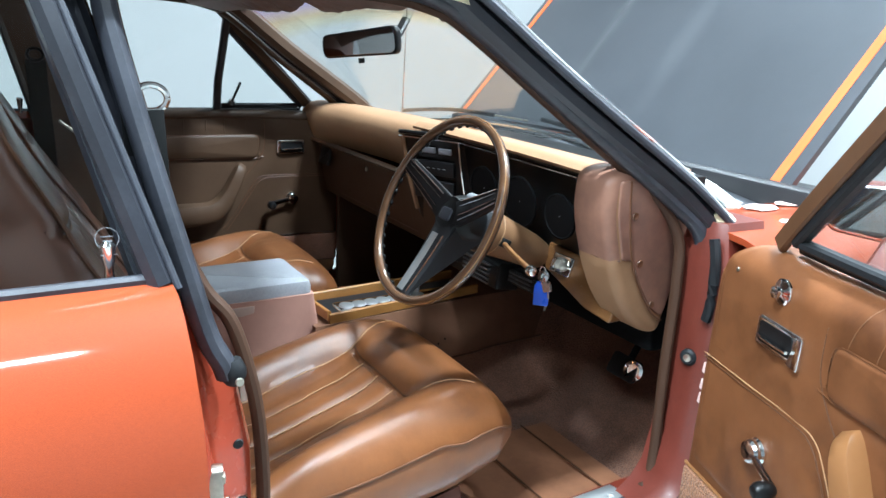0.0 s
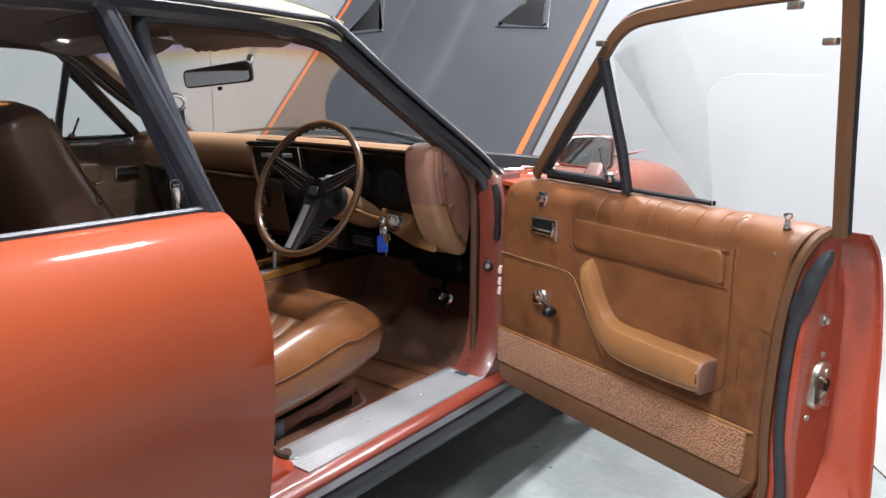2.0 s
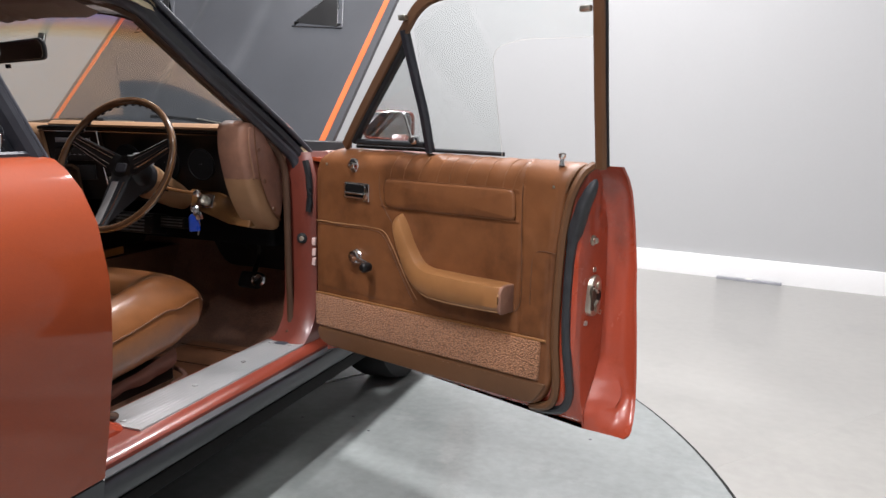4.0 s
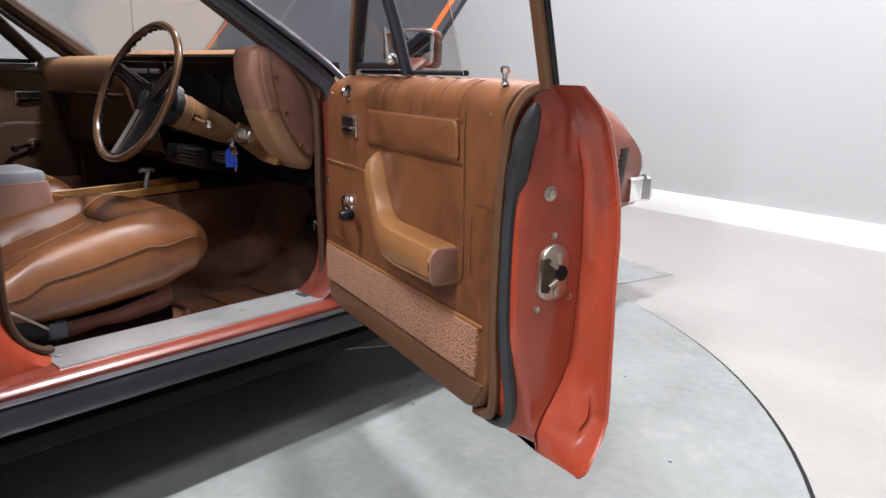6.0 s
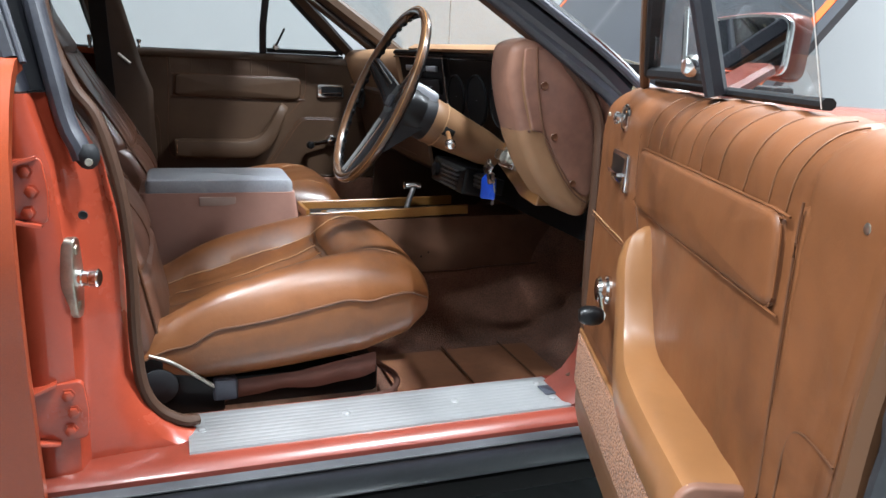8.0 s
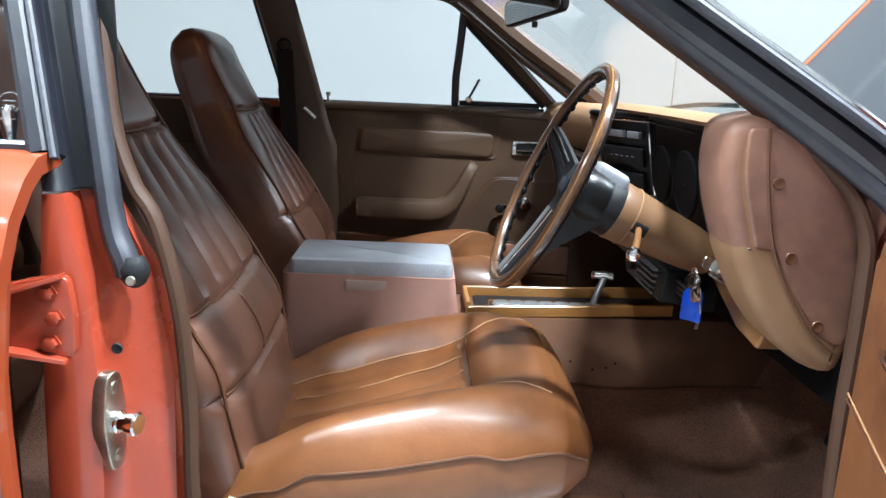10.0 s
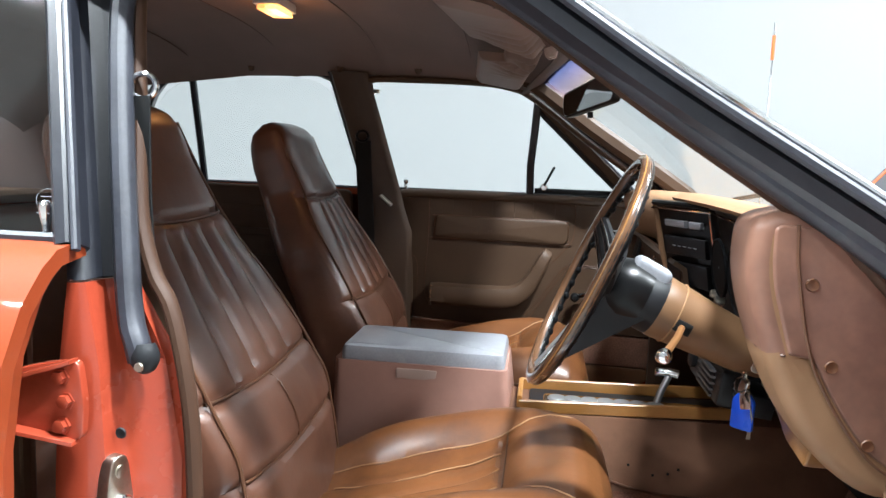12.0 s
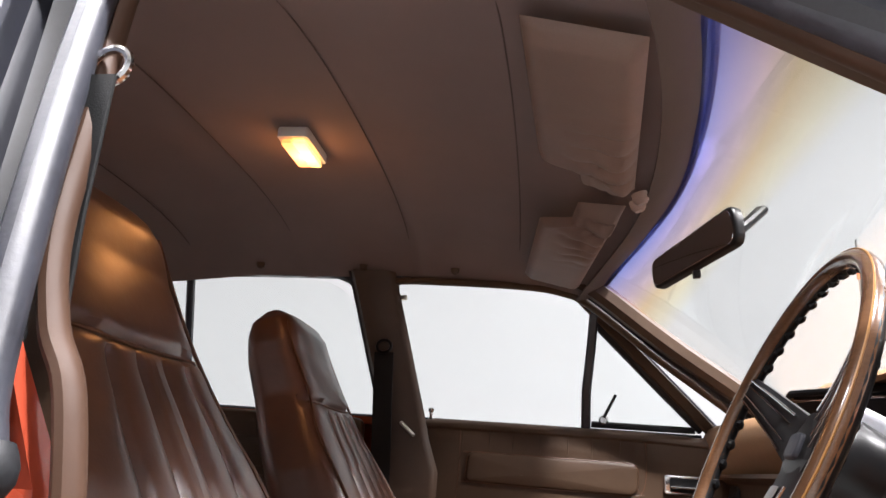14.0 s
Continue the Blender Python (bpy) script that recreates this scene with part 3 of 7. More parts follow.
for y, x in ((-0.715, 0.765), (-0.46, 0.765), (-0.245, 0.765), (-0.05, 0.80), (-0.05, 0.73)):
    part("screw", lathe([(0.0075, 0.375), (0.007, 0.379), (0.003, 0.3805)], pose(x, y, 0), 12), "alu", sill_near)
part("plate_mark", box(0.745, 0.785, -0.055, -0.03, 0.3765, 0.3785, 0.001), "greyrubber", sill_near)


# ---- pillars and roof ----
def pillar_b(s):
    def xo(z):
        return table([(0.36, 0.845), (0.68, 0.835), (0.9, 0.815), (0.98, 0.792), (1.37, 0.662)], z)
    def lean(z):
        return -0.25 * max(0.0, z - 0.95)
    def flare(z):
        return table([(0.36, 0.13), (0.375, 0.10), (0.40, 0.06), (0.44, 0.028), (0.5, 0.0)], z)
    def ring(z):
        x, d, f, u = xo(z), lean(z), flare(z), min(1.0, max(0.0, (z - 0.80) / 0.15))
        v = 1 - u
        e = 1 - 0.5 * u
        return [V(s * px, py, z) for px, py in ((x - 0.012, -0.962 + d), (x + 0.002, -0.957 + d), (x + 0.004, -0.95 + d), (x + 0.002, -0.945 + d + 0.035 * v), (x - 0.004, -0.938 + d + 0.042 * v), (x - 0.034, -0.932 + d + 0.047 * v), (x - 0.042, -0.918 + d + 0.04 * v + f * 0.5), (x - 0.048, -0.905 + d + 0.045 * v + f), (x - 0.066 * e, -0.897 + d + 0.066 * v + f), (x - 0.092 * e, -0.895 + d + 0.073 * v + f), (x - 0.092 * e, -0.962 + d + (0.05 * u if s > 0 else 0.0)))]
    lo, hi = [0.362, 0.375, 0.39, 0.41, 0.44, 0.5, 0.6, 0.72, 0.85, 0.947], [0.95, 1.05, 1.15, 1.25, 1.37]
    bm = bmesh.new()
    loft(bm, [ring(z) for z in lo])
    p = part("centre_pillar", bm, "jamb", car, "orange-red painted door pillar with striker and hinges")
    bm = bmesh.new()
    loft(bm, [ring(z) for z in hi])
    part("upper_pillar", bm, "blackout", p, "satin black upper pillar")
    bm = bmesh.new()
    def lining(z):
        u = min(1.0, max(0.0, (z - 0.80) / 0.15))
        x = xo(z) - 0.092 + 0.045 * min(1.0, max(0.0, (z - 0.87) / 0.15))
        y = -0.832 - 0.06 * u if s > 0 else -0.835 + 0.03 * (z < 0.9)
        b = 1 - 0.7 * u if s > 0 else 1.0
        return [V(s * (x - k * b), py + lean(z), z) for k, py in ((0.0, y), (0.012, y - 0.008 * b), (0.018, y - 0.02 * b), (0.018, min(y - 0.022 * b, -0.945 + 0.05 * u * (s > 0))), (0.0, min(y - 0.024 * b, -0.955 + 0.05 * u * (s > 0))))]
    loft(bm, [lining(z) for z in (0.37, 0.6, 0.8, 0.87, 0.95, 1.0, 1.2, 1.36)])
    part("pillar_trim", bm, "trim" if s > 0 else "darktrim", p, "brown vinyl pillar trim")
    return p


pillar_near, pillar_far = pillar_b(1), pillar_b(-1)
# striker, hinges and screws on the open side
STK = axis_frame((0.818, -0.888, 0.68), (0.25, 0.97, 0), (0, 0, 1))
sp_ = part("striker_plate", plate(rounded([(-0.062, -0.010), (-0.045, -0.015), (0.0, -0.021), (0.045, -0.015), (0.062, -0.010), (0.062, 0.010), (0.045, 0.015), (0.0, 0.021), (-0.045, 0.015), (-0.062, 0.010)], 0.010, 4), lambda a, b, h: STK @ V(a, b, h), -0.012, 0.006, 0.002), "steel", pillar_near, "plated striker plate")
part("striker_pin", lathe([(0.014, 0.004), (0.014, 0.012), (0.012, 0.014), (0.012, 0.022), (0.0145, 0.024), (0.0145, 0.034), (0.012, 0.036)], STK, 20), "chrome", sp_, "round steel striker pin")
for z in (-0.043, 0.043):
    part("screw", lathe([(0.008, 0.004), (0.008, 0.008), (0.004, 0.009)], STK @ pose(z, 0, 0), 12), "steel", sp_)
for z0, fwd in ((0.815, 0.0), (0.475, 0.03)):
    bm = bmesh.new()
    hinge = [(-0.912 + fwd, z0 - 0.045), (-0.909 + fwd, z0), (-0.915 + fwd, z0 + 0.05), (-0.955, z0 + 0.045), (-1.03, z0 + 0.03), (-1.03, z0 - 0.03), (-0.955, z0 - 0.048)]
    plate(rounded(hinge, 0.01, 3), lambda a, b, h: V(0.841 + h + max(0.0, -0.955 - a) * 0.35, a, b), -0.004, 0.007, 0.002, bm=bm)
    for zz, k in ((z0 + 0.043, 1), (z0 - 0.046, -1)):
        plate([(-0.92, 0.84), (-0.92, 0.856), (-1.03, 0.895), (-1.03, 0.84)], lambda a, b, h: V(b, a, zz + h + (-0.935 - a) * -0.3 * k), 0, 0.005, 0.001, bm=bm)
    h = part("hinge", bm, "jamb", pillar_near, "painted door hinge")
    for zz in (z0 - 0.028, z0 + 0.002, z0 + 0.03):
        part("bolt", lathe([(0.011, 0), (0.011, 0.003), (0.008, 0.003), (0.008, 0.009), (0.005, 0.010)], axis_frame((0.848, -0.936 + fwd + 0.006 * (zz > z0 - 0.01) * (zz < z0 + 0.02), zz), (1, 0, 0)), 6), "jamb", h)
part("grommet", lathe([(0.007, 0), (0.006, 0.002), (0.003, 0.001)], axis_frame((0.84, -0.868, 0.78), (1, 0, 0)), 10), "rubber", pillar_near)

A_PILLAR = [(0.664, -0.60, 1.362), (0.664, -0.50, 1.356), (0.668, -0.43, 1.318), (0.70, -0.26, 1.2), (0.742, -0.0, 1.035), (0.772, 0.095, 0.955)]
RAIL = [(0.665, -1.75, 1.342), (0.668, -1.4, 1.364), (0.668, -1.0, 1.370), (0.666, -0.8, 1.368)] + A_PILLAR


def side_path(s, pts, dx=0.0, dn=0.0, per=6):
    """The path on one side, moved outwards by dx and away from the opening by dn."""
    pts = spline([V(*p) for p in pts], per)
    out = []
    for i, p in enumerate(pts):
        d = (pts[min(i + 1, len(pts) - 1)] - pts[max(i - 1, 0)]).normalized()
        n = V(0, -d.z, d.y)
        n = n.normalized() * dn
        out.append(V(s * (p.x + dx), p.y + n.y, p.z + n.z))
    return out


def roof_side(s):
    bm = bmesh.new()
    sweep(bm, side_path(s, RAIL, -0.008, 0.000), rect(0.046, 0.040, 0.3))
    rail = part("roof_rail", bm, "blackout", car, "satin black roof rail and windscreen pillar")
    bm = bmesh.new()
    sweep(bm, side_path(s, RAIL, 0.024, 0.017), rect(0.014, 0.014, 0.3))
    part("drip_moulding", bm, "greyrubber", rail, "dark drip moulding")
    bm = bmesh.new()
    sweep(bm, side_path(s, A_PILLAR[1:], 0.010, 0.022), rect(0.024, 0.008, 0.35))
    part("screen_moulding", bm, "greyrubber" if s > 0 else "alu", rail, "grey windscreen edge moulding")
    bm = bmesh.new()
    sweep(bm, side_path(s, A_PILLAR[1:], 0.002, 0.031), rect(0.030, 0.010, 0.35))
    part("screen_trim", bm, "chrome", rail, "bright metal windscreen trim")
    # grey weatherstrip round the opening
    strip = [(0.796, -0.867, 0.855), (0.794, -0.873, 0.875), (0.783, -0.888, 0.91), (0.757, -0.908, 1.0), (0.70, -0.945, 1.18), (0.657, -0.965, 1.31), (0.648, -0.945, 1.35), (0.65, -0.80, 1.356), (0.65, -0.60, 1.352), (0.652, -0.50, 1.338), (0.657, -0.43, 1.303), (0.69, -0.262, 1.185), (0.73, -0.018, 1.02), (0.757, 0.065, 0.945), (0.762, 0.07, 0.86), (0.762, 0.07, 0.78)]
    bm = bmesh.new()
    sweep(bm, spline([V(s * x, y, z) for x, y, z in strip], 6), circle(0.015, 10, 0.017), (1, 0, 0))
    part("weatherstrip", bm, "greyrubber" , rail, "worn grey rubber weatherstrip")
    if s > 0:
        part("strip_end", lathe([(0.004, -0.020), (0.011, -0.016), (0.0165, -0.007), (0.0175, 0.002), (0.0155, 0.010), (0.013, 0.016)], axis_frame((0.798, -0.861, 0.860), (-0.15, -0.14, 1)), 20), "rubber", rail, "black rubber bulb at the strip's end")
        part("screw", lathe([(0.006, 0), (0.005, 0.003)], axis_frame((0.817, -0.858, 0.853), (1, 0, 0)), 10), "steel", rail)
    lace = [(0.745, -0.722, 0.389), (0.758, -0.745, 0.396), (0.765, -0.783, 0.425), (0.768, -0.806, 0.475), (0.768, -0.813, 0.56), (0.768, -0.813, 0.68), (0.764, -0.822, 0.80), (0.755, -0.848, 0.907), (0.742, -0.88, 0.956), (0.721, -0.908, 1.028), (0.683, -0.930, 1.154), (0.637, -0.955, 1.305), (0.63, -0.935, 1.338), (0.63, -0.80, 1.342), (0.63, -0.60, 1.338), (0.634, -0.505, 1.326), (0.64, -0.435, 1.297), (0.675, -0.265, 1.176), (0.712, -0.04, 1.022), (0.735, 0.026, 0.94), (0.742, 0.036, 0.84), (0.745, 0.036, 0.66), (0.745, 0.045, 0.48), (0.75, 0.035, 0.415), (0.755, 0.012, 0.392)]
    bm = bmesh.new()
    sweep(bm, spline([V(s * x, y, z) for x, y, z in lace], 6), circle(0.010, 10, 0.012), (1, 0, 0))
    part("windlace", bm, "lace" if s > 0 else "trim", rail, "tan vinyl edge trim round the door opening")
    # inner pillar trim
    bm = bmesh.new()
    sweep(bm, side_path(s, A_PILLAR[1:], -0.062, 0.014), rect(0.045, 0.05, 0.3))
    part("pillar_trim", bm, "trim" if s > 0 else "darktrim", rail, "brown vinyl windscreen pillar trim")
    return rail


rail_near, rail_far = roof_side(1), roof_side(-1)


def roof_z(x, y):
    zc = table([(-2.3, 1.14), (-2.05, 1.28), (-1.85, 1.37), (-1.7, 1.41), (-1.3, 1.455), (-0.95, 1.46), (-0.75, 1.457), (-0.55, 1.438), (-0.42, 1.41), (-0.33, 1.375)], y)
    return zc + 0.01 - 0.085 * abs(x / 0.665) ** 3.2


def roof_front(x):
    return -0.335 - 0.10 * (x / 0.665) ** 2


part("roof", sheet(lambda u, v: (lambda x, y: V(x, y, roof_z(x, y) + 0.006 + 0.036 * abs(x / 0.668) ** 3.2))(u, roof_front(u) + (-2.13 - roof_front(u)) * v), [math.sin(k * math.pi / 40) * 0.668 for k in range(-20, 21)], steps(0, 1, 30), 0.012), "cream", car, "cream vinyl-covered roof")
for sd in (-1, 1):
    part("roof_edge", sheet(lambda y, k: V(sd * (0.668 + 0.012 * math.sin(k * math.pi / 2)), y, roof_z(0.668, y) + 0.040 - 0.050 * k), steps(-0.45, -2.1, 24), steps(0, 1, 5), 0.006), "cream", car, "cream vinyl roof edge")
liner = part("headliner", sheet(lambda u, v: (lambda x, y: V(x, y, roof_z(x, y) - 0.024 - 0.02 * abs(x / 0.64) ** 6 - 0.004 * math.exp(-((y + 0.87) / 0.02) ** 2) - 0.004 * math.exp(-((y + 1.17) / 0.02) ** 2) - 0.004 * math.exp(-((y + 0.605) / 0.015) ** 2)))(u, roof_front(u) - 0.02 + (-2.08 - roof_front(u)) * v), [math.sin(k * math.pi / 40) * 0.64 for k in range(-20, 21)], steps(0, 1, 150), -0.006), "headliner", car, "brown cloth headliner with cross seams")
for y in (-0.605, -0.875, -1.17, -1.45):
    part("seam", tube([V(x, y - 0.012 * (x / 0.6) ** 2, roof_z(x, y) - 0.0288) for x in steps(-0.56, 0.56, 20)], 0.0013, 6), "headseam", liner)
part("header_trim", sheet(lambda x, k: V(x, roof_front(x) + 0.012 - 0.06 * k, roof_z(x, roof_front(x)) - 0.012 - 0.028 * math.sin(k * math.pi * 0.5)), steps(-0.63, 0.63, 30), steps(0, 1, 6), 0.004), "headseam", liner, "brown header trim above the windscreen")
bm = bmesh.new()
sweep(bm, [V(x, roof_front(x) + 0.014, roof_z(x, roof_front(x)) - 0.014) for x in steps(-0.63, 0.63, 30)], circle(0.006, 8))
part("header_piping", bm, "trim", liner)
for x in (-0.60, 0.60):
    for y in (-0.78, -1.02, -1.3):
        part("clip", lathe([(0.012, 0), (0.009, 0.012), (0.003, 0.016)], pose(x, y, roof_z(x, y) - 0.036) @ pose(0, 0, 0, 180), 10), "trim", liner)

# dome lamp
dome = part("dome_lamp", box(-0.063, 0.060, -1.030, -0.973, 1.424, 1.445, 0.006), "white", car, "ceiling lamp with a white frame and lit amber lens")
part("lens", box(-0.056, 0.052, -1.024, -1.003, 1.414, 1.4235, 0.005), "amber", dome, "glowing orange half of the lens")
part("lens", box(-0.056, 0.052, -1.002, -0.979, 1.414, 1.4235, 0.005), "amberlight", dome, "brighter yellow half of the lens")
data = bpy.data.lights.new("dome_light", "POINT")
data.energy, data.color, data.shadow_soft_size = 0.26, (1.0, 0.40, 0.12), 0.03
ob = new("dome_light", data)
ob.location, ob.parent = (-0.01, -1.0, 1.39), dome

# ---- windows ----
def screen_low(x):
    k = 1 - (x / 0.76) ** 2
    return V(x, 0.105 + 0.13 * k, 0.952 + 0.085 * k)


def screen_top(x):
    k = 1 - (x / 0.63) ** 2
    return V(x, -0.425 + 0.095 * k, 1.345 + 0.03 * k)


def screen_at(u, v):
    a, b = screen_low(0.75 * u), screen_top(0.625 * u)
    return a.lerp(b, v) + V(0, 0.018, 0.014) * math.sin(v * math.pi)


ws = part("windscreen", sheet(screen_at, steps(-1, 1, 28), steps(0, 1, 10), 0.005), "glass", car, "clear curved windscreen glass")
ws.visible_shadow = False
# tinted band along the top of the screen
m = bpy.data.materials.new("violet_amber_tint_band")
m.use_nodes = True
nt = m.node_tree
nt.nodes.remove(nt.nodes["Principled BSDF"])
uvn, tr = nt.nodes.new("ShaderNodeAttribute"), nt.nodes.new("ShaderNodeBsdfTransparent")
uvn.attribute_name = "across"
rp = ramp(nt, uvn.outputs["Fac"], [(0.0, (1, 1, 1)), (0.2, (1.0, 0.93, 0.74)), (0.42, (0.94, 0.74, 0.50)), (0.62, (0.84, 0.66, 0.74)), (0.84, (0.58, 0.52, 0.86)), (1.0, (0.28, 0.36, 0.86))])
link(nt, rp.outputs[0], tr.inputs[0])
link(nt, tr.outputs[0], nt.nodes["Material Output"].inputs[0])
M["band"] = m
bm = bmesh.new()
us, vs = steps(-0.985, 0.985, 26), steps(0.72, 0.995, 12)
sheet(lambda u, v: screen_at(u, 0.995 - (0.995 - v) * (0.75 + 0.35 * u * u)) - V(0, 0.006, 0.006), us, vs, 0, bm)
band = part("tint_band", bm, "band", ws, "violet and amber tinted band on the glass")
at = band.data.attributes.new("across", "FLOAT", "POINT")
for i in range(len(us)):
    for j in range(len(vs)):
        at.data[i * len(vs) + j].value = j / (len(vs) - 1)
band.visible_shadow = False

# rear window
rw = part("rear_window", sheet(lambda u, v: V(u * (0.64 - 0.06 * v), (-2.48 + 0.36 * v) - 0.06 * (1 - u * u), 1.0 + 0.235 * v + 0.02 * (1 - u * u)), steps(-1, 1, 16), steps(0, 1, 6), 0.005), "glass", car, "clear rear window glass")
rw.visible_shadow = False


def c_pillar(s):
    def post(k, z):
        return V(s * (0.81 - (z - 1.0) * 0.40 - 0.05 * k), (1 - k) * (-1.78 - (1.36 - z) * 0.21) + k * (-2.09 - (1.36 - z) * 1.12), z)
    p = part("rear_pillar", sheet(post, steps(0, 1, 6), steps(0.99, 1.37, 6), 0.02), "cream", car, "cream vinyl-covered rear pillar")
    part("pillar_lining", sheet(lambda k, z: post(k, z) - V(s * 0.045, 0, 0), steps(0, 1, 6), steps(0.94, 1.37, 6), 0.006), "headliner", p, "brown cloth pillar lining")


c_pillar(1)
c_pillar(-1)
part("boot_lid", sheet(lambda x, v: V(x, -2.50 - 0.79 * v, 1.0 + 0.02 * (1 - (x / 0.8) ** 2) - 0.07 * v * v), steps(-0.79, 0.79, 16), steps(0, 1, 8), 0.03), "paint", car)
part("rear_panel", sheet(lambda x, z: V(x, -3.26 - 0.05 * math.sin((z - 0.35) * 4.4), z), steps(-0.80, 0.80, 10), steps(0.35, 0.96, 6), 0.03), "paint", car)

# ---- front doors ----
DOOR_AT, DOOR_U, DOOR_W = V(1.0696, -0.1169, 0), V(0.9355, -0.3533, 0), V(-0.3533, -0.9355, 0)


def near_door(u, z, w):
    return DOOR_AT + DOOR_U * u + DOOR_W * w + V(0, 0, z)


def far_door(u, z, w):
    return V(-0.775 + w, -0.19 - u, z)


TRIM = rounded([(-0.178, 0.45), (-0.178, 0.95), (-0.115, 1.0), (0.698, 0.99), (0.682, 0.94), (0.662, 0.80), (0.657, 0.62), (0.662, 0.47), (0.625, 0.415), (-0.12, 0.40)], [0.05, 0.06, 0.05, 0.02, 0.05, 0.1, 0.1, 0.05, 0.05, 0.05], 5)


def frame_w(z):
    return -0.03 + 0.13 * (z - 1.0) / 0.39


def seam_line(place, pts, w, r=0.0016, name="seam", mat="stitch", per=6, parent=None):
    return part(name, tube([place(p.x, p.y, w) for p in spline([V(a, b, 0) for a, b in pts], per)], r, 6), mat, parent)


def plain_ring(z):
    """The closed door's section at a height: pairs along the door and out from its lining."""
    so = table([(0.36, -0.125), (0.41, -0.145), (0.6, -0.165), (0.72, -0.17), (0.8, -0.155), (0.88, -0.13), (0.93, -0.10), (0.97, -0.07), (1.0, -0.035)], z)
    low, k = table([(0.36, -0.10), (0.40, -0.03), (0.46, -0.012)], z), max(0.0, z - 0.92)
    return ((-0.185 + k, low), (0.2, low), (0.70, low), (0.772, so), (0.45, so - 0.012), (0.1, so - 0.012), (-0.21 + k, so))


def shell_ring(z):
    """The open door's section at a height: lining side, seal ledge, shut face with its crease, flared hem, outer skin."""
    low, k = table([(0.36, -0.10), (0.40, -0.03), (0.46, -0.012), (0.94, -0.012), (0.965, -0.028), (0.989, -0.05)], z), max(0.0, z - 0.92)
    uh = table([(0.362, 0.812), (0.375, 0.824), (0.40, 0.819), (0.42, 0.813), (0.45, 0.806), (0.5, 0.803), (0.6, 0.794), (0.7, 0.782), (0.8, 0.772), (0.93, 0.768), (1.0, 0.774)], z)
    wh = table([(0.362, -0.086), (0.375, -0.090), (0.40, -0.109), (0.42, -0.126), (0.45, -0.142), (0.55, -0.147), (0.65, -0.153), (0.75, -0.163), (0.8, -0.163), (0.85, -0.155), (0.9, -0.143), (0.93, -0.134), (0.96, -0.11), (0.99, -0.074)], z)
    wi = table([(0.36, -0.07), (0.40, -0.062), (0.42, -0.055), (0.445, -0.045), (0.55, -0.021), (0.6, -0.015), (0.78, -0.012), (0.86, -0.024), (0.95, -0.028), (1.0, -0.03)], z)
    wc = table([(0.36, -0.072), (0.40, -0.064), (0.43, -0.075), (0.483, -0.108), (0.528, -0.128), (0.615, -0.134), (0.72, -0.138), (0.83, -0.133), (0.90, -0.117), (0.96, -0.09), (0.99, -0.062)], z)
    out = [(-0.185 + k, low), (0.2, low), (0.60, low), (0.655, low), (0.690, min(low, -0.012)), (0.703, min(low - 0.002, wi + 0.004)), (0.710, wi - 0.003)]
    for f in (0.08, 0.2, 0.35, 0.5, 0.62, 0.72, 0.82, 0.92, 1.0):
        w = wi - 0.003 + (wc - wi + 0.003) * f
        dent = sum(0.006 * math.exp(-((w - cw) / hw) ** 2 - ((z - cz) / hz) ** 4) for cw, cz, hw, hz in ((-0.078, 0.885, 0.009, 0.048), (-0.105, 0.905, 0.008, 0.03)))
        out.append((0.712 + 0.003 * f - dent, w))
    for g in (0.1, 0.22, 0.36, 0.5, 0.62, 0.74, 0.86, 0.94):
        h = table([(0.0, 0.0), (0.1, -0.04), (0.22, 0.10), (0.36, 0.22), (0.5, 0.30), (0.62, 0.52), (0.74, 0.60), (0.86, 0.72), (0.94, 0.92)], g)
        boss = 0.022 * math.exp(-((z - 0.452) / 0.034) ** 2 - ((g - 0.55) / 0.2) ** 2)
        out.append((0.715 + (uh - 0.715) * h + boss, wc + (wh - wc) * g))
    return out + [(uh - 0.001, wh + 0.003), (uh + 0.003, wh - 0.001), (uh - 0.001, wh - 0.006), (0.45, wh - 0.012), (0.1, wh - 0.012), (-0.205 + k, wh - 0.008), (-0.21 + k, wh), (-0.195 + k, wh * 0.6)]


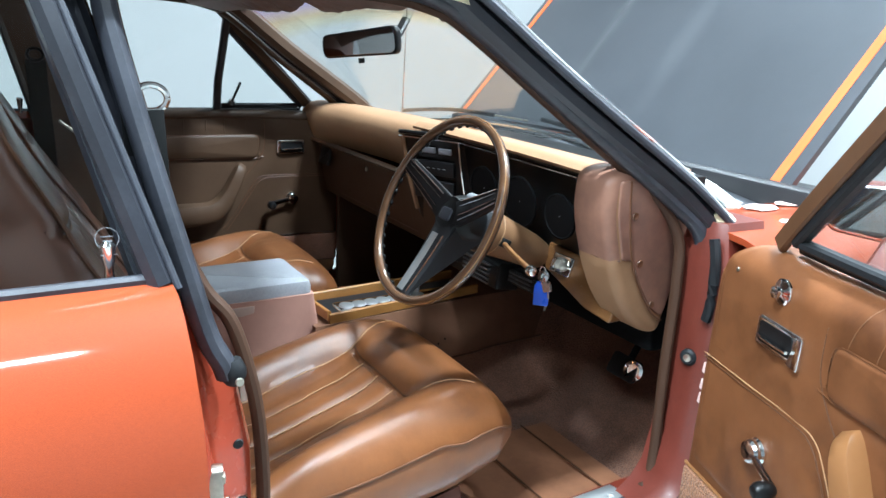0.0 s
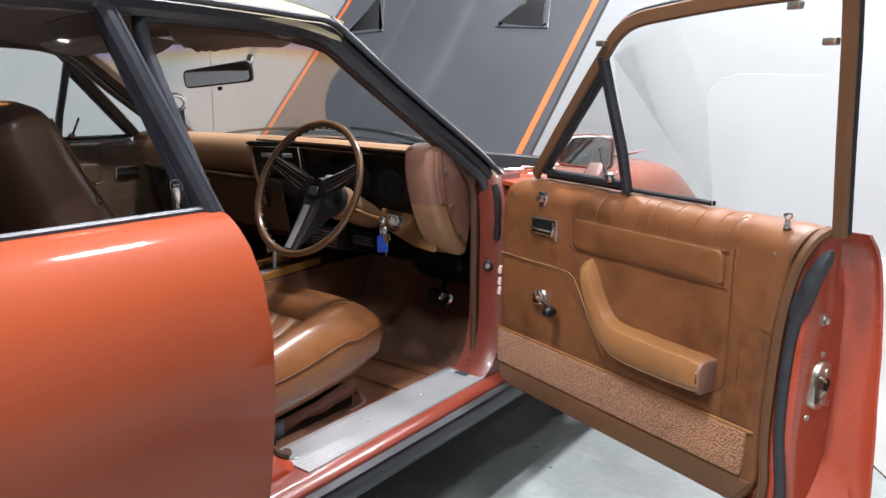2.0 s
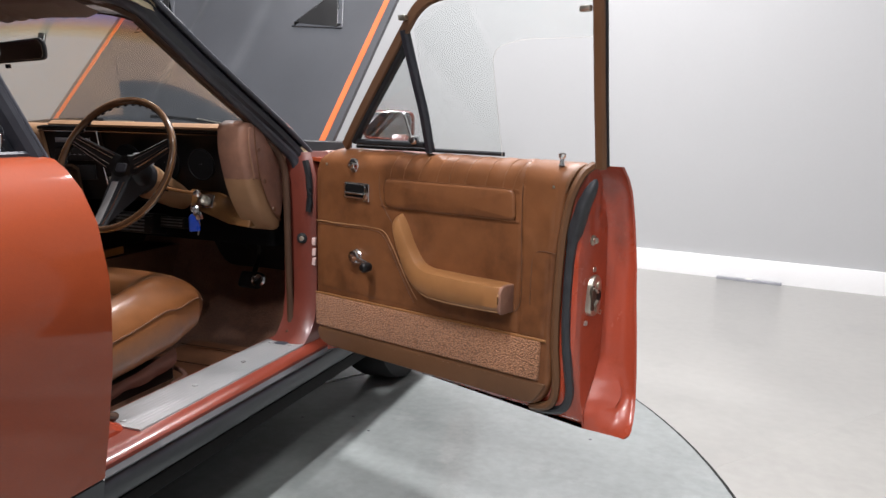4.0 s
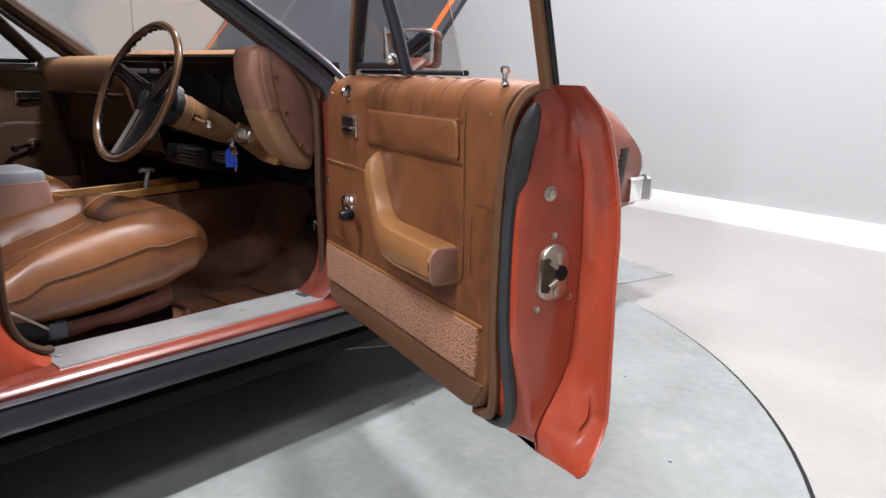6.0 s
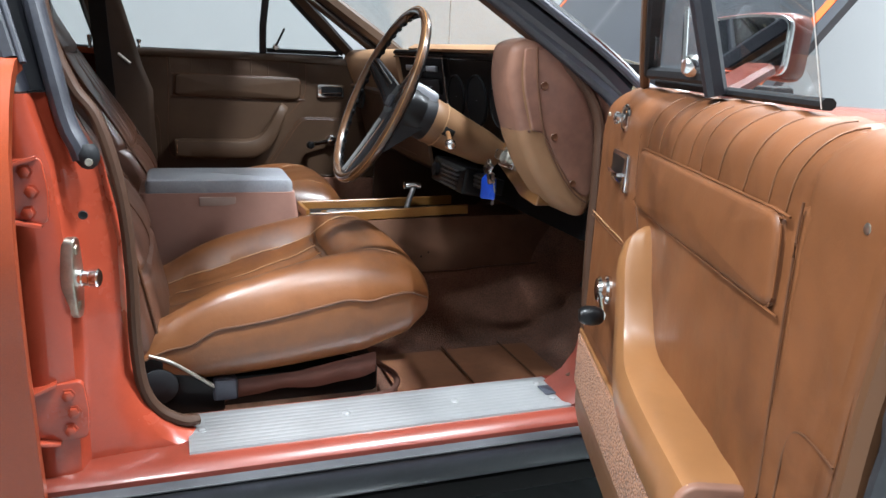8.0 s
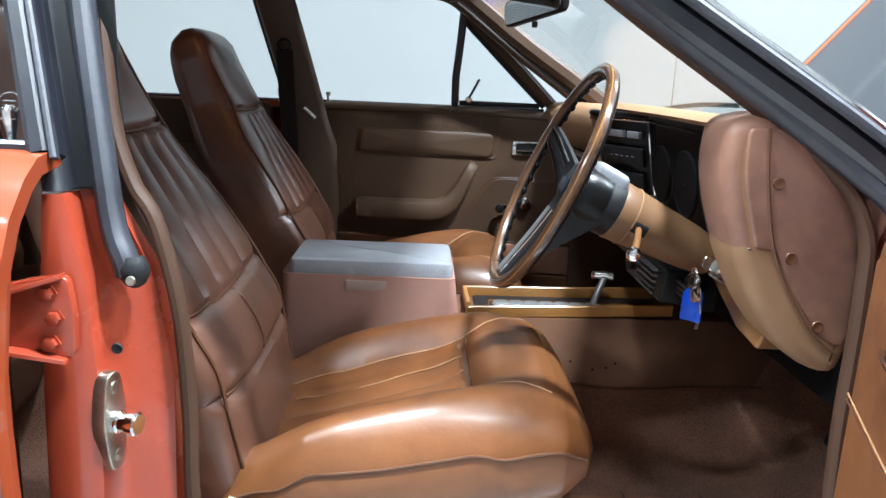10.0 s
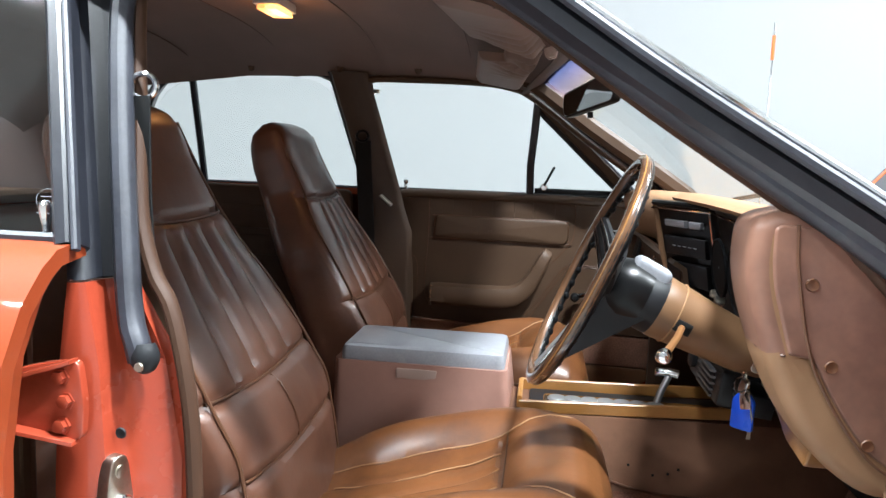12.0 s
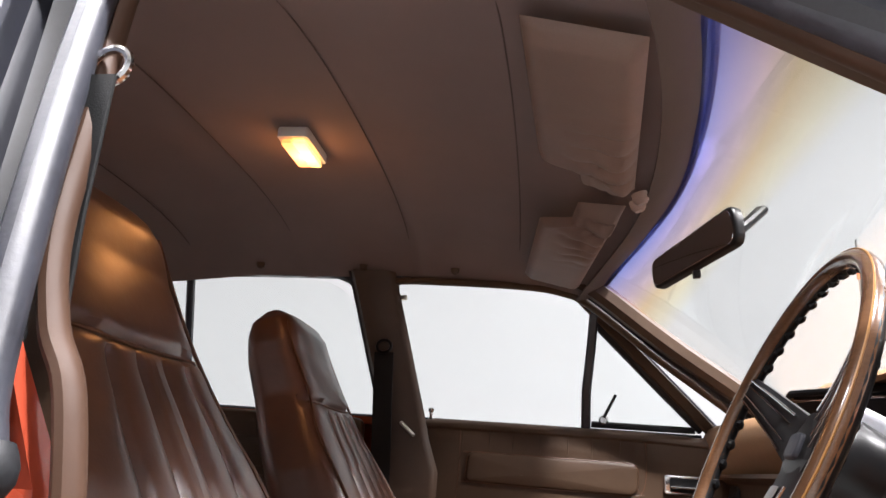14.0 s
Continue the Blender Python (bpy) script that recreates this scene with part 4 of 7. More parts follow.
def front_door(place, near):
    def fw(u, z):
        """How far the window frame stands from the lining's plane."""
        return frame_w(z) - (0.003 + 0.04 * u - 0.047 * u * max(0.0, min(1.0, (1.39 - z) / 0.39)) if near else 0.0)

    bm = bmesh.new()
    loft(bm, [[place(u, z, w) for u, w in (shell_ring(z) if near else plain_ring(z))] for z in (steps(0.362, 0.989, 66) if near else (0.362, 0.39, 0.5, 0.66, 0.82, 0.93, 0.975, 0.989))])
    d = part("front_door", bm, "jamb" if near else "paint", car, "open orange-red front door with tan leather lining" if near else "closed front door, its lining darkened for shade")
    # same lining on both doors; the closed one is coloured darker for shade
    t = part("lining", plate([(u, z) for u, z in TRIM if z < 0.945] if near else TRIM, place, -0.012, 0.006, 0.014, 4), "door" if near else "trim", d, "creased tan leather door lining" if near else "door lining with shade in its brown colour")
    if near:
        def hide(u, run, lift=0.0):
            """The loose leather skin: up the board, round the broad rolled top and in to the glass; run is the way from the strip."""
            a = max(0.0, min(math.pi / 2, (run - 0.368) / 0.048))
            back = max(0.0, run - 0.368 - 0.048 * math.pi / 2)
            band = rise(0.33, 0.37, run) * max(0.0, min(1.0, (u - 0.08) / 0.06, (0.60 - u) / 0.05))
            w = 0.0024 * noise.noise(V(u * 8, run * 11, 5)) + 0.0014 * noise.noise(V(u * 21, run * 26, 1))
            w += 0.0011 * band * math.sin(u * 92 + 2.5 * noise.noise(V(u * 9, run * 4, 8)))
            w += 0.0018 * max(0.0, math.sin(u * 60 + run * 45)) * rise(0.57, 0.62, u) * (1 - rise(0.32, 0.38, run))
            w -= 0.003 * math.exp(-((u - 0.567) / 0.004) ** 2)
            rim = rise(0.0, 0.02, min(u - front_u(run), edge_u(run) - u, run + 0.004))
            out = (0.0045 + w) * rim + lift
            z = 0.575 + min(run, 0.368) + (0.048 + out) * math.sin(a)
            return place(u, z, 0.003 - 0.048 + (0.048 + out) * math.cos(a) - back) if a else place(u, z, 0.003 + out)

        def edge_u(run):
            return table([(0.0, 0.652), (0.165, 0.655), (0.285, 0.664), (0.355, 0.676), (0.40, 0.688), (0.46, 0.700)], run)

        def front_u(run):
            return table([(0.0, -0.172), (0.34, -0.172), (0.39, -0.158), (0.42, -0.135), (0.46, -0.115)], run)
        part("leather_skin", sheet(lambda k, run: hide(front_u(run) + (edge_u(run) - front_u(run)) * k, run), steps(0, 1, 170), steps(0, 0.462, 90), 0), "door", t, "creased golden-brown leather skin")
        part("roll_end", plate([(0.575 + 0.35, 0.001)] + [(0.943 + 0.0485 * math.sin(a), -0.045 + 0.0485 * math.cos(a)) for a in steps(0, math.pi / 2, 8)] + [(0.9915, -0.062), (0.93, -0.03)], lambda a, b, h: place(table([(0.92, 0.668), (0.945, 0.678), (0.992, 0.694)], a) + h, a, b), -0.01, 0.008, 0.002, 1), "lowertrim", t)
        for k, u in enumerate((0.135, 0.185, 0.245, 0.30, 0.345, 0.40, 0.455, 0.51, 0.545)):
            top = (0.425, 0.44, 0.43)[k % 3]
            part("pleat", tube([hide(u + 0.02 * (r - 0.36) / 0.08 + 0.004 * math.sin(k * 2.1 + r * 20), r, 0.0007) for r in steps(0.352, top, 10)], 0.0007, 5), "pleatline", t)
    else:
        roll = spline([V(-0.13, 0.985, 0), V(0.1, 0.994, 0), V(0.4, 0.996, 0), V(0.62, 0.995, 0), V(0.675, 0.988, 0), V(0.70, 0.972, 0)], 6)
        bm = bmesh.new()
        loft(bm, [[place(p.x, p.y + 0.020 * math.sin(a) - 0.008, -0.03 + 0.040 * math.cos(a)) for a in steps(-0.9, math.pi - 0.2, 10)] for p in roll])
        part("top_roll", bm, "trim", d)
        for k, u in enumerate(steps(0.16, 0.56, 6)):
            part("pleat", tube([place(u + 0.004 * math.sin(k * 2.1), p, w) for p, w in ((0.932, 0.0058), (0.95, 0.0062), (0.968, 0.0062), (0.98, 0.0085))], 0.0011, 6), "trim", d)
    # padded panel, carpet strip, lower kick panel
    pad = rounded([(0.115, 0.925), (0.115, 0.845), (0.54, 0.852), (0.55, 0.86), (0.545, 0.928)], [0.02, 0.03, 0.015, 0.015, 0.02], 4)
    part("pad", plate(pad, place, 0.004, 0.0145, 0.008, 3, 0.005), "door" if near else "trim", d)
    seam_line(place, pad[::2] + [pad[0]], 0.0105, 0.0012, per=2, parent=d, mat="door" if near else "piping")
    strip = rounded([(-0.174, 0.558), (-0.172, 0.462), (0.632, 0.482), (0.634, 0.578)], 0.006, 2)
    part("carpet_strip", plate(strip, place, 0.004, 0.013, 0.004), "carpetstrip" if near else "carpet", d, "looped tan carpet strip")
    bm = bmesh.new()
    sweep(bm, [place(u, 0.558 + (u + 0.174) * 0.0235 + 0.004, 0.008) for u in steps(-0.175, 0.648, 10)], rect(0.006, 0.007, 0.3))
    part("strip_edge", bm, "arm" if near else "chrome", d)
    low = rounded([(-0.172, 0.458), (-0.165, 0.42), (-0.12, 0.404), (0.615, 0.42), (0.65, 0.47), (0.65, 0.478), (0.63, 0.478)], 0.02, 3)
    part("kick_panel", plate(low, place, 0.004, 0.009, 0.004), "lowertrim", d, "olive brown vinyl kick panel")
    # stitched shapes
    lift = 0.0022 if near else 0.0
    seam_line(place, [(-0.174, 0.782), (-0.05, 0.783), (0.07, 0.785), (0.115, 0.778), (0.145, 0.745), (0.20, 0.66), (0.24, 0.61)], 0.0062 + lift, 0.0011, parent=d, mat="stitch" if near else "piping")
    seam_line(place, [(-0.174, 0.775), (-0.05, 0.776), (0.065, 0.778), (0.105, 0.771), (0.135, 0.74), (0.19, 0.655), (0.23, 0.60)], 0.0062 + lift, 0.0012, "seam", "piping", parent=d)
    seam_line(place, [(0.098, 0.94 if near else 0.99), (0.095, 0.93), (0.10, 0.87), (0.125, 0.83), (0.16, 0.79)], 0.0062 + lift, 0.0011, "seam", "piping", parent=d)
    seam_line(place, [(0.568, 0.94 if near else 0.99), (0.567, 0.9), (0.57, 0.80), (0.575, 0.70), (0.565, 0.645), (0.52, 0.625)], 0.0062 + lift, 0.0011, "seam", "piping", parent=d)
    seam_line(place, [(0.665, 0.79), (0.62, 0.79), (0.603, 0.77), (0.60, 0.72), (0.60, 0.66)], 0.0062 + lift, 0.001, "seam", "piping", parent=d)
    # armrest: a slanting grip that runs out into a flat rest
    path = [(0.172, 0.828, 0.012, 0.013), (0.18, 0.815, 0.034, 0.017), (0.195, 0.785, 0.045, 0.020), (0.22, 0.735, 0.047, 0.023), (0.25, 0.695, 0.052, 0.028), (0.295, 0.672, 0.060, 0.034), (0.36, 0.668, 0.066, 0.036), (0.44, 0.668, 0.068, 0.035), (0.52, 0.67, 0.068, 0.034), (0.545, 0.67, 0.066, 0.032)]
    fine = spline([V(*q[:3]) for q in path], 5)
    wid = spline([V(q[3], 0, 0) for q in path], 5)
    bm = bmesh.new()
    rings = []
    for i, (p, wd) in enumerate(zip(fine, wid)):
        a, b = fine[max(i - 1, 0)], fine[min(i + 1, len(fine) - 1)]
        dr = V(b.x - a.x, b.y - a.y).normalized()
        n = V(-dr.y, dr.x)
        h = p.z * 0.84
        sec = [(-wd.x, 0.0), (-wd.x, h * 0.55), (-wd.x * 0.92, h * 0.85), (-wd.x * 0.6, h), (wd.x * 0.4, h), (wd.x * 0.85, h * 0.9), (wd.x, h * 0.65), (wd.x, 0.0)]
        rings.append([place(p.x + n.x * k, p.y + n.y * k, 0.004 + hh) for k, hh in sec])
    loft(bm, rings)
    # the far armrest takes the shade-darkened trim colour too
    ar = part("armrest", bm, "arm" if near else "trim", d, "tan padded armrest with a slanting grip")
    part("armrest_end", plate(rounded([(0.634, 0.0), (0.634, 0.05), (0.646, 0.058), (0.69, 0.058), (0.703, 0.046), (0.703, 0.0)], 0.008, 3), lambda a, b, h: place(0.545 + h, a, 0.004 + b), 0.0, 0.008, 0.003), "pod" if near else "trim", ar)
    part("armrest_seam", tube([place(0.5465, z, w) for z, w in ((0.655, 0.004), (0.655, 0.034), (0.662, 0.0625), (0.68, 0.063), (0.70, 0.05))], 0.002, 6), "stitch", ar)
    if near:
        part("armrest_piping", tube([place(p.x + 0.0, p.y - wd.x * 0.95, p.z * 0.72 + 0.004) for p, wd in list(zip(fine, wid))[10:]], 0.0016, 6), "stitch", ar)
    # chrome inside handle in a black recess
    hx, hz = 0.004, 0.882
    bez = part("handle_bezel", plate(rounded([(hx - 0.05, hz - 0.024), (hx + 0.05, hz - 0.024), (hx + 0.05, hz + 0.024), (hx - 0.05, hz + 0.024)], 0.008, 3), place, 0.004, 0.013, 0.004), "chrome", d, "chrome door handle surround")
    part("recess", plate(rounded([(hx - 0.042, hz - 0.017), (hx + 0.036, hz - 0.017), (hx + 0.036, hz + 0.017), (hx - 0.042, hz + 0.017)], 0.006, 3), place, 0.010, 0.0142, 0.001, 1), "plastic", bez)
    bm = bmesh.new()
    sweep(bm, [place(u, hz - 0.006, w) for u, w in ((hx - 0.036, 0.013), (hx - 0.02, 0.0155), (hx + 0.01, 0.0165), (hx + 0.034, 0.015))], rect(0.016, 0.005, 0.3))
    part("lever", bm, "chrome", bez)
    if near:
        bm = bmesh.new()
        plate(rounded([(hx + 0.030, hz - 0.026), (hx + 0.056, hz - 0.028), (hx + 0.056, hz + 0.024), (hx + 0.044, hz + 0.022)], 0.004, 2), place, 0.010, 0.0155, 0.002, bm=bm)
        part("handle_edge", bm, "chrome", bez)
    # window crank
    nrm = (place(0, 0, 1) - place(0, 0, 0))
    kx = (0.008, 0.696) if near else (0.0, 0.70)
    knob = (0.084, 0.680) if near else (0.085, 0.688)
    cr = part("window_crank", lathe([(0.021, 0.0), (0.022, 0.006), (0.019, 0.010), (0.020, 0.016), (0.017, 0.021), (0.008, 0.023)], axis_frame(place(*kx, 0.006), nrm), 20), "chrome", d, "chrome window crank with a black knob")
    bm = bmesh.new()
    sweep(bm, [place(kx[0] + (knob[0] - kx[0]) * k, kx[1] + (knob[1] - kx[1]) * k, 0.022 + 0.008 * k) for k in steps(0, 1, 6)], circle(0.008, 8, 0.004), nrm)
    part("crank_arm", bm, "chrome", cr)
    part("crank_knob", lathe([(0.008, 0.0), (0.012, 0.004), (0.0145, 0.014), (0.0135, 0.028), (0.009, 0.034), (0.003, 0.035)], axis_frame(place(*knob, 0.030), nrm), 16), "plastic", cr, "black plastic knob")
    # lock button
    part("lock_button", lathe([(0.008, 0), (0.005, 0.005), (0.005, 0.016), (0.0085, 0.020), (0.009, 0.026), (0.006, 0.029)], axis_frame(place(0.655, 0.987 if near else 1.006, -0.014 if near else -0.035), (0, 0, 1)), 14), "chrome", d, "chrome lock button")
    # window frame: slanting front post, top and rear post
    fr = [(-0.085, 1.005), (0.0, 1.085), (0.12, 1.195), (0.24, 1.305), (0.283, 1.342), (0.33, 1.364), (0.40, 1.374), (0.55, 1.386), (0.72, 1.392), (0.768, 1.392)]
    pts = [place(p.x, p.y, fw(p.x, p.y)) for p in spline([V(a, b, 0) for a, b in fr], 5)]
    up = place(0, 0, 1) - place(0, 0, 0)
    bm = bmesh.new()
    sweep(bm, pts, rect(0.030, 0.014, 0.25), up)
    fm = part("window_frame", bm, "lowertrim" if near else "trim", d, "brown painted window frame" if near else "dark window frame")
    bm = bmesh.new()
    sweep(bm, [place(u, z, fw(u, z)) for u, z in ((0.766, 1.406), (0.761, 1.3), (0.752, 1.15), (0.743, 0.985))], rect(0.026, 0.016, 0.35), up)
    part("rear_post", bm, "lowertrim" if near else "trim", fm)
    bm = bmesh.new()
    sweep(bm, [place(p.x - 0.004, p.y + 0.012, fw(p.x, p.y) - 0.013) for p in spline([V(a, b, 0) for a, b in fr], 5)], rect(0.024, 0.012, 0.25), up)
    part("outer_frame", bm, "blackout", fm, "satin black outer frame")
    bm = bmesh.new()
    sweep(bm, [place(u, z, fw(u, z) - 0.011) for u, z in ((0.771, 1.41), (0.766, 1.3), (0.757, 1.15), (0.748, 0.99))], rect(0.018, 0.010, 0.25), up)
    part("outer_post", bm, "rubber", fm)
    for u, z in ((0.245, 1.325), (0.68, 1.368), (0.738, 1.31)):
        part("stop", box(-0.012, 0.012, -0.006, 0.006, 0, 0.012, 0.002, m=axis_frame(place(u, z, fw(u, z) + 0.006), nrm)), "steel", fm)
    # quarter vent: black post, rail and glass
    bm = bmesh.new()
    sweep(bm, [place(u, z, fw(u, z)) for u, z in ((0.244, 1.0), (0.246, 1.1), (0.238, 1.2), (0.232, 1.30))], rect(0.024, 0.022, 0.25), up)
    vp = part("vent_post", bm, "blackout", d, "black quarter vent post")
    bm = bmesh.new()
    sweep(bm, [place(p.x, p.y, fw(p.x, p.y) - 0.004) for p in spline([V(-0.03, 1.018, 0), V(0.0, 1.018, 0), V(0.23, 1.018, 0)], 4)], rect(0.016, 0.022, 0.25), up)
    sweep(bm, [place(u, z, fw(u, z) - 0.004) for u, z in ((-0.045, 1.018), (0.06, 1.112), (0.21, 1.25), (0.228, 1.272))], rect(0.018, 0.022, 0.25), up)
    part("vent_seal", bm, "rubber", vp, "black rubber vent seal")
    g = part("vent_glass", plate(rounded([(-0.02, 1.025), (0.235, 1.025), (0.232, 1.27)], 0.012, 3), lambda a, b, h: place(a, b, fw(a, b) - 0.006 + h), 0, 0.004, 0.001, 1), "glass", vp)
    g.visible_shadow = False
    ct = part("vent_catch", lathe([(0.012, 0), (0.013, 0.012), (0.009, 0.018)], axis_frame(place(0.20, 1.03, fw(0.20, 1.03)), nrm), 14), "chrome", vp, "chrome vent catch")
    bm = bmesh.new()
    sweep(bm, [place(0.20 - 0.03 * k, 1.035 + 0.06 * k, fw(0.20, 1.03) + 0.018 - 0.004 * k) for k in steps(0, 1, 5)], rect(0.008, 0.005, 0.3), up)
    part("catch_lever", bm, "chrome" if near else "plastic", ct)
    # main glass
    if near:
        edge = rounded([(0.47, 1.0), (0.478, 1.245), (0.56, 1.262), (0.747, 1.258)], [0, 0.08, 0.02, 0], 8)
        pane = [(0.252, 1.0), (0.25, 1.30), (0.30, 1.342), (0.42, 1.366), (0.757, 1.382)] + edge[::-1]
        part("glass_edge", tube([place(a, b, fw(a, b) - 0.010) for a, b in edge], 0.0005, 5), "white", d, "bright cut edge of the glass")
    else:
        pane = rounded([(0.252, 1.0), (0.25, 1.30), (0.30, 1.342), (0.42, 1.366), (0.775, 1.382), (0.765, 1.0)], [0.0, 0.02, 0.05, 0.05, 0.01, 0.0], 4)
    bm = bmesh.new()
    vs_ = [bm.verts.new(place(a, b, fw(a, b) - 0.012)) for a, b in pane]
    f_ = bm.faces.new(vs_)
    bmesh.ops.solidify(bm, geom=[f_], thickness=0.004)
    g = part("window_glass", bm, "glass", d, "clear front door glass")
    g.visible_shadow = False
    bm = bmesh.new()
    sweep(bm, [place(u, 1.004, -0.045) for u in steps(-0.05, 0.47 if near else 0.765, 8)], rect(0.012, 0.010, 0.3))
    part("glass_seal", bm, "rubber", d, "black rubber glass seal")
    return d


door_near, door_far = front_door(near_door, True), front_door(far_door, False)
# shut face of the open door: folded lining edge, rubber seal, latch, buffer and screws
def along(points, per=6):
    return [near_door(p.x, p.y, p.z) for p in spline([V(*q) for q in points], per)]


bm = bmesh.new()
sweep(bm, along(((0.715, 0.990, -0.050), (0.708, 0.975, -0.022), (0.698, 0.945, -0.006), (0.684, 0.90, -0.004), (0.671, 0.82, -0.004), (0.665, 0.70, -0.004), (0.665, 0.58, -0.004), (0.672, 0.48, -0.006), (0.655, 0.425, -0.010), (0.60, 0.407, -0.014))), rect(0.020, 0.018, 0.35), DOOR_W)
part("lining_edge", bm, "lowertrim", door_near, "brown vinyl folded round the lining's edge")
bm = bmesh.new()
sweep(bm, along(((0.728, 0.93, -0.016), (0.708, 0.87, -0.012), (0.693, 0.80, -0.010), (0.688, 0.70, -0.010), (0.690, 0.60, -0.010), (0.698, 0.52, -0.014), (0.700, 0.46, -0.022), (0.682, 0.418, -0.026), (0.64, 0.404, -0.026), (0.60, 0.402, -0.026))), rect(0.020, 0.022, 0.35), DOOR_W)
sl = part("door_seal", bm, "sealrubber", door_near, "black rubber door seal")
bm = bmesh.new()
rings = []
for z in steps(0.79, 0.962, 22):
    k = table([(0.79, 0.45), (0.80, 0.62), (0.82, 0.74), (0.835, 0.95), (0.86, 1.0), (0.91, 1.0), (0.935, 0.85), (0.952, 0.6), (0.962, 0.2)], z)
    cu = 0.708 + table([(0.79, -0.022), (0.86, -0.006), (0.91, 0.010), (0.962, 0.032)], z)
    rings.append([near_door(cu + a * (k + 0.10 * noise.noise(V(a * 90, b * 90, z * 40))), z, -0.016 + b * (k + 0.25 * noise.noise(V(a * 70, b * 70, z * 34)))) for a, b in superring(0.016, 0.017, 20, 2.6)])
loft(bm, rings)
part("seal_block", bm, "sealrubber", sl, "black rubber corner block")
LATCH = axis_frame(near_door(0.713, 0.688, -0.083), DOOR_U * 0.99 - DOOR_W * 0.12, (0, 0, 1))
lt = part("latch", plate(rounded([(-0.044, -0.029), (0.030, -0.031), (0.047, -0.016), (0.050, 0.004), (0.036, 0.026), (-0.034, 0.034), (-0.049, 0.014)], 0.022, 6), lambda a, b, h: LATCH @ V(a, b, h), -0.01, 0.009, 0.004), "steel", door_near, "worn plated door latch")
part("latch_hole", lathe([(0.0135, 0.006), (0.0135, 0.0102), (0.004, 0.0102)], LATCH @ pose(-0.002, -0.012, 0), 20), "gap", lt)
part("latch_mouth", plate(rounded([(-0.034, 0.012), (-0.014, 0.006), (-0.002, -0.004), (0.012, 0.006), (0.028, 0.014), (0.026, 0.0285), (-0.030, 0.031)], 0.005, 3), lambda a, b, h: LATCH @ V(a, b, h), 0.004, 0.0098, 0.001, 1), "latchdark", lt)
for pts_ in (((0.019, 0.014, 0.010), (0.013, 0.007, 0.012), (0.009, 0.001, 0.012)), ((-0.021, 0.014, 0.010), (-0.015, 0.006, 0.012), (-0.011, 0.000, 0.012))):
    bm = bmesh.new()
    sweep(bm, [LATCH @ V(*p) for p in pts_], rect(0.007, 0.005, 0.3))
    part("claw", bm, "steel", lt)
for a, b in ((0.024, -0.010), (-0.032, -0.006)):
    part("bolt", lathe([(0.010, 0.008), (0.010, 0.0115), (0.006, 0.0125)], LATCH @ pose(a, b, 0), 14), "steel", lt)
part("buffer_bolt", lathe([(0.0125, 0), (0.0125, 0.003), (0.0078, 0.004), (0.0078, 0.011), (0.005, 0.013)], axis_frame(near_door(0.712, 0.819, -0.070), DOOR_U), 12), "steel", door_near, "plated buffer bolt")
for z, w in ((0.749, -0.082), (0.626, -0.055), (0.642, -0.118)):
    part("screw", lathe([(0.0065, 0), (0.006, 0.003), (0.0025, 0.0015)], axis_frame(near_door(0.7125, z, w), DOOR_U), 12), "steel", door_near)
for u, z in ((-0.125, 0.950), (0.650, 0.940)):
    part("screw", lathe([(0.0042, 0), (0.0036, 0.002), (0.0015, 0.003)], axis_frame(near_door(u, z, 0.0065), DOOR_W), 10), "steel", door_near)
part("mirror_toggle", lathe([(0.020, 0), (0.020, 0.003), (0.016, 0.006), (0.008, 0.008), (0.006, 0.010), (0.009, 0.012), (0.009, 0.017), (0.005, 0.019)], axis_frame(near_door(-0.008, 0.953, 0.006), DOOR_W), 18), "chrome", door_near, "chrome mirror control knob")
# outside mirror on the open door
MIR = axis_frame((1.083, 0.062, 1.062), (0.28, -0.955, 0.06), (0, 0, 1))
# housing wears the shade-darkened jamb red
mr = part("wing_mirror", plate(rounded([(-0.047, -0.075), (0.047, -0.075), (0.05, 0.0), (0.043, 0.078), (-0.04, 0.078)], 0.022, 5), lambda a, b, h: MIR @ V(a, b, h), -0.026, 0.012, 0.018), "shadejamb", door_near, "red wing mirror, coloured darker for shade, with chrome rim")
part("mirror_rim", plate(rounded([(-0.042, -0.069), (0.042, -0.069), (0.045, 0.0), (0.038, 0.071), (-0.035, 0.071)], 0.02, 5), lambda a, b, h: MIR @ V(a, b, h), 0.010, 0.016, 0.003), "chrome", mr)
part("mirror_glass", plate(rounded([(-0.038, -0.064), (0.038, -0.064), (0.041, 0.0), (0.034, 0.066), (-0.031, 0.066)], 0.018, 5), lambda a, b, h: MIR @ V(a, b, h), 0.014, 0.0175, 0.0008, 1), "mirror", mr, "mirror glass")
bm = bmesh.new()
sweep(bm, [near_door(0.06, 0.985, -0.07), near_door(0.04, 1.0, -0.11), near_door(0.0, 1.03, -0.17)], rect(0.05, 0.02, 0.3))
part("mirror_foot", bm, "shadejamb", mr)

# ---- front pillars at the hinges, bulkhead, fenders ----
def hinge_pillar(s):
    prof = [(0.835, 0.06), (0.815, 0.048), (0.775, 0.048), (0.755, 0.055), (0.72, 0.055), (0.72, 0.16), (0.84, 0.16)]
    bm = bmesh.new()
    loft(bm, [[V(s * (x - (0.03 if z > 0.9 else 0.0)), y - fl, z) for x, y in prof] for z, fl in ((0.362, 0.10), (0.375, 0.085), (0.40, 0.045), (0.44, 0.015), (0.52, 0.0), (0.75, 0.0), (0.90, 0.0), (0.975, -0.02))])
    # the pillar's shadow behind the door is in its colour
    return part("hinge_pillar", bm, "shadejamb", car, "red painted hinge pillar, shade in its colour")


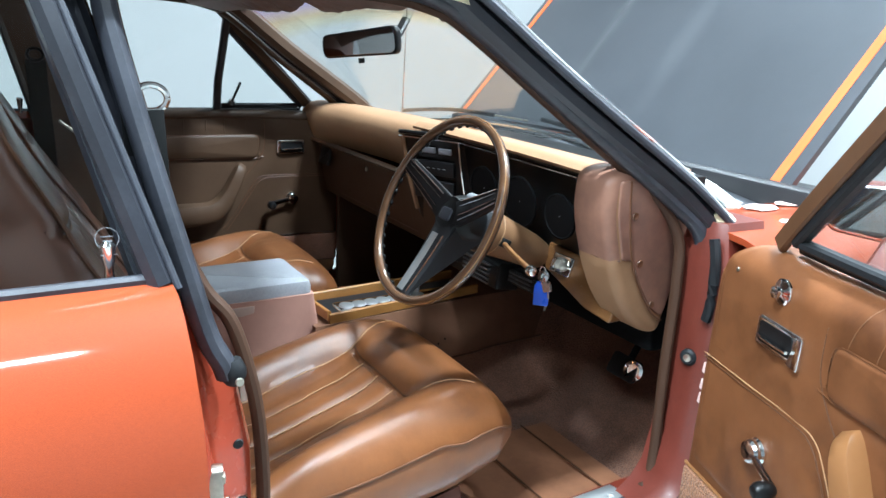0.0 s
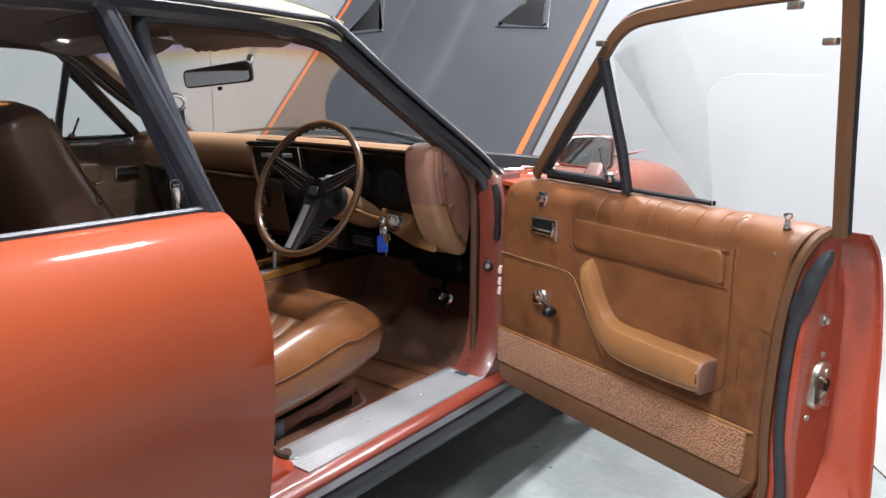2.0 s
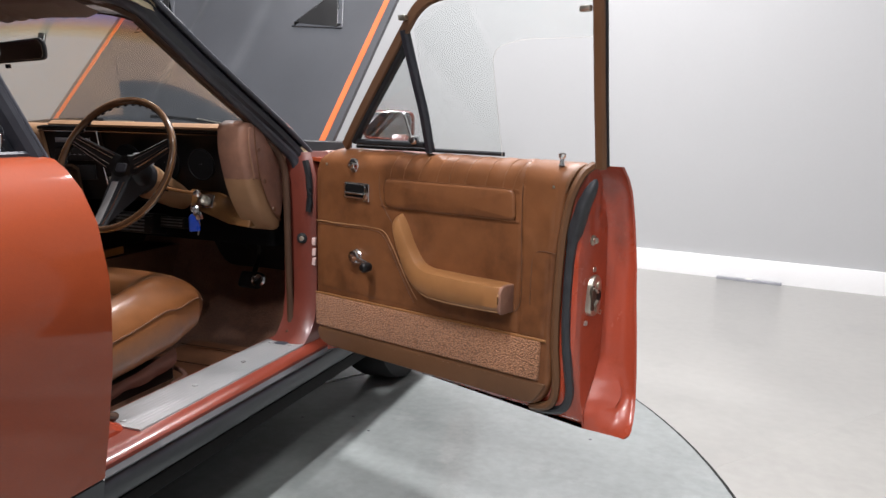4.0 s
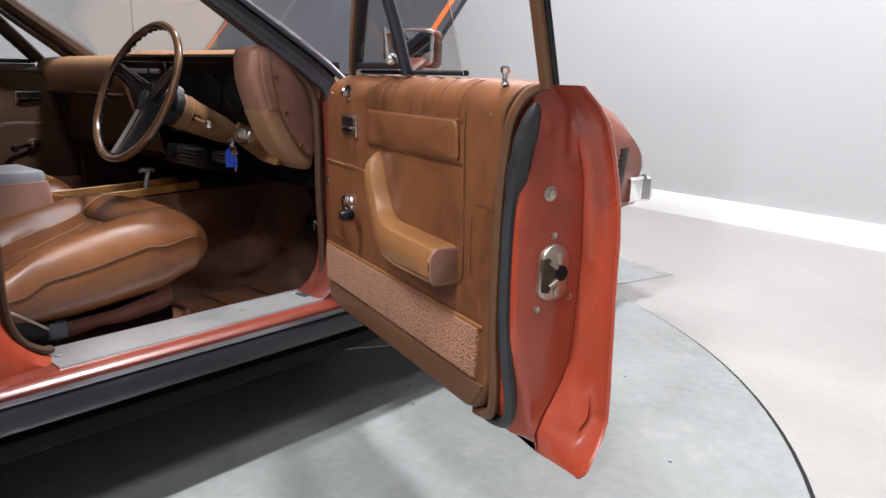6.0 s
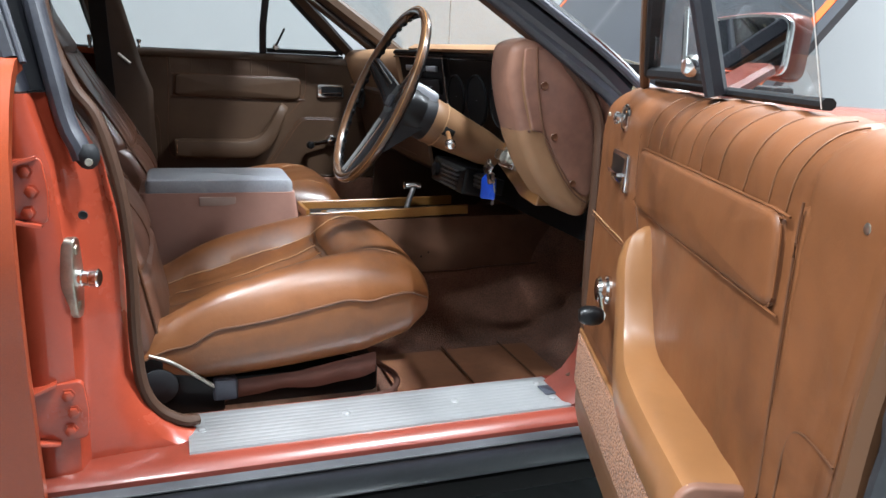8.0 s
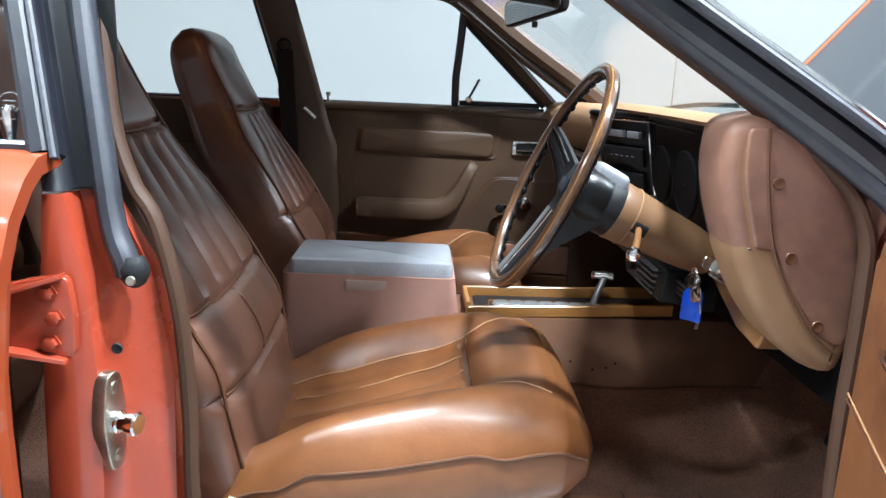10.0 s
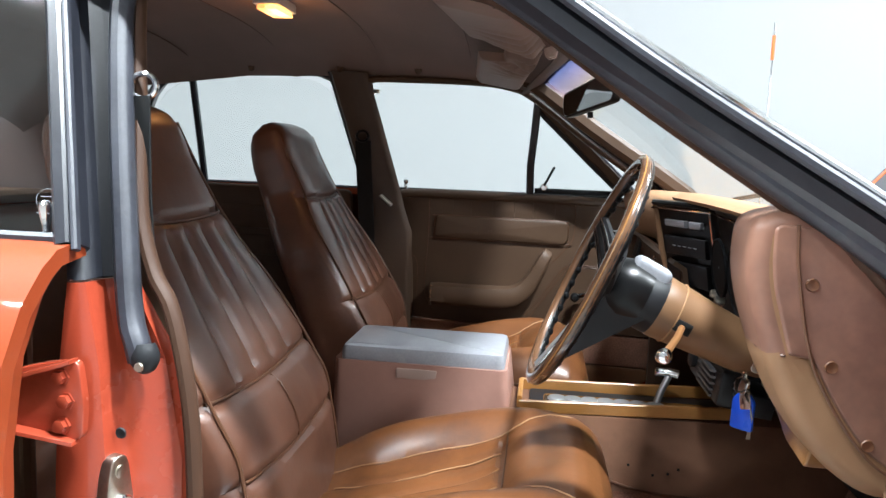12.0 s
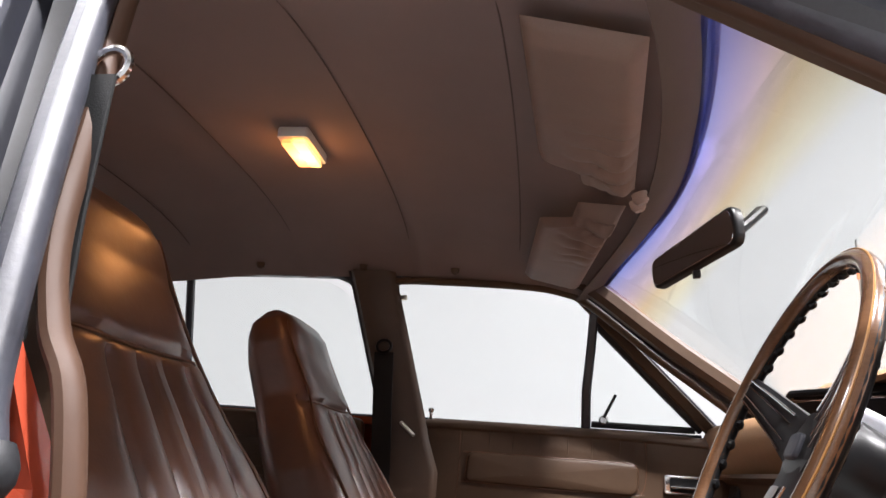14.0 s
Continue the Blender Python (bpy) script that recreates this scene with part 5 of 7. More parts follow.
hp = hinge_pillar(1)
hinge_pillar(-1)
part("door_stop", lathe([(0.017, 0), (0.017, 0.008), (0.012, 0.012), (0.006, 0.010)], axis_frame((0.79, 0.05, 0.703), (0.3, -1, 0)), 16), "rubber", hp)
part("stop_bolt", lathe([(0.008, 0.008), (0.008, 0.014), (0.003, 0.015)], axis_frame((0.79, 0.05, 0.703), (0.3, -1, 0)), 10), "steel", hp)
for z in (0.63, 0.66, 0.695):
    part("peeled_patch", plate(rounded([(0.822, z - 0.012), (0.834, z - 0.014), (0.835, z + 0.012), (0.824, z + 0.011)], 0.003, 2), lambda a, b, h: V(a, 0.0575 - h, b), 0.0, 0.006, 0.001), "ledge", hp)
bm = bmesh.new()
sweep(bm, spline([V(0.806, 0.044, 0.95), V(0.818, 0.044, 0.90), V(0.820, 0.045, 0.83), V(0.815, 0.046, 0.79)], 4), rect(0.016, 0.02, 0.3))
part("pillar_seal", bm, "rubber", hp)
part("pillar_foot_moulding", lathe([(0.03, -0.05), (0.034, -0.02), (0.030, 0.03), (0.014, 0.06)], axis_frame((0.772, 0.118, 0.945), (-0.1, -0.55, 0.6)), 12), "cream", rail_near, "cream pillar foot moulding")


def fender(s):
    bm = bmesh.new()
    rings = []
    for y in (0.075, 0.2, 0.4, 0.6, 0.8, 1.0, 1.2, 1.32, 1.43, 1.53, 1.60, 1.65, 1.685, 1.70):
        top = table([(0.0, 0.965), (0.6, 0.965), (1.13, 0.952), (1.32, 0.934), (1.43, 0.908), (1.535, 0.871), (1.62, 0.826), (1.665, 0.790), (1.69, 0.75), (1.70, 0.72)], y)
        k = tail_taper(y)
        arch = max(0.0, 0.33 - abs(y - 0.82)) / 0.33
        base = 0.37 + 0.30 * math.sqrt(arch) if arch > 0 else 0.37 + 0.09 * rise(1.3, 1.6, y)
        zs = steps(base, top - 0.09, 7)
        ring = [V(s * side_x(z) * k, y, z) for z in zs]
        ring += [V(s * x * k, y, top - dz) for x, dz in ((0.93, 0.05), (0.90, 0.022), (0.85, 0.008), (0.78, 0.0), (0.70, 0.004), (0.655, 0.008), (0.65, 0.03))]
        rings.append(ring)
    loft(bm, rings, False, False)
    geom = bm.faces[:]
    bmesh.ops.recalc_face_normals(bm, faces=bm.faces)
    bmesh.ops.solidify(bm, geom=geom, thickness=0.012)
    f = part("front_fender", bm, "paint", car, "glossy orange-red front fender")
    for k in range(9):
        z = 0.535 + 0.021 * k
        part("louvre", box(-0.03, 0.03, -0.004, 0.004, 0, 0.016, 0.002, m=pose(s * side_x(z) * tail_taper(1.48) + s * 0.002, 1.48 + 0.003 * k, z) @ pose(0, 0, 0, 0, 0, 90)), "plastic", f, "black louvre slat")
    return f


fen = fender(1)
fender(-1)
bumper = bmesh.new()
sweep(bumper, spline([V(0.893, 1.60, 0.53), V(0.898, 1.68, 0.53), V(0.84, 1.78, 0.53), V(0, 1.90, 0.53), V(-0.84, 1.78, 0.53), V(-0.898, 1.68, 0.53), V(-0.893, 1.60, 0.53)], 6), rect(0.03, 0.11, 0.35))
part("front_bumper", bumper, "chrome", car, "chrome front bumper")
for sd in (-1, 1):
    part("nose_trim", tube(spline([V(sd * 0.70, 1.705, 0.725), V(sd * 0.82, 1.708, 0.722), V(sd * 0.868, 1.706, 0.70), V(sd * 0.892, 1.704, 0.64), V(sd * 0.888, 1.702, 0.56)], 5), 0.008, 8), "chrome", car, "chrome trim round the fender's nose")
part("grille_panel", sheet(lambda x, z: V(x, 1.72 + 0.05 * (1 - (x / 0.8) ** 2), z), steps(-0.8, 0.8, 10), steps(0.5, 0.78, 4), 0.02), "plastic", car, "black grille panel")
for sx in (-0.66, 0.66):
    part("headlight", lathe([(0.085, 0), (0.088, 0.02), (0.08, 0.04), (0.03, 0.055)], axis_frame((sx, 1.74, 0.66), (0, 1, 0)), 24), "chrome", car, "round headlight")


def wheel(x, y, name="wheel"):
    s = 1 if x > 0 else -1
    mt = axis_frame((x, y, 0.325), (s, 0, 0))
    t = part("wheel", lathe([(0.20, -0.09), (0.27, -0.10), (0.315, -0.085), (0.325, -0.05), (0.325, 0.05), (0.315, 0.085), (0.27, 0.10), (0.20, 0.09)], mt, 40), "tyre", car, "black tyre on a steel rim")
    part("rim", lathe([(0.205, 0.07), (0.195, 0.085), (0.17, 0.06), (0.09, 0.07), (0.06, 0.09), (0.02, 0.092)], mt, 28), "alu", t)


for wx, wy in ((0.76, 0.82), (-0.76, 0.82), (0.76, -2.0), (-0.76, -2.0)):
    wheel(wx, wy)

# cowl, engine bay floor, bonnet
def cowl_z(x, y):
    return 1.02 - 0.055 * (x / 0.7) ** 2 - 0.05 * max(0.0, y - 0.2)


cowl = part("cowl_panel", sheet(lambda u, v: (lambda x: V(x, screen_low(x).y - 0.01 + (0.50 - screen_low(x).y) * v, min(cowl_z(x, 0.2) , 1.02) - 0.012 - 0.02 * v))(u), steps(-0.74, 0.74, 24), steps(0, 1, 6), 0.01), "bonnet", car, "black cowl panel under the windscreen")
for k in range(9):
    for r in range(3):
        x, y = -0.37 + 0.035 * k, 0.30 + 0.05 * r
        part("slot", box(x - 0.011, x + 0.011, y - 0.016, y + 0.016, 0, 0.004, 0.002, m=pose(0, 0, cowl_z(x, 0.2) - 0.018)), "gap", cowl)
bm = bmesh.new()
sweep(bm, [screen_low(x) + V(0, 0.006, 0.002) for x in steps(-0.75, 0.75, 30)], rect(0.022, 0.014, 0.3))
part("screen_lower_trim", bm, "chrome", ws, "bright lower windscreen trim")
part("engine_bay", box(-0.64, 0.64, 0.52, 1.7, 0.45, 0.80, 0.02), "plastic", car, "dark engine bay")
part("inner_edge", sheet(lambda y, k: V(0.652 - 0.09 * k, y, 0.955 - 0.03 * k), steps(0.25, 1.6, 10), (0, 0.5, 1), 0.004), "ledge", car, "pale faded paint along the fender edge")
for x0, y0, rr, zz in ((0.29, 0.62, 0.052, 0.962), (0.29, 0.61, 0.034, 0.970)):
    part("engine_hose", tube([V(x0 + rr * 1.5 * math.cos(a), y0 + rr * 0.9 * math.sin(a), zz + 0.004 * math.sin(3 * a)) for a in steps(0, 2 * math.pi, 24)], 0.009, 8), "lid", car, "grey coiled washer hose")
wc = part("wiper_pivot", lathe([(0.022, -0.02), (0.024, 0.0), (0.016, 0.02), (0.008, 0.026)], pose(0.33, 0.31, 0.99), 16), "chrome", car, "bright wiper pivot cover")
part("plenum_edge", tube(spline([V(0.20, 0.36, 0.99), V(0.40, 0.34, 0.985), V(0.55, 0.30, 0.965), V(0.66, 0.22, 0.955)], 5), 0.012, 8), "lid", car, "grey cowl edge strip")
for k, (pa, pb, pr) in enumerate(((0.70, 0.33, 0.04), (0.76, 0.44, 0.03), (0.69, 0.45, 0.035), (0.80, 0.27, 0.015), (0.72, 0.57, 0.04))):
    blob = [(pa + pr * (0.75 + 0.35 * noise.noise(V(math.cos(t) * 1.7, math.sin(t) * 1.7, k * 3.1))) * math.cos(t), pb + pr * 1.5 * (0.75 + 0.35 * noise.noise(V(math.cos(t) * 1.7, math.sin(t) * 1.7, k * 3.1 + 9))) * math.sin(t)) for t in steps(0, 2 * math.pi, 18)[:-1]]
    part("faded_patch", plate(blob, lambda a, b, h: V(a, b, 0.9645 + h - 0.06 * max(0.0, a - 0.78)), 0.0, 0.0022, 0.0006, 1), "ledge", fen, "pale faded paint patch")
part("cowl_end_panel", sheet(lambda u, v: V(0.34 + 0.31 * u + 0.028 * v, 0.455 - 0.175 * u ** 1.3 + 0.04 * v, 0.992 - 0.03 * u - 0.012 * v * v), steps(0, 1, 12), steps(0, 1, 5), 0.006), "white", car, "glossy white cowl end panel")
part("plenum_panel", sheet(lambda u, v: V(0.02 + 0.60 * u, 0.74 - 0.36 * u - 0.10 * v, 0.955 - 0.01 * v), steps(0, 1, 12), steps(0, 1, 4), 0.006), "lid", car, "grey plenum panel")
part("washer_bracket", box(-0.05, 0.05, -0.02, 0.02, 0, 0.014, 0.005, m=pose(0.265, 0.555, 0.972) @ pose(0, 0, 0, 0, 8, -35)), "white", car, "white plastic bracket")
BON = axis_frame((-0.10, 0.527, 0.991), (0, -0.766, 0.643), (1, 0, 0))


def bonnet_at(a, b, h=0.0):
    """A place on the raised bonnet: a across, b up from its rear edge."""
    a += 0.05 * b
    crown = 0.035 * (1 - (a / 0.73) ** 2)
    ridge = 0.011 * (1 - math.tanh((abs(a) - 0.17) / 0.025)) * min(1.0, b / 0.35)
    scoop = 0.0
    return BON @ V(a, b, crown + ridge + h)


bn = part("bonnet", sheet(lambda a, b: bonnet_at(a, b - 0.03 * (a / 0.73) ** 2 * (1 - b / 1.3)), steps(-0.735, 0.735, 74), steps(0, 1.32, 40), 0.02), "bonnet", car, "satin black bonnet held open, with orange edge stripes")
for sd in (-1, 1):
    bm = bmesh.new()
    sheet(lambda a, b: bonnet_at(sd * a, b - 0.03 * (a / 0.73) ** 2 * (1 - b / 1.3), 0.0025), (0.682, 0.694, 0.706), steps(0.004, 1.31, 30), 0.002, bm)
    part("edge_stripe", bm, "stripe", bn, "orange stripe")
    tri = rounded([(0.305, 0.605), (0.555, 0.60), (0.475, 0.83), (0.435, 0.835), (0.39, 0.745)], [0.012, 0.014, 0.03, 0.03, 0.12], 5)
    sc = part("scoop", plate([(sd * a, b) for a, b in tri], lambda a, b, h: bonnet_at(a, b, h), -0.01, 0.006, 0.003), "bonnet", bn, "triangular bonnet scoop")
    part("scoop_mouth", plate([(sd * a, b) for a, b in inset(tri, 0.02)], lambda a, b, h: bonnet_at(a, b, h + (0.012 if b > 0.7 else 0.0)), 0.0, 0.0075, 0.002), "plastic", sc, "black scoop recess")
for sx in (0.56, -0.62):
    bm = bmesh.new()
    sweep(bm, [V(sx, 0.50, 0.90), V(sx, 0.56, 0.97), V(sx, 0.66, 1.08)], rect(0.012, 0.05, 0.3), (1, 0, 0))
    part("bonnet_hinge", bm, "jamb", bn, "red painted bonnet hinge")

# wipers and aerial
for x0, x1 in ((-0.60, -0.18), (0.05, 0.47)):
    bm = bmesh.new()
    a, b = screen_at(x0 / 0.75, 0.05) + V(0, 0.02, 0.02), screen_at(x1 / 0.75, 0.03) + V(0, 0.02, 0.016)
    sweep(bm, [a.lerp(b, k) + V(0, 0.008, 0.01) * math.sin(k * math.pi) for k in steps(0, 1, 8)], rect(0.006, 0.012, 0.3))
    w = part("wiper", bm, "rubber", car, "black wiper blade at rest")
    bm = bmesh.new()
    sweep(bm, [a.lerp(b, 0.5) + V(0, 0.018, 0.016), b + V(0.1, 0.05, -0.005)], rect(0.008, 0.005, 0.3))
    part("wiper_arm", bm, "steel", w)
AER = V(-0.87, 0.297, 0.955)
aer = part("aerial", tube([AER, AER + V(0, 0, 0.25), AER + V(0, 0, 0.50)], 0.0026, 8), "chrome", car, "thin chrome aerial with an orange tip")
part("aerial_tip", tube([AER + V(0, 0, 0.50), AER + V(0, 0, 0.575)], 0.0055, 8), "stripe", aer)
part("aerial_top", tube([AER + V(0, 0, 0.575), AER + V(0, 0, 0.615)], 0.003, 8), "chrome", aer)
part("aerial_base", lathe([(0.018, -0.04), (0.016, 0.0), (0.008, 0.02), (0.007, 0.05)], pose(*AER), 12), "chrome", aer)

# ---- cabin floor and bulkhead ----
def tunnel(x):
    return 0.19 * math.exp(-(abs(x + 0.01) / 0.17) ** 4)


def floor_z(x, y):
    ramp_up = max(0.0, y - 0.16)
    hump = 0.03 * max(0.0, min(1.0, (-0.42 - y) / 0.12))
    return 0.265 + tunnel(x) * (1 + 0.25 * max(0, y)) + hump + 1.15 * ramp_up ** 1.25 + 0.05 * max(0.0, (abs(x) - 0.60) / 0.1) ** 2


floorpan = part("carpet", sheet(lambda x, y: V(x, y, floor_z(x, y) + 0.004 * noise.noise(V(x * 9, y * 9, 3))), steps(-0.70, 0.70, 56), steps(-1.95, 0.52, 60), -0.02), "carpet", car, "worn rust-brown cabin carpet")
part("heel_mat", sheet(lambda u, v: (lambda x, y: V(x, y, floor_z(x, y) + 0.012))(0.29 + 0.32 * u, -0.28 + 0.42 * v), steps(0, 1, 12), steps(0, 1, 12), 0.008), "heelmat", floorpan, "worn tan vinyl heel mat")
for k in range(2):
    part("mat_seam", tube([V(0.29 + 0.32 * u, -0.10 + 0.16 * k, floor_z(0.29 + 0.32 * u, -0.10 + 0.16 * k) + 0.022) for u in steps(0, 1, 8)], 0.0025, 6), "piping", floorpan)
part("bulkhead", box(-0.74, 0.74, 0.44, 0.50, 0.25, 1.0, 0.01), "blackvinyl", car, "dark bulkhead")
part("underbody", box(-0.83, 0.83, -3.1, 0.45, 0.20, 0.24, 0.01), "gap", car, "dark underbody")
for s in (-1, 1):
    part("kick_trim", sheet(lambda y, z: V(s * (0.712 - 0.05 * max(0.0, y - 0.05)), y, z), steps(0.165 if s > 0 else -0.04, 0.44, 6), steps(0.30, 0.95, 5), 0.02), "darktrim", car, "dark brown vinyl kick panel")
    part("rear_wheel_arch", box(min(s * 0.6, s * 0.8), max(s * 0.6, s * 0.8), -2.6, -1.7, 0.24, 0.80, 0.03), "trim", car)
    # rear door lining with a padded band
    def rp(a, b, h):
        return V(s * (0.788 - h), a, b)
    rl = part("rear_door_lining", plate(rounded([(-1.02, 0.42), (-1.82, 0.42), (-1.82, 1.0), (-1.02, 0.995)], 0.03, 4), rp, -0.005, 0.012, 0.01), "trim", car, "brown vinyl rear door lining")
    part("pad", plate(rounded([(-1.08, 0.85), (-1.48, 0.85), (-1.48, 0.93), (-1.08, 0.93)], 0.02, 4), rp, 0.008, 0.018, 0.008, 3, 0.004), "trim", rl)
    part("pad", plate(rounded([(-1.08, 0.76), (-1.62, 0.76), (-1.62, 0.83), (-1.08, 0.83)], 0.02, 4), rp, 0.008, 0.018, 0.008, 3, 0.004), "trim", rl)

# ---- pedals ----
pd = part("pedal", plate(rounded([(-0.045, -0.03), (0.045, -0.03), (0.045, 0.03), (-0.045, 0.03)], 0.012, 4), lambda a, b, h: axis_frame((0.46, 0.235, 0.50), (0, -0.85, 0.5)) @ V(a, b, h), -0.012, 0.004, 0.004), "rubber", car, "black brake pedal pad")
bm = bmesh.new()
sweep(bm, [V(0.46, 0.25, 0.50), V(0.46, 0.30, 0.58), V(0.46, 0.30, 0.78)], rect(0.02, 0.01, 0.3))
part("pedal_arm", bm, "plastic", pd)
part("dip_switch", lathe([(0.026, 0), (0.026, 0.006), (0.018, 0.008), (0.017, 0.004), (0.006, 0.004)], axis_frame((0.495, 0.237, 0.502), (0.25, -0.85, 0.3)), 20), "chrome", car, "round chrome pedal ring")

# ---- dashboard ----
dash = part("dashboard", sheet(lambda x, v: V(x, [0.0, 0.06, 0.12, 0.17, 0.22, 0.255, 0.275, 0.285, 0.282, 0.27, 0.25][v] * -1 + 0.135 + 0.05 * (1 - (x / 0.78) ** 2) + 0.012 * (x < 0) - 0.0 , [1.0, 1.018, 1.03, 1.037, 1.038, 1.033, 1.022, 1.0, 0.975, 0.945, 0.905][v] + 0.008 * (1 - (x / 0.78) ** 2)), steps(-0.80, -0.075, 20), range(11), 0.006), "vinyl", car, "tan vinyl dashboard with a deep black instrument binnacle")
# driver side top and brow
part("binnacle_top", sheet(lambda x, v: V(x, 0.20 - (0.31 - 0.02 * math.sin((x + 0.075) * 4.4)) * v ** 0.9, 1.005 + 0.052 * math.sin(min(1.0, v * 1.05) * math.pi * 0.5) - 0.012 * max(0.0, v - 0.93) / 0.07), steps(-0.078, 0.64, 24), [0, .1, .2, .3, .4, .5, .6, .7, .8, .88, .93, .96, .985, 1.0], 0.008), "vinyl", dash, "tan vinyl binnacle hood")
FAS = [(-0.075, -0.125), (-0.055, -0.128), (0.075, -0.045), (0.085, -0.035), (0.60, -0.055), (0.645, -0.09)]
bm = bmesh.new()
loft(bm, [[V(x, y - off, z) for x, y in FAS] + [V(0.645, 0.2, z), V(-0.075, 0.2, z)] for z, off in ((0.79, -0.055), (0.80, -0.05), (0.90, -0.015), (1.015, 0.012), (1.03, 0.02))])
fas = part("fascia", bm, "plastic", dash, "glossy black instrument fascia")
for off, z, mat_, r in ((0.024, 1.032, "plastic", 0.006), (0.026, 1.020, "chrome", 0.0022)):
    bm = bmesh.new()
    sweep(bm, [V(x, y - off, z + (0.012 if 0 < i < 5 else 0) * 0.2) for i, (x, y) in enumerate(FAS)], circle(r, 8))
    part("fascia_edge", bm, mat_, fas)
part("fascia_line", tube([V(0.078, -0.062, 1.025), V(0.080, -0.045, 0.93), V(0.084, -0.02, 0.82)], 0.003, 8), "chrome", fas, "thin chrome divider")
part("left_edge", tube([V(-0.07, -0.145, 1.03), V(-0.068, -0.125, 0.93), V(-0.062, -0.09, 0.82)], 0.007, 8), "vinyl", fas)


def fascia_left(a, b, h):
    """A place on the fascia's left wing: a along it, b its height."""
    p = V(-0.055, -0.128, 0).lerp(V(0.075, -0.045, 0), a)
    n = V(0.54, -0.84, 0)
    return V(p.x, p.y, b) + n * (h + 0.012 - (1.02 - b) * 0.2 - 0.0) + V(0, 0.0, 0)


for a0, a1, b0, b1, mat_ in ((0.14, 0.52, 0.985, 1.0, "lid"), (0.60, 0.82, 0.985, 1.0, "lid"), (0.12, 0.88, 0.925, 0.965, "blackvinyl"), (0.12, 0.88, 0.86, 0.91, "blackvinyl")):
    part("switch" if mat_ == "lid" else "panel", plate(rounded([(a0, b0), (a1, b0), (a1, b1), (a0, b1)], 0.004, 2), fascia_left, -0.006, 0.010, 0.003), mat_, fas)
for k in range(5):
    part("tuning_mark", box(-0.004, 0.004, -0.001, 0.001, 0, 0.002, 0.0005, m=axis_frame(fascia_left(0.3 + 0.1 * k, 0.945, 0.010), (0.54, -0.84, 0.1))), "lid", fas)
for gx, gr in ((0.21, 0.055), (0.36, 0.06), (0.505, 0.05)):
    g = part("gauge", lathe([(gr, -0.004), (gr, 0.001), (gr - 0.003, 0.002), (gr - 0.005, 0.0), (0.01, 0.0)], axis_frame((gx, -0.062 - (gx - 0.085) * 0.035, 0.93), (0, -1, -0.12)), 28), "deep", fas, "dark round gauge")
    part("needle", tube([V(gx, -0.062 - (gx - 0.085) * 0.035, 0.93), V(gx + 0.03, -0.06 - (gx - 0.085) * 0.035, 0.95)], 0.0008, 5), "lid", g)
for kx, kz in ((0.125, 0.865), (0.145, 0.835), (0.165, 0.86), (0.125, 0.82), (0.60, 0.85)):
    part("knob", lathe([(0.008, 0), (0.009, 0.012), (0.007, 0.018), (0.003, 0.019)], axis_frame((kx, -0.04, kz), (0, -1, 0.2)), 12), "steel", fas)
# wrapped end pod beside the door
POD = [(0.10, 1.048), (-0.02, 1.066), (-0.105, 1.070), (-0.150, 1.056), (-0.154, 1.0), (-0.144, 0.95), (-0.127, 0.902), (-0.1255, 0.897), (-0.12, 0.88), (-0.088, 0.815), (-0.045, 0.76), (0.0, 0.73), (0.04, 0.722), (0.06, 0.80), (0.08, 0.93)]
pod_out = rounded(POD, [0.002 if 0.89 < z < 0.91 else 0.018 if z > 1.05 else 0.03 for y, z in POD], 3)
pod = part("end_pod", plate(pod_out, lambda a, b, h: V(0.627 + h, a, b), 0.0, 0.090, 0.022, 6), "vinyl", dash, "tan padded pod wrapping the dashboard's end")
# the front above the seam is wrapped in faded pinkish vinyl
pod.data.materials.append(M["pod"])
for poly in pod.data.polygons:
    if poly.center.z > 0.897 and poly.center.y < 0.02 and len(poly.vertices) == 4:
        poly.material_index = 1
face = rounded([(0.085, 1.035), (-0.128, 1.052), (-0.127, 0.99), (-0.100, 0.898), (-0.072, 0.893), (-0.043, 0.84), (-0.002, 0.785), (0.035, 0.762), (0.05, 0.82)], [0.02, 0.012, 0.03, 0.004, 0.004, 0.03, 0.03, 0.02, 0.03], 4)
part("pod_face", plate(face, lambda a, b, h: V(0.712 + h, a, b), 0.0, 0.0085, 0.004), "pod", pod, "faded pinkish-brown vinyl pod face")
part("pod_seam", tube([V(0.64, -0.1235, 0.897), V(0.68, -0.1245, 0.897), V(0.705, -0.119, 0.897), V(0.7185, -0.104, 0.897)], 0.0016, 6), "piping", pod)
part("pod_seam", tube(spline([V(0.7212, a, b) for a, b in ((-0.103, 1.052), (-0.097, 0.99), (-0.077, 0.90), (-0.046, 0.838), (-0.004, 0.782), (0.03, 0.758))], 5), 0.002, 6), "piping", pod)
for y, z in ((-0.082, 0.983), (-0.052, 0.887), (-0.003, 0.796)):
    part("screw", lathe([(0.008, 0), (0.007, 0.002), (0.003, 0.001)], axis_frame((0.7205, y, z), (1, 0, 0)), 12), "piping", pod)
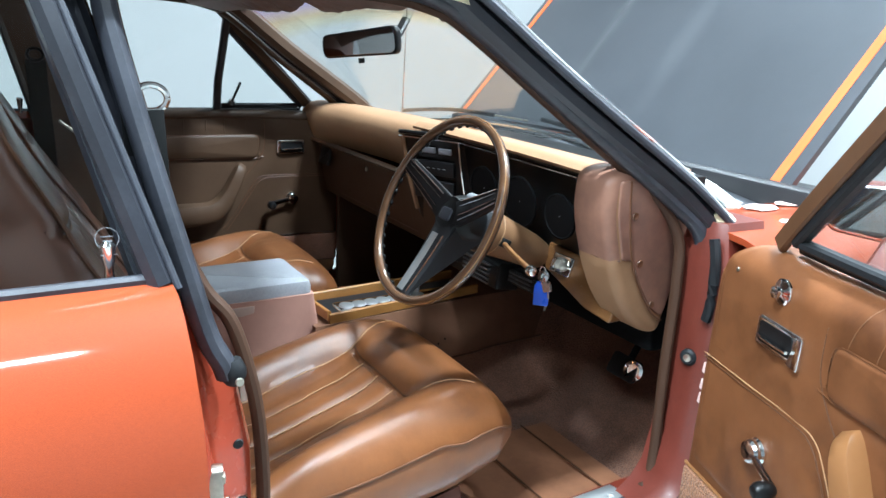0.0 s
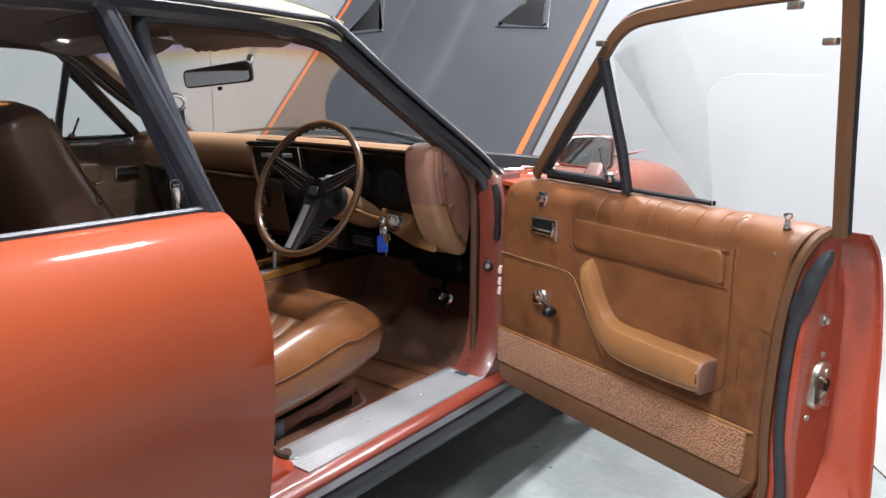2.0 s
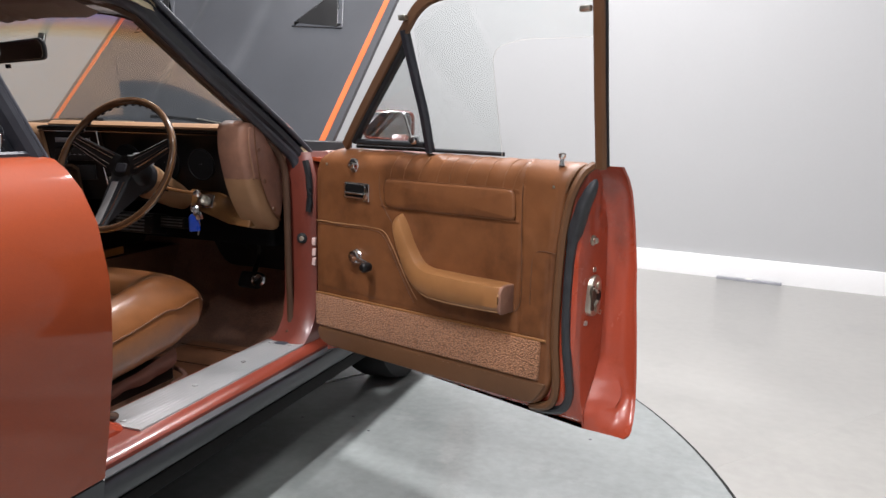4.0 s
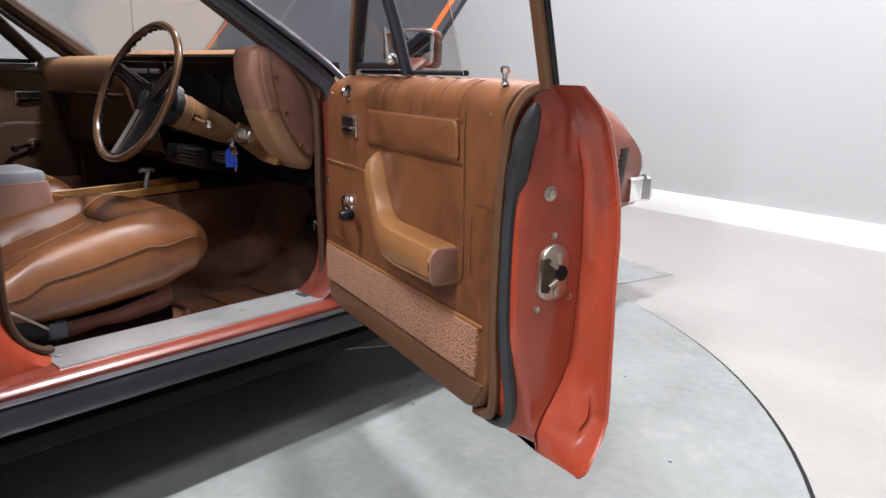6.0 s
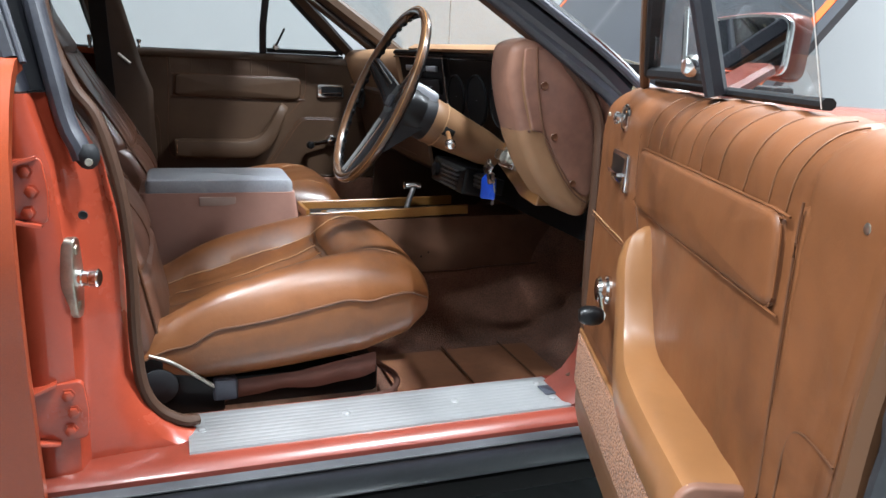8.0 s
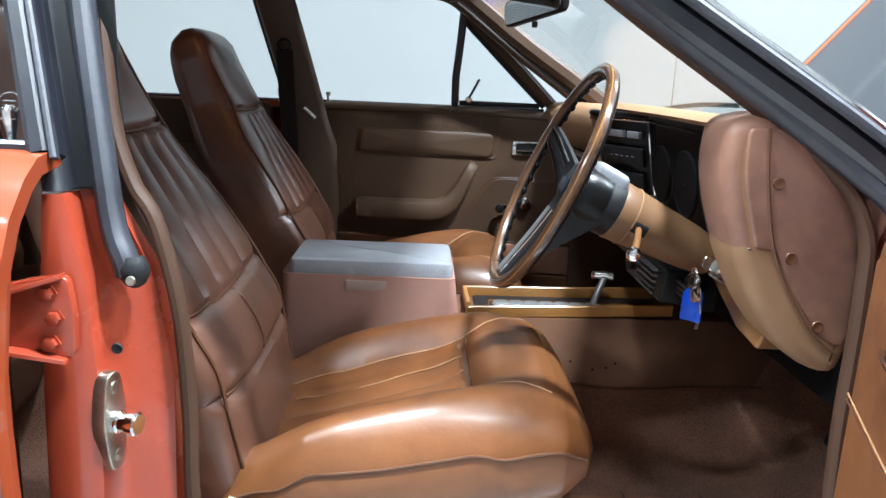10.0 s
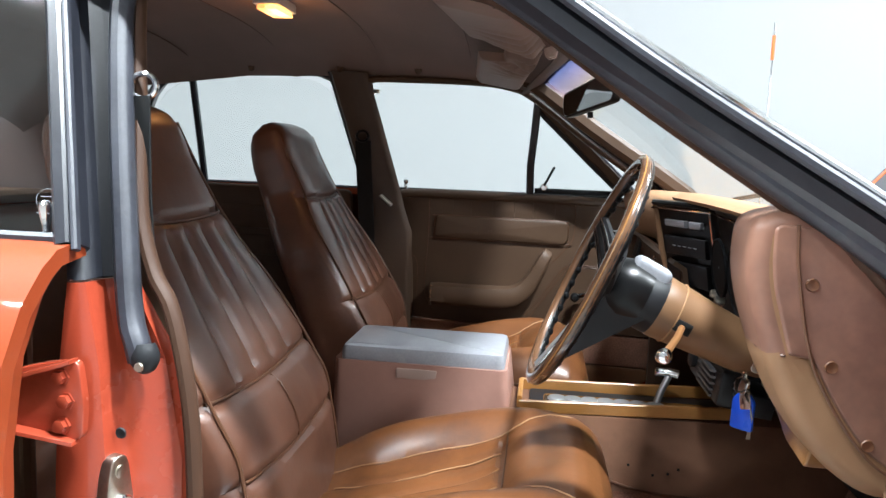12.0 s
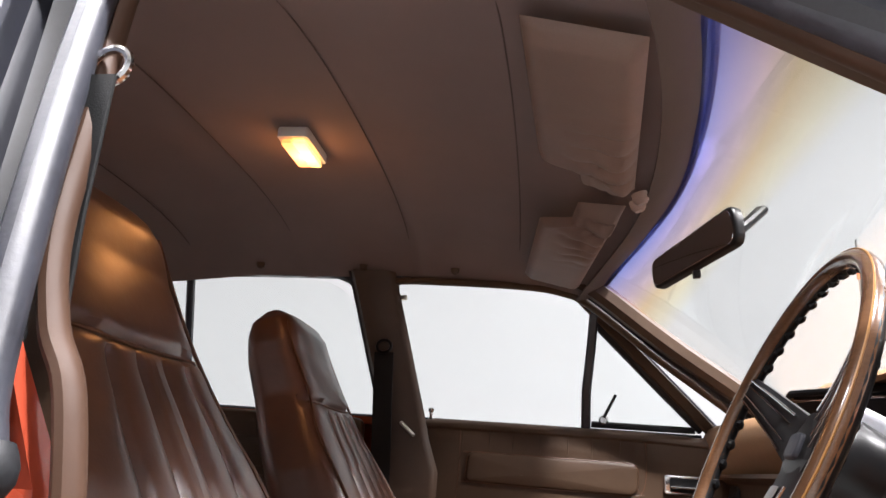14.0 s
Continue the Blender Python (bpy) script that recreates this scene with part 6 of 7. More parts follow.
# passenger side lower dash, glovebox, vent
lower = part("lower_dash", sheet(lambda x, k: V(x, [-0.11, -0.085, -0.07, -0.05, 0.02, 0.12][k], [0.915, 0.90, 0.82, 0.73, 0.69, 0.68][k]), steps(-0.76, 0.02, 12), range(6), 0.01), "trim", dash, "brown lower dashboard with glovebox")
part("vent_square", box(-0.04, 0.04, -0.03, 0.03, 0, 0.008, 0.004, m=axis_frame((-0.69, -0.093, 0.86), (0, -1, 0.2))), "plastic", lower, "square black air vent")
part("glovebox_lock", lathe([(0.009, 0), (0.009, 0.006), (0.004, 0.007)], axis_frame((-0.38, -0.088, 0.87), (0, -1, 0.2)), 12), "chrome", lower)
part("glovebox_seam", tube([V(-0.62, -0.084, 0.90), V(-0.62, -0.06, 0.74), V(-0.10, -0.06, 0.74), V(-0.10, -0.084, 0.90)], 0.003, 6), "piping", lower)
part("dash_lip", tube([V(-0.80, -0.115, 0.908), V(-0.5, -0.10, 0.908), V(-0.07, -0.088, 0.905)], 0.006, 8), "piping", lower)
# driver side lower panel: oak strip, ignition, vents, hand brake handle
oak = part("lower_panel", plate(rounded([(0.415, 0.846), (0.53, 0.840), (0.66, 0.790), (0.66, 0.738), (0.58, 0.745), (0.425, 0.79)], 0.008, 3), lambda a, b, h: V(a, -0.02 - h + (b - 0.8) * 0.3, b), -0.05, 0.012, 0.005), "panelwood", dash, "brown wood-grain lower panel with the ignition lock")
IGN = axis_frame((0.487, -0.034, 0.812), (0.2, -0.92, 0.33))
ig = part("ignition_plate", plate(rounded([(-0.028, -0.022), (0.028, -0.022), (0.028, 0.022), (-0.028, 0.022)], 0.005, 3), lambda a, b, h: IGN @ V(a, b, h), -0.004, 0.006, 0.002), "chrome", oak, "chrome ignition plate")
part("lock_barrel", lathe([(0.016, 0.004), (0.016, 0.016), (0.012, 0.020), (0.004, 0.019)], IGN, 18), "steel", ig)
vb = part("vent_housing", box(-0.12, 0.12, -0.032, 0.036, -0.06, 0.006, 0.008, m=axis_frame((0.185, -0.065, 0.727), (0, -1, 0.15))), "plastic", dash, "black slatted air vent")
for k in range(5):
    part("slat", box(-0.055, 0.055, -0.0025, 0.0025, 0.004, 0.014, 0.001, m=axis_frame((0.215, -0.066, 0.704 + 0.0115 * k), (0, -1, 0.15))), "slat", vb)
part("vent_knob", lathe([(0.018, 0), (0.018, 0.012), (0.012, 0.016), (0.004, 0.016)], axis_frame((0.105, -0.068, 0.730), (0, -1, 0.15)), 16), "blackvinyl", vb)
v2 = part("side_vent", box(-0.05, 0.05, -0.018, 0.018, -0.03, 0.006, 0.004, m=axis_frame((0.36, -0.04, 0.735), (0, -1, 0.15))), "plastic", dash, "black slatted air vent")
for k in range(3):
    part("slat", box(-0.042, 0.042, -0.002, 0.002, 0.004, 0.010, 0.001, m=axis_frame((0.36, -0.041, 0.725 + 0.010 * k), (0, -1, 0.15))), "slat", v2)
part("under_dash", box(-0.70, 0.68, 0.06, 0.42, 0.665, 0.80, 0.02), "deep", dash, "black under-dash panel")

# ---- steering wheel and column ----
COL_AX = V(0, -0.9135, 0.4067)
RIM_AT = V(0.395, -0.3185, 0.9395)
WH = axis_frame(RIM_AT, COL_AX, (1, 0, 0))
R = 0.1965
col = part("column_shroud", lathe([(0.032, -0.32), (0.040, -0.28), (0.046, -0.20), (0.050, -0.155), (0.052, -0.13), (0.048, -0.122)], WH, 28), "column", car, "brown steering column shroud with a stalk")
part("column_collar", lathe([(0.049, -0.135), (0.051, -0.12), (0.050, -0.09), (0.044, -0.075)], WH, 28), "blackvinyl", col)
part("shroud_seam", tube([WH @ V(0.0508 * math.cos(a), 0.0508 * math.sin(a), -0.155) for a in steps(0, 2 * math.pi, 28)[:-1]], 0.0015, 5, True, COL_AX), "stitch", col)
part("slot", box(-0.014, 0.014, -0.010, 0.010, 0, 0.004, 0.002, m=axis_frame(WH @ V(0.048, -0.008, -0.168), WH.to_3x3() @ V(1, -0.1, 0.1), WH.to_3x3() @ V(0, 0, 1))), "gap", col)
stalk = part("indicator_stalk", tube([WH @ V(0.045, -0.008, -0.168), WH @ V(0.10, -0.02, -0.155), WH @ V(0.20, -0.035, -0.125)], 0.0055, 8), "arm", col, "tan indicator stalk with a chrome tip")
part("stalk_tip", lathe([(0.006, 0), (0.011, 0.004), (0.011, 0.014), (0.007, 0.019), (0.003, 0.02)], axis_frame(WH @ V(0.20, -0.035, -0.125), WH.to_3x3() @ V(1, -0.12, 0.3)), 14), "chrome", stalk)
part("column_cap", plate(rounded([(-0.022, -0.125), (0.022, -0.125), (0.020, -0.060), (-0.020, -0.060)], 0.016, 5), lambda a, b, h: WH @ V(a + 0.010, h + 0.055 * (b + 0.125), b), 0.030, 0.060, 0.012, 4), "lid", col, "smooth grey cap on top of the column")

wheel_ob = part("steering_wheel", tube([WH @ V(R * math.cos(a), R * math.sin(a), -0.004) for a in steps(0, 2 * math.pi, 72)[:-1]], 0.0098, 10, True, COL_AX), "plastic", car, "three-spoke steering wheel with a walnut-look rim")
bm = bmesh.new()
n = 144
rings = []
for k in range(n):
    a = 2 * math.pi * k / n
    rr = [(math.cos(t) * 0.0101, math.sin(t) * 0.0104) for t in steps(-0.15 * math.pi, 1.15 * math.pi, 8)]
    rings.append([WH @ V((R + x) * math.cos(a), (R + x) * math.sin(a), -0.002 + y) for x, y in rr])
rings.append(rings[0])
loft(bm, rings, False, False)
bmesh.ops.remove_doubles(bm, verts=bm.verts, dist=1e-6)
part("wood_rim", bm, "wood", wheel_ob, "polished walnut rim face")
for k in range(44):
    a = 2 * math.pi * k / 44
    part("finger_grip", lathe([(0.004, -0.003), (0.0068, 0.0), (0.0068, 0.004), (0.003, 0.0065)], axis_frame(WH @ V((R - 0.005) * math.cos(a), (R - 0.005) * math.sin(a), -0.009), WH.to_3x3() @ V(-math.cos(a) * 0.6, -math.sin(a) * 0.6, -1)), 8), "plastic", wheel_ob)
# reddish-brown highlight on the rim's outer edge, drawn as an oak-coloured line
part("rim_highlight", tube([WH @ V((R + 0.0092) * math.cos(a), (R + 0.0092) * math.sin(a), 0.003) for a in steps(0, 2 * math.pi, 60)[:-1]], 0.0012, 5, True, COL_AX), "oak", wheel_ob)
part("hub", lathe([(0.052, -0.10), (0.055, -0.07), (0.048, -0.05), (0.042, -0.04), (0.040, -0.034), (0.020, -0.031)], WH, 28), "plastic", wheel_ob)
part("horn_badge", plate(rounded([(-0.018, -0.014), (0.018, -0.014), (0.018, 0.014), (-0.018, 0.014)], 0.009, 4), lambda a, b, h: WH @ V(a, b, h), -0.034, -0.026, 0.003), "greyrubber", wheel_ob, "dark oval horn badge")
for ang in (158, 22, 270):
    a = radians(ang)
    du, dv = V(math.cos(a), math.sin(a)), V(-math.sin(a), math.cos(a))
    wide0, wide1 = (0.030, 0.017) if ang != 270 else (0.034, 0.024)
    bm = bmesh.new()
    rings = []
    for t in steps(0.02, R - 0.004, 10):
        k = (t - 0.02) / (R - 0.024)
        wdt, lift = wide0 + (wide1 - wide0) * k, -0.037 + 0.034 * k ** 1.3
        th = 0.010 - 0.003 * k
        rings.append([WH @ V(du.x * t + dv.x * q, du.y * t + dv.y * q, lift + h) for q, h in ((-wdt, -th), (-wdt, 0), (-wdt * 0.8, 0.004), (wdt * 0.8, 0.004), (wdt, 0), (wdt, -th))])
    loft(bm, rings)
    sp = part("spoke", bm, "blackvinyl", wheel_ob, "black spoke with bright edging")
    lanes = ((-0.75, 0.0018), (-0.35, 0.0012), (0.35, 0.0012), (0.75, 0.0018)) if ang != 270 else ((-0.2, 0.012), (0.75, 0.0016))
    for q, rad in lanes:
        bm = bmesh.new()
        sweep(bm, [WH @ V(du.x * t + dv.x * q * (wide0 + (wide1 - wide0) * k), du.y * t + dv.y * q * (wide0 + (wide1 - wide0) * k), -0.031 + 0.034 * k ** 1.3) for t, k in ((0.045 + (R - 0.06) * j / 8, (0.025 + (R - 0.06) * j / 8) / (R - 0.024)) for j in range(9))], circle(rad, 8, 0.0022), COL_AX)
        part("spoke_trim", bm, "alu" if rad > 0.01 else "chrome", sp)
    if ang == 270:
        bm = bmesh.new()
        rings = []
        for t in steps(0.0, R - 0.02, 8):
            k = t / (R - 0.02)
            rings.append([WH @ V(q, -t, h) for q, h in ((-0.048 + 0.024 * k, -0.128 + 0.116 * k), (-0.040 + 0.016 * k, -0.045 + 0.034 * k), (0.040 - 0.016 * k, -0.045 + 0.034 * k), (0.048 - 0.024 * k, -0.128 + 0.116 * k))])
        loft(bm, rings)
        part("spoke_shroud", bm, "blackvinyl", sp)

# ---- key with a blue tag ----
keys = thing("key_ring", "keys with a bright blue plastic tag hanging from the ignition", "key ring")
part("key", plate(rounded([(-0.011, 0.016), (0.011, 0.016), (0.011, 0.044), (-0.011, 0.044)], 0.008, 4), lambda a, b, h: IGN @ V(h, a, b), -0.0012, 0.0012, 0.0006), "chrome", keys)
part("ring", tube([V(0.474 + 0.010 * math.cos(a), -0.078, 0.797 + 0.012 * math.sin(a)) for a in steps(0, 2 * math.pi, 16)[:-1]], 0.0014, 6, True, (0, 1, 0)), "chrome", keys)
part("chain", tube([V(0.474, -0.078, 0.786), V(0.473, -0.076, 0.768)], 0.003, 6), "chrome", keys)
part("tag", plate(rounded([(-0.017, -0.05), (0.017, -0.05), (0.017, -0.004), (0.009, 0.006), (-0.009, 0.006), (-0.017, -0.004)], 0.004, 3), lambda a, b, h: axis_frame((0.472, -0.075, 0.768), (0.75, -0.65, 0.05), (0.65, 0.75, 0)) @ V(a, b, h), -0.003, 0.003, 0.001), "blue", keys, "bright blue plastic key tag")
part("second_key", plate(rounded([(-0.011, -0.022), (0.011, -0.022), (0.011, 0.0), (0.003, 0.004), (0.003, 0.03), (-0.003, 0.03), (-0.003, 0.004), (-0.011, 0.0)], 0.003, 2), lambda a, b, h: axis_frame((0.490, -0.080, 0.778), (0.4, -0.9, 0.1), (0.8, 0.4, 0.3)) @ V(a, b, h), -0.001, 0.001, 0.0004), "chrome", keys)
part("round_fob", lathe([(0.013, -0.002), (0.013, 0.002), (0.008, 0.003)], axis_frame((0.482, -0.083, 0.790), (0.5, -0.8, 0.3)), 16), "chrome", keys)
bm = bmesh.new()
sweep(bm, [V(0.48, -0.072, 0.78), V(0.485, -0.066, 0.74), V(0.478, -0.066, 0.705)], rect(0.006, 0.002, 0.3))
part("spare_key", bm, "steel", keys)

# ---- centre console ----
con = thing("centre_console", "red-brown vinyl centre console with a grey padded lid", "console")
bm = bmesh.new()
loft(bm, [[V(x, y, z) for x, y in rounded([(-0.145 - f, -0.83), (0.075 + f, -0.83), (0.082 + f, -0.45 + f * 1.2), (-0.15 - f, -0.45 + f * 1.2)], 0.02, 4)] for z, f in ((0.36, 0.03), (0.45, 0.022), (0.55, 0.012), (0.6655, 0.0))])
part("box", bm, "console", con)
part("lid", box(-0.13, 0.074, -0.815, -0.455, 0.666, 0.700, 0.015), "lid", con, "grey padded vinyl lid")
part("latch", box(0.068, 0.082, -0.69, -0.60, 0.634, 0.656, 0.003), "visor", con, "pinkish plastic latch")
for k in range(3):
    part("hole", lathe([(0.003, 0), (0.0025, 0.0012)], axis_frame((0.0835, -0.68 + 0.014 * k, 0.585), (1, 0, 0)), 8), "gap", con)
bm = bmesh.new()
loft(bm, [[V(x, y, z) for x, y in ((-0.068 - f, -0.46), (0.108 + f, -0.46), (0.075 + f, 0.05), (0.07 + f * 1.3, 0.42), (-0.08 - f * 1.3, 0.42), (-0.085 - f, 0.05))] for z, f in ((0.446, 0.040), (0.46, 0.035), (0.56, 0.008), (0.588, 0.0))])
part("front_box", bm, "tunnelside", con, "rust-brown vinyl tunnel side")
bm = bmesh.new()
loft(bm, [[V(x, y, z) for x, y in ((-0.068 - f, -0.45), (0.108 + f, -0.45), (0.075 + f, 0.05), (0.07 + f * 1.3, 0.41), (-0.08 - f * 1.3, 0.41), (-0.085 - f, 0.05))] for z, f in ((0.30, 0.085), (0.36, 0.070), (0.42, 0.046), (0.4455, 0.036))])
part("carpet_skirt", bm, "carpet", con, "rust-brown carpet along the console's foot")
for p0, p1 in (((-0.06, -0.42), (-0.072, 0.04)), ((0.098, -0.42), (0.066, 0.04)), ((-0.06, -0.42), (0.098, -0.42))):
    bm = bmesh.new()
    sweep(bm, [V(p0[0], p0[1], 0.60), V((p0[0] + p1[0]) / 2, (p0[1] + p1[1]) / 2, 0.603), V(p1[0], p1[1], 0.608)], rect(0.010, 0.026, 0.2))
    part("edge_strip", bm, "oak", con, "oak-look edge strip")
tray = part("tray", plate(rounded([(-0.05, -0.40), (0.088, -0.40), (0.06, 0.03), (-0.062, 0.03)], 0.01, 3), lambda a, b, h: V(a, b, h), 0.58, 0.594, 0.003), "blackvinyl", con, "dark console tray")
part("selector_plate", plate(rounded([(-0.01, -0.37), (0.06, -0.37), (0.05, -0.02), (-0.01, -0.02)], 0.015, 4), lambda a, b, h: V(a, b, h), 0.59, 0.598, 0.004), "chrome", con, "bright gear selector plate")
for k in range(7):
    part("rib", lathe([(0.022, 0), (0.018, 0.006), (0.008, 0.009)], pose(0.025, -0.34 + 0.035 * k, 0.596), 14), "alu", con)
sh = part("gear_lever", tube([V(0.02, -0.13, 0.595), V(0.005, -0.115, 0.63), V(-0.01, -0.10, 0.655)], 0.0075, 10), "alu", con, "chrome gear lever with a chrome T-handle")
bm = bmesh.new()
sweep(bm, [V(-0.016, -0.120, 0.662), V(-0.012, -0.10, 0.665), V(-0.008, -0.080, 0.662)], circle(0.011, 12, 0.010))
part("handle", bm, "chrome", sh)
part("button", lathe([(0.010, 0), (0.011, 0.006), (0.006, 0.009)], axis_frame((-0.016, -0.120, 0.662), (-0.2, -1, 0)), 12), "chrome", sh)
part("side_seam", tube(spline([V(0.137, -0.42, 0.475), V(0.128, -0.28, 0.476), V(0.130, -0.15, 0.448), V(0.122, 0.0, 0.442), V(0.117, 0.08, 0.447), V(0.125, 0.3, 0.455)], 6), 0.003, 6), "piping", con)
for y in (-0.22, -0.19, -0.14, -0.11, -0.09):
    part("hole", lathe([(0.003, 0), (0.0025, 0.0015)], axis_frame((0.118, y, 0.49 + 0.01 * math.sin(y * 60)), (1, 0, 0.2)), 8), "gap", con)


# ---- seats ----
def backrest_ring(cx, s):
    """The seat back's section at the share s of its height; the second value of each pair points forwards."""
    y = table([(0, -0.845), (0.15, -0.88), (0.4, -0.955), (0.65, -1.05), (0.85, -1.115), (1.0, -1.145)], s)
    z = table([(0, 0.46), (1.0, 1.185)], s)
    w = table([(0, 0.235), (0.12, 0.245), (0.35, 0.25), (0.55, 0.225), (0.68, 0.185), (0.75, 0.165), (0.9, 0.158), (0.965, 0.146), (1.0, 0.105)], s)
    d = table([(0, 0.085), (0.2, 0.095), (0.5, 0.085), (0.75, 0.072), (0.93, 0.06), (0.975, 0.045), (1.0, 0.02)], s)
    pts = []
    for x, f in superring(w, d, 150, 4.0):
        g = 0.0
        if f > d * 0.5:
            side = abs(x) / w
            if s < 0.70:
                g += 0.016 * max(0.0, (side - 0.5) / 0.5) * math.sin(min(1.0, s / 0.6) * math.pi)
                if 0.34 < s < 0.69:
                    near = min(abs(x - c * (w / 0.22)) for c in (-0.105, -0.035, 0.035, 0.105))
                    g -= (0.009 * math.exp(-near / 0.011) + 0.004 * math.exp(-(near / 0.004) ** 2)) * min(1.0, (s - 0.34) / 0.03) * min(1.0, (0.695 - s) / 0.02)
            for c in (0.17, 0.335, 0.70):
                g -= 0.011 * math.exp(-((s - c - 0.02 * (side ** 2)) / 0.010) ** 2)
            g += 0.010 * math.exp(-((s - 0.25) / 0.07) ** 2)
        pts.append(V(cx + x, y + (f + g) * 0.95, z + (f + g) * 0.30))
    return pts


def front_of_back(cx, x, s, lift=0.004):
    ring = backrest_ring(cx, s)
    best = min((p for p in ring if p.y > sum(q.y for q in ring) / len(ring)), key=lambda p: abs(p.x - cx - x))
    return V(cx + x, best.y + lift * 0.95, best.z + lift * 0.3)


def cushion_ring(cx, t):
    """The cushion's section at the share t of its length, back to front."""
    y = table([(0, -0.82), (1.0, -0.25)], t)
    w = table([(0, 0.235), (0.3, 0.255), (0.7, 0.265), (0.9, 0.262), (0.97, 0.24), (1.0, 0.19)], t)
    top = soft([(0, 0.50), (0.3, 0.56), (0.55, 0.61), (0.75, 0.642), (0.88, 0.64)], t, 0.08) if t < 0.82 else table([(0.82, 0.640), (0.87, 0.638), (0.91, 0.630), (0.95, 0.613), (0.985, 0.585), (1.0, 0.555)], t)
    low = table([(0, 0.385), (0.5, 0.398), (0.75, 0.418), (0.9, 0.452), (0.96, 0.485), (1.0, 0.525)], t)
    mid, h = (top + low) / 2, (top - low) / 2
    depth = soft([(0, 0.03), (0.3, 0.046), (0.56, 0.052), (0.64, 0.044), (0.74, 0.020), (0.86, 0)], t)
    crest = soft([(0, 0.012), (0.1, 0.020), (0.2, 0.036), (0.3, 0.038), (0.46, 0.032), (0.6, 0.024), (0.74, 0.012), (0.88, 0.0)], t)
    pts = []
    for x, f in superring(w, h, 120, 3.2):
        z = mid + f
        side = abs(x)
        if f > 0:
            upper = rise(0.3, 0.75, f / h)
            dz = -depth * (1 - rise(0.09, 0.185, side))
            dz += crest * rise(0.10, 0.195, side) * (1 - 0.55 * rise(0.205, 0.26, side))
            if t < 0.66:
                near = min(abs(x - c) for c in (-0.068, 0.0, 0.068))
                dz += 0.006 * (1 - math.exp(-near / 0.010)) * (1 - rise(0.11, 0.14, side)) - 0.006 * math.exp(-(near / 0.005) ** 2)
            dz -= 0.010 * math.exp(-((t - 0.67) / 0.010) ** 2) * (1 - rise(0.10, 0.14, side))
            dz += 0.010 * math.exp(-((t - 0.74) / 0.05) ** 2) * (1 - rise(0.08, 0.13, side))
            dz -= 0.006 * math.exp(-((side - 0.128 - 0.22 * max(0.0, t - 0.66)) / 0.006) ** 2) * max(0.0, min(1.0, (0.80 - t) / 0.1))
            z += dz * upper
        z += 0.002 * noise.noise(V(x * 9 + cx * 9, y * 9, z * 7))
        pts.append(V(cx + x, y, z))
    return pts


def top_of_cushion(cx, x, t, lift=0.001):
    ring = cushion_ring(cx, t)
    mid = sum(q.z for q in ring) / len(ring)
    return V(cx + x, ring[0].y, table(sorted((q.x - cx, q.z) for q in ring if q.z > mid), x) + lift)


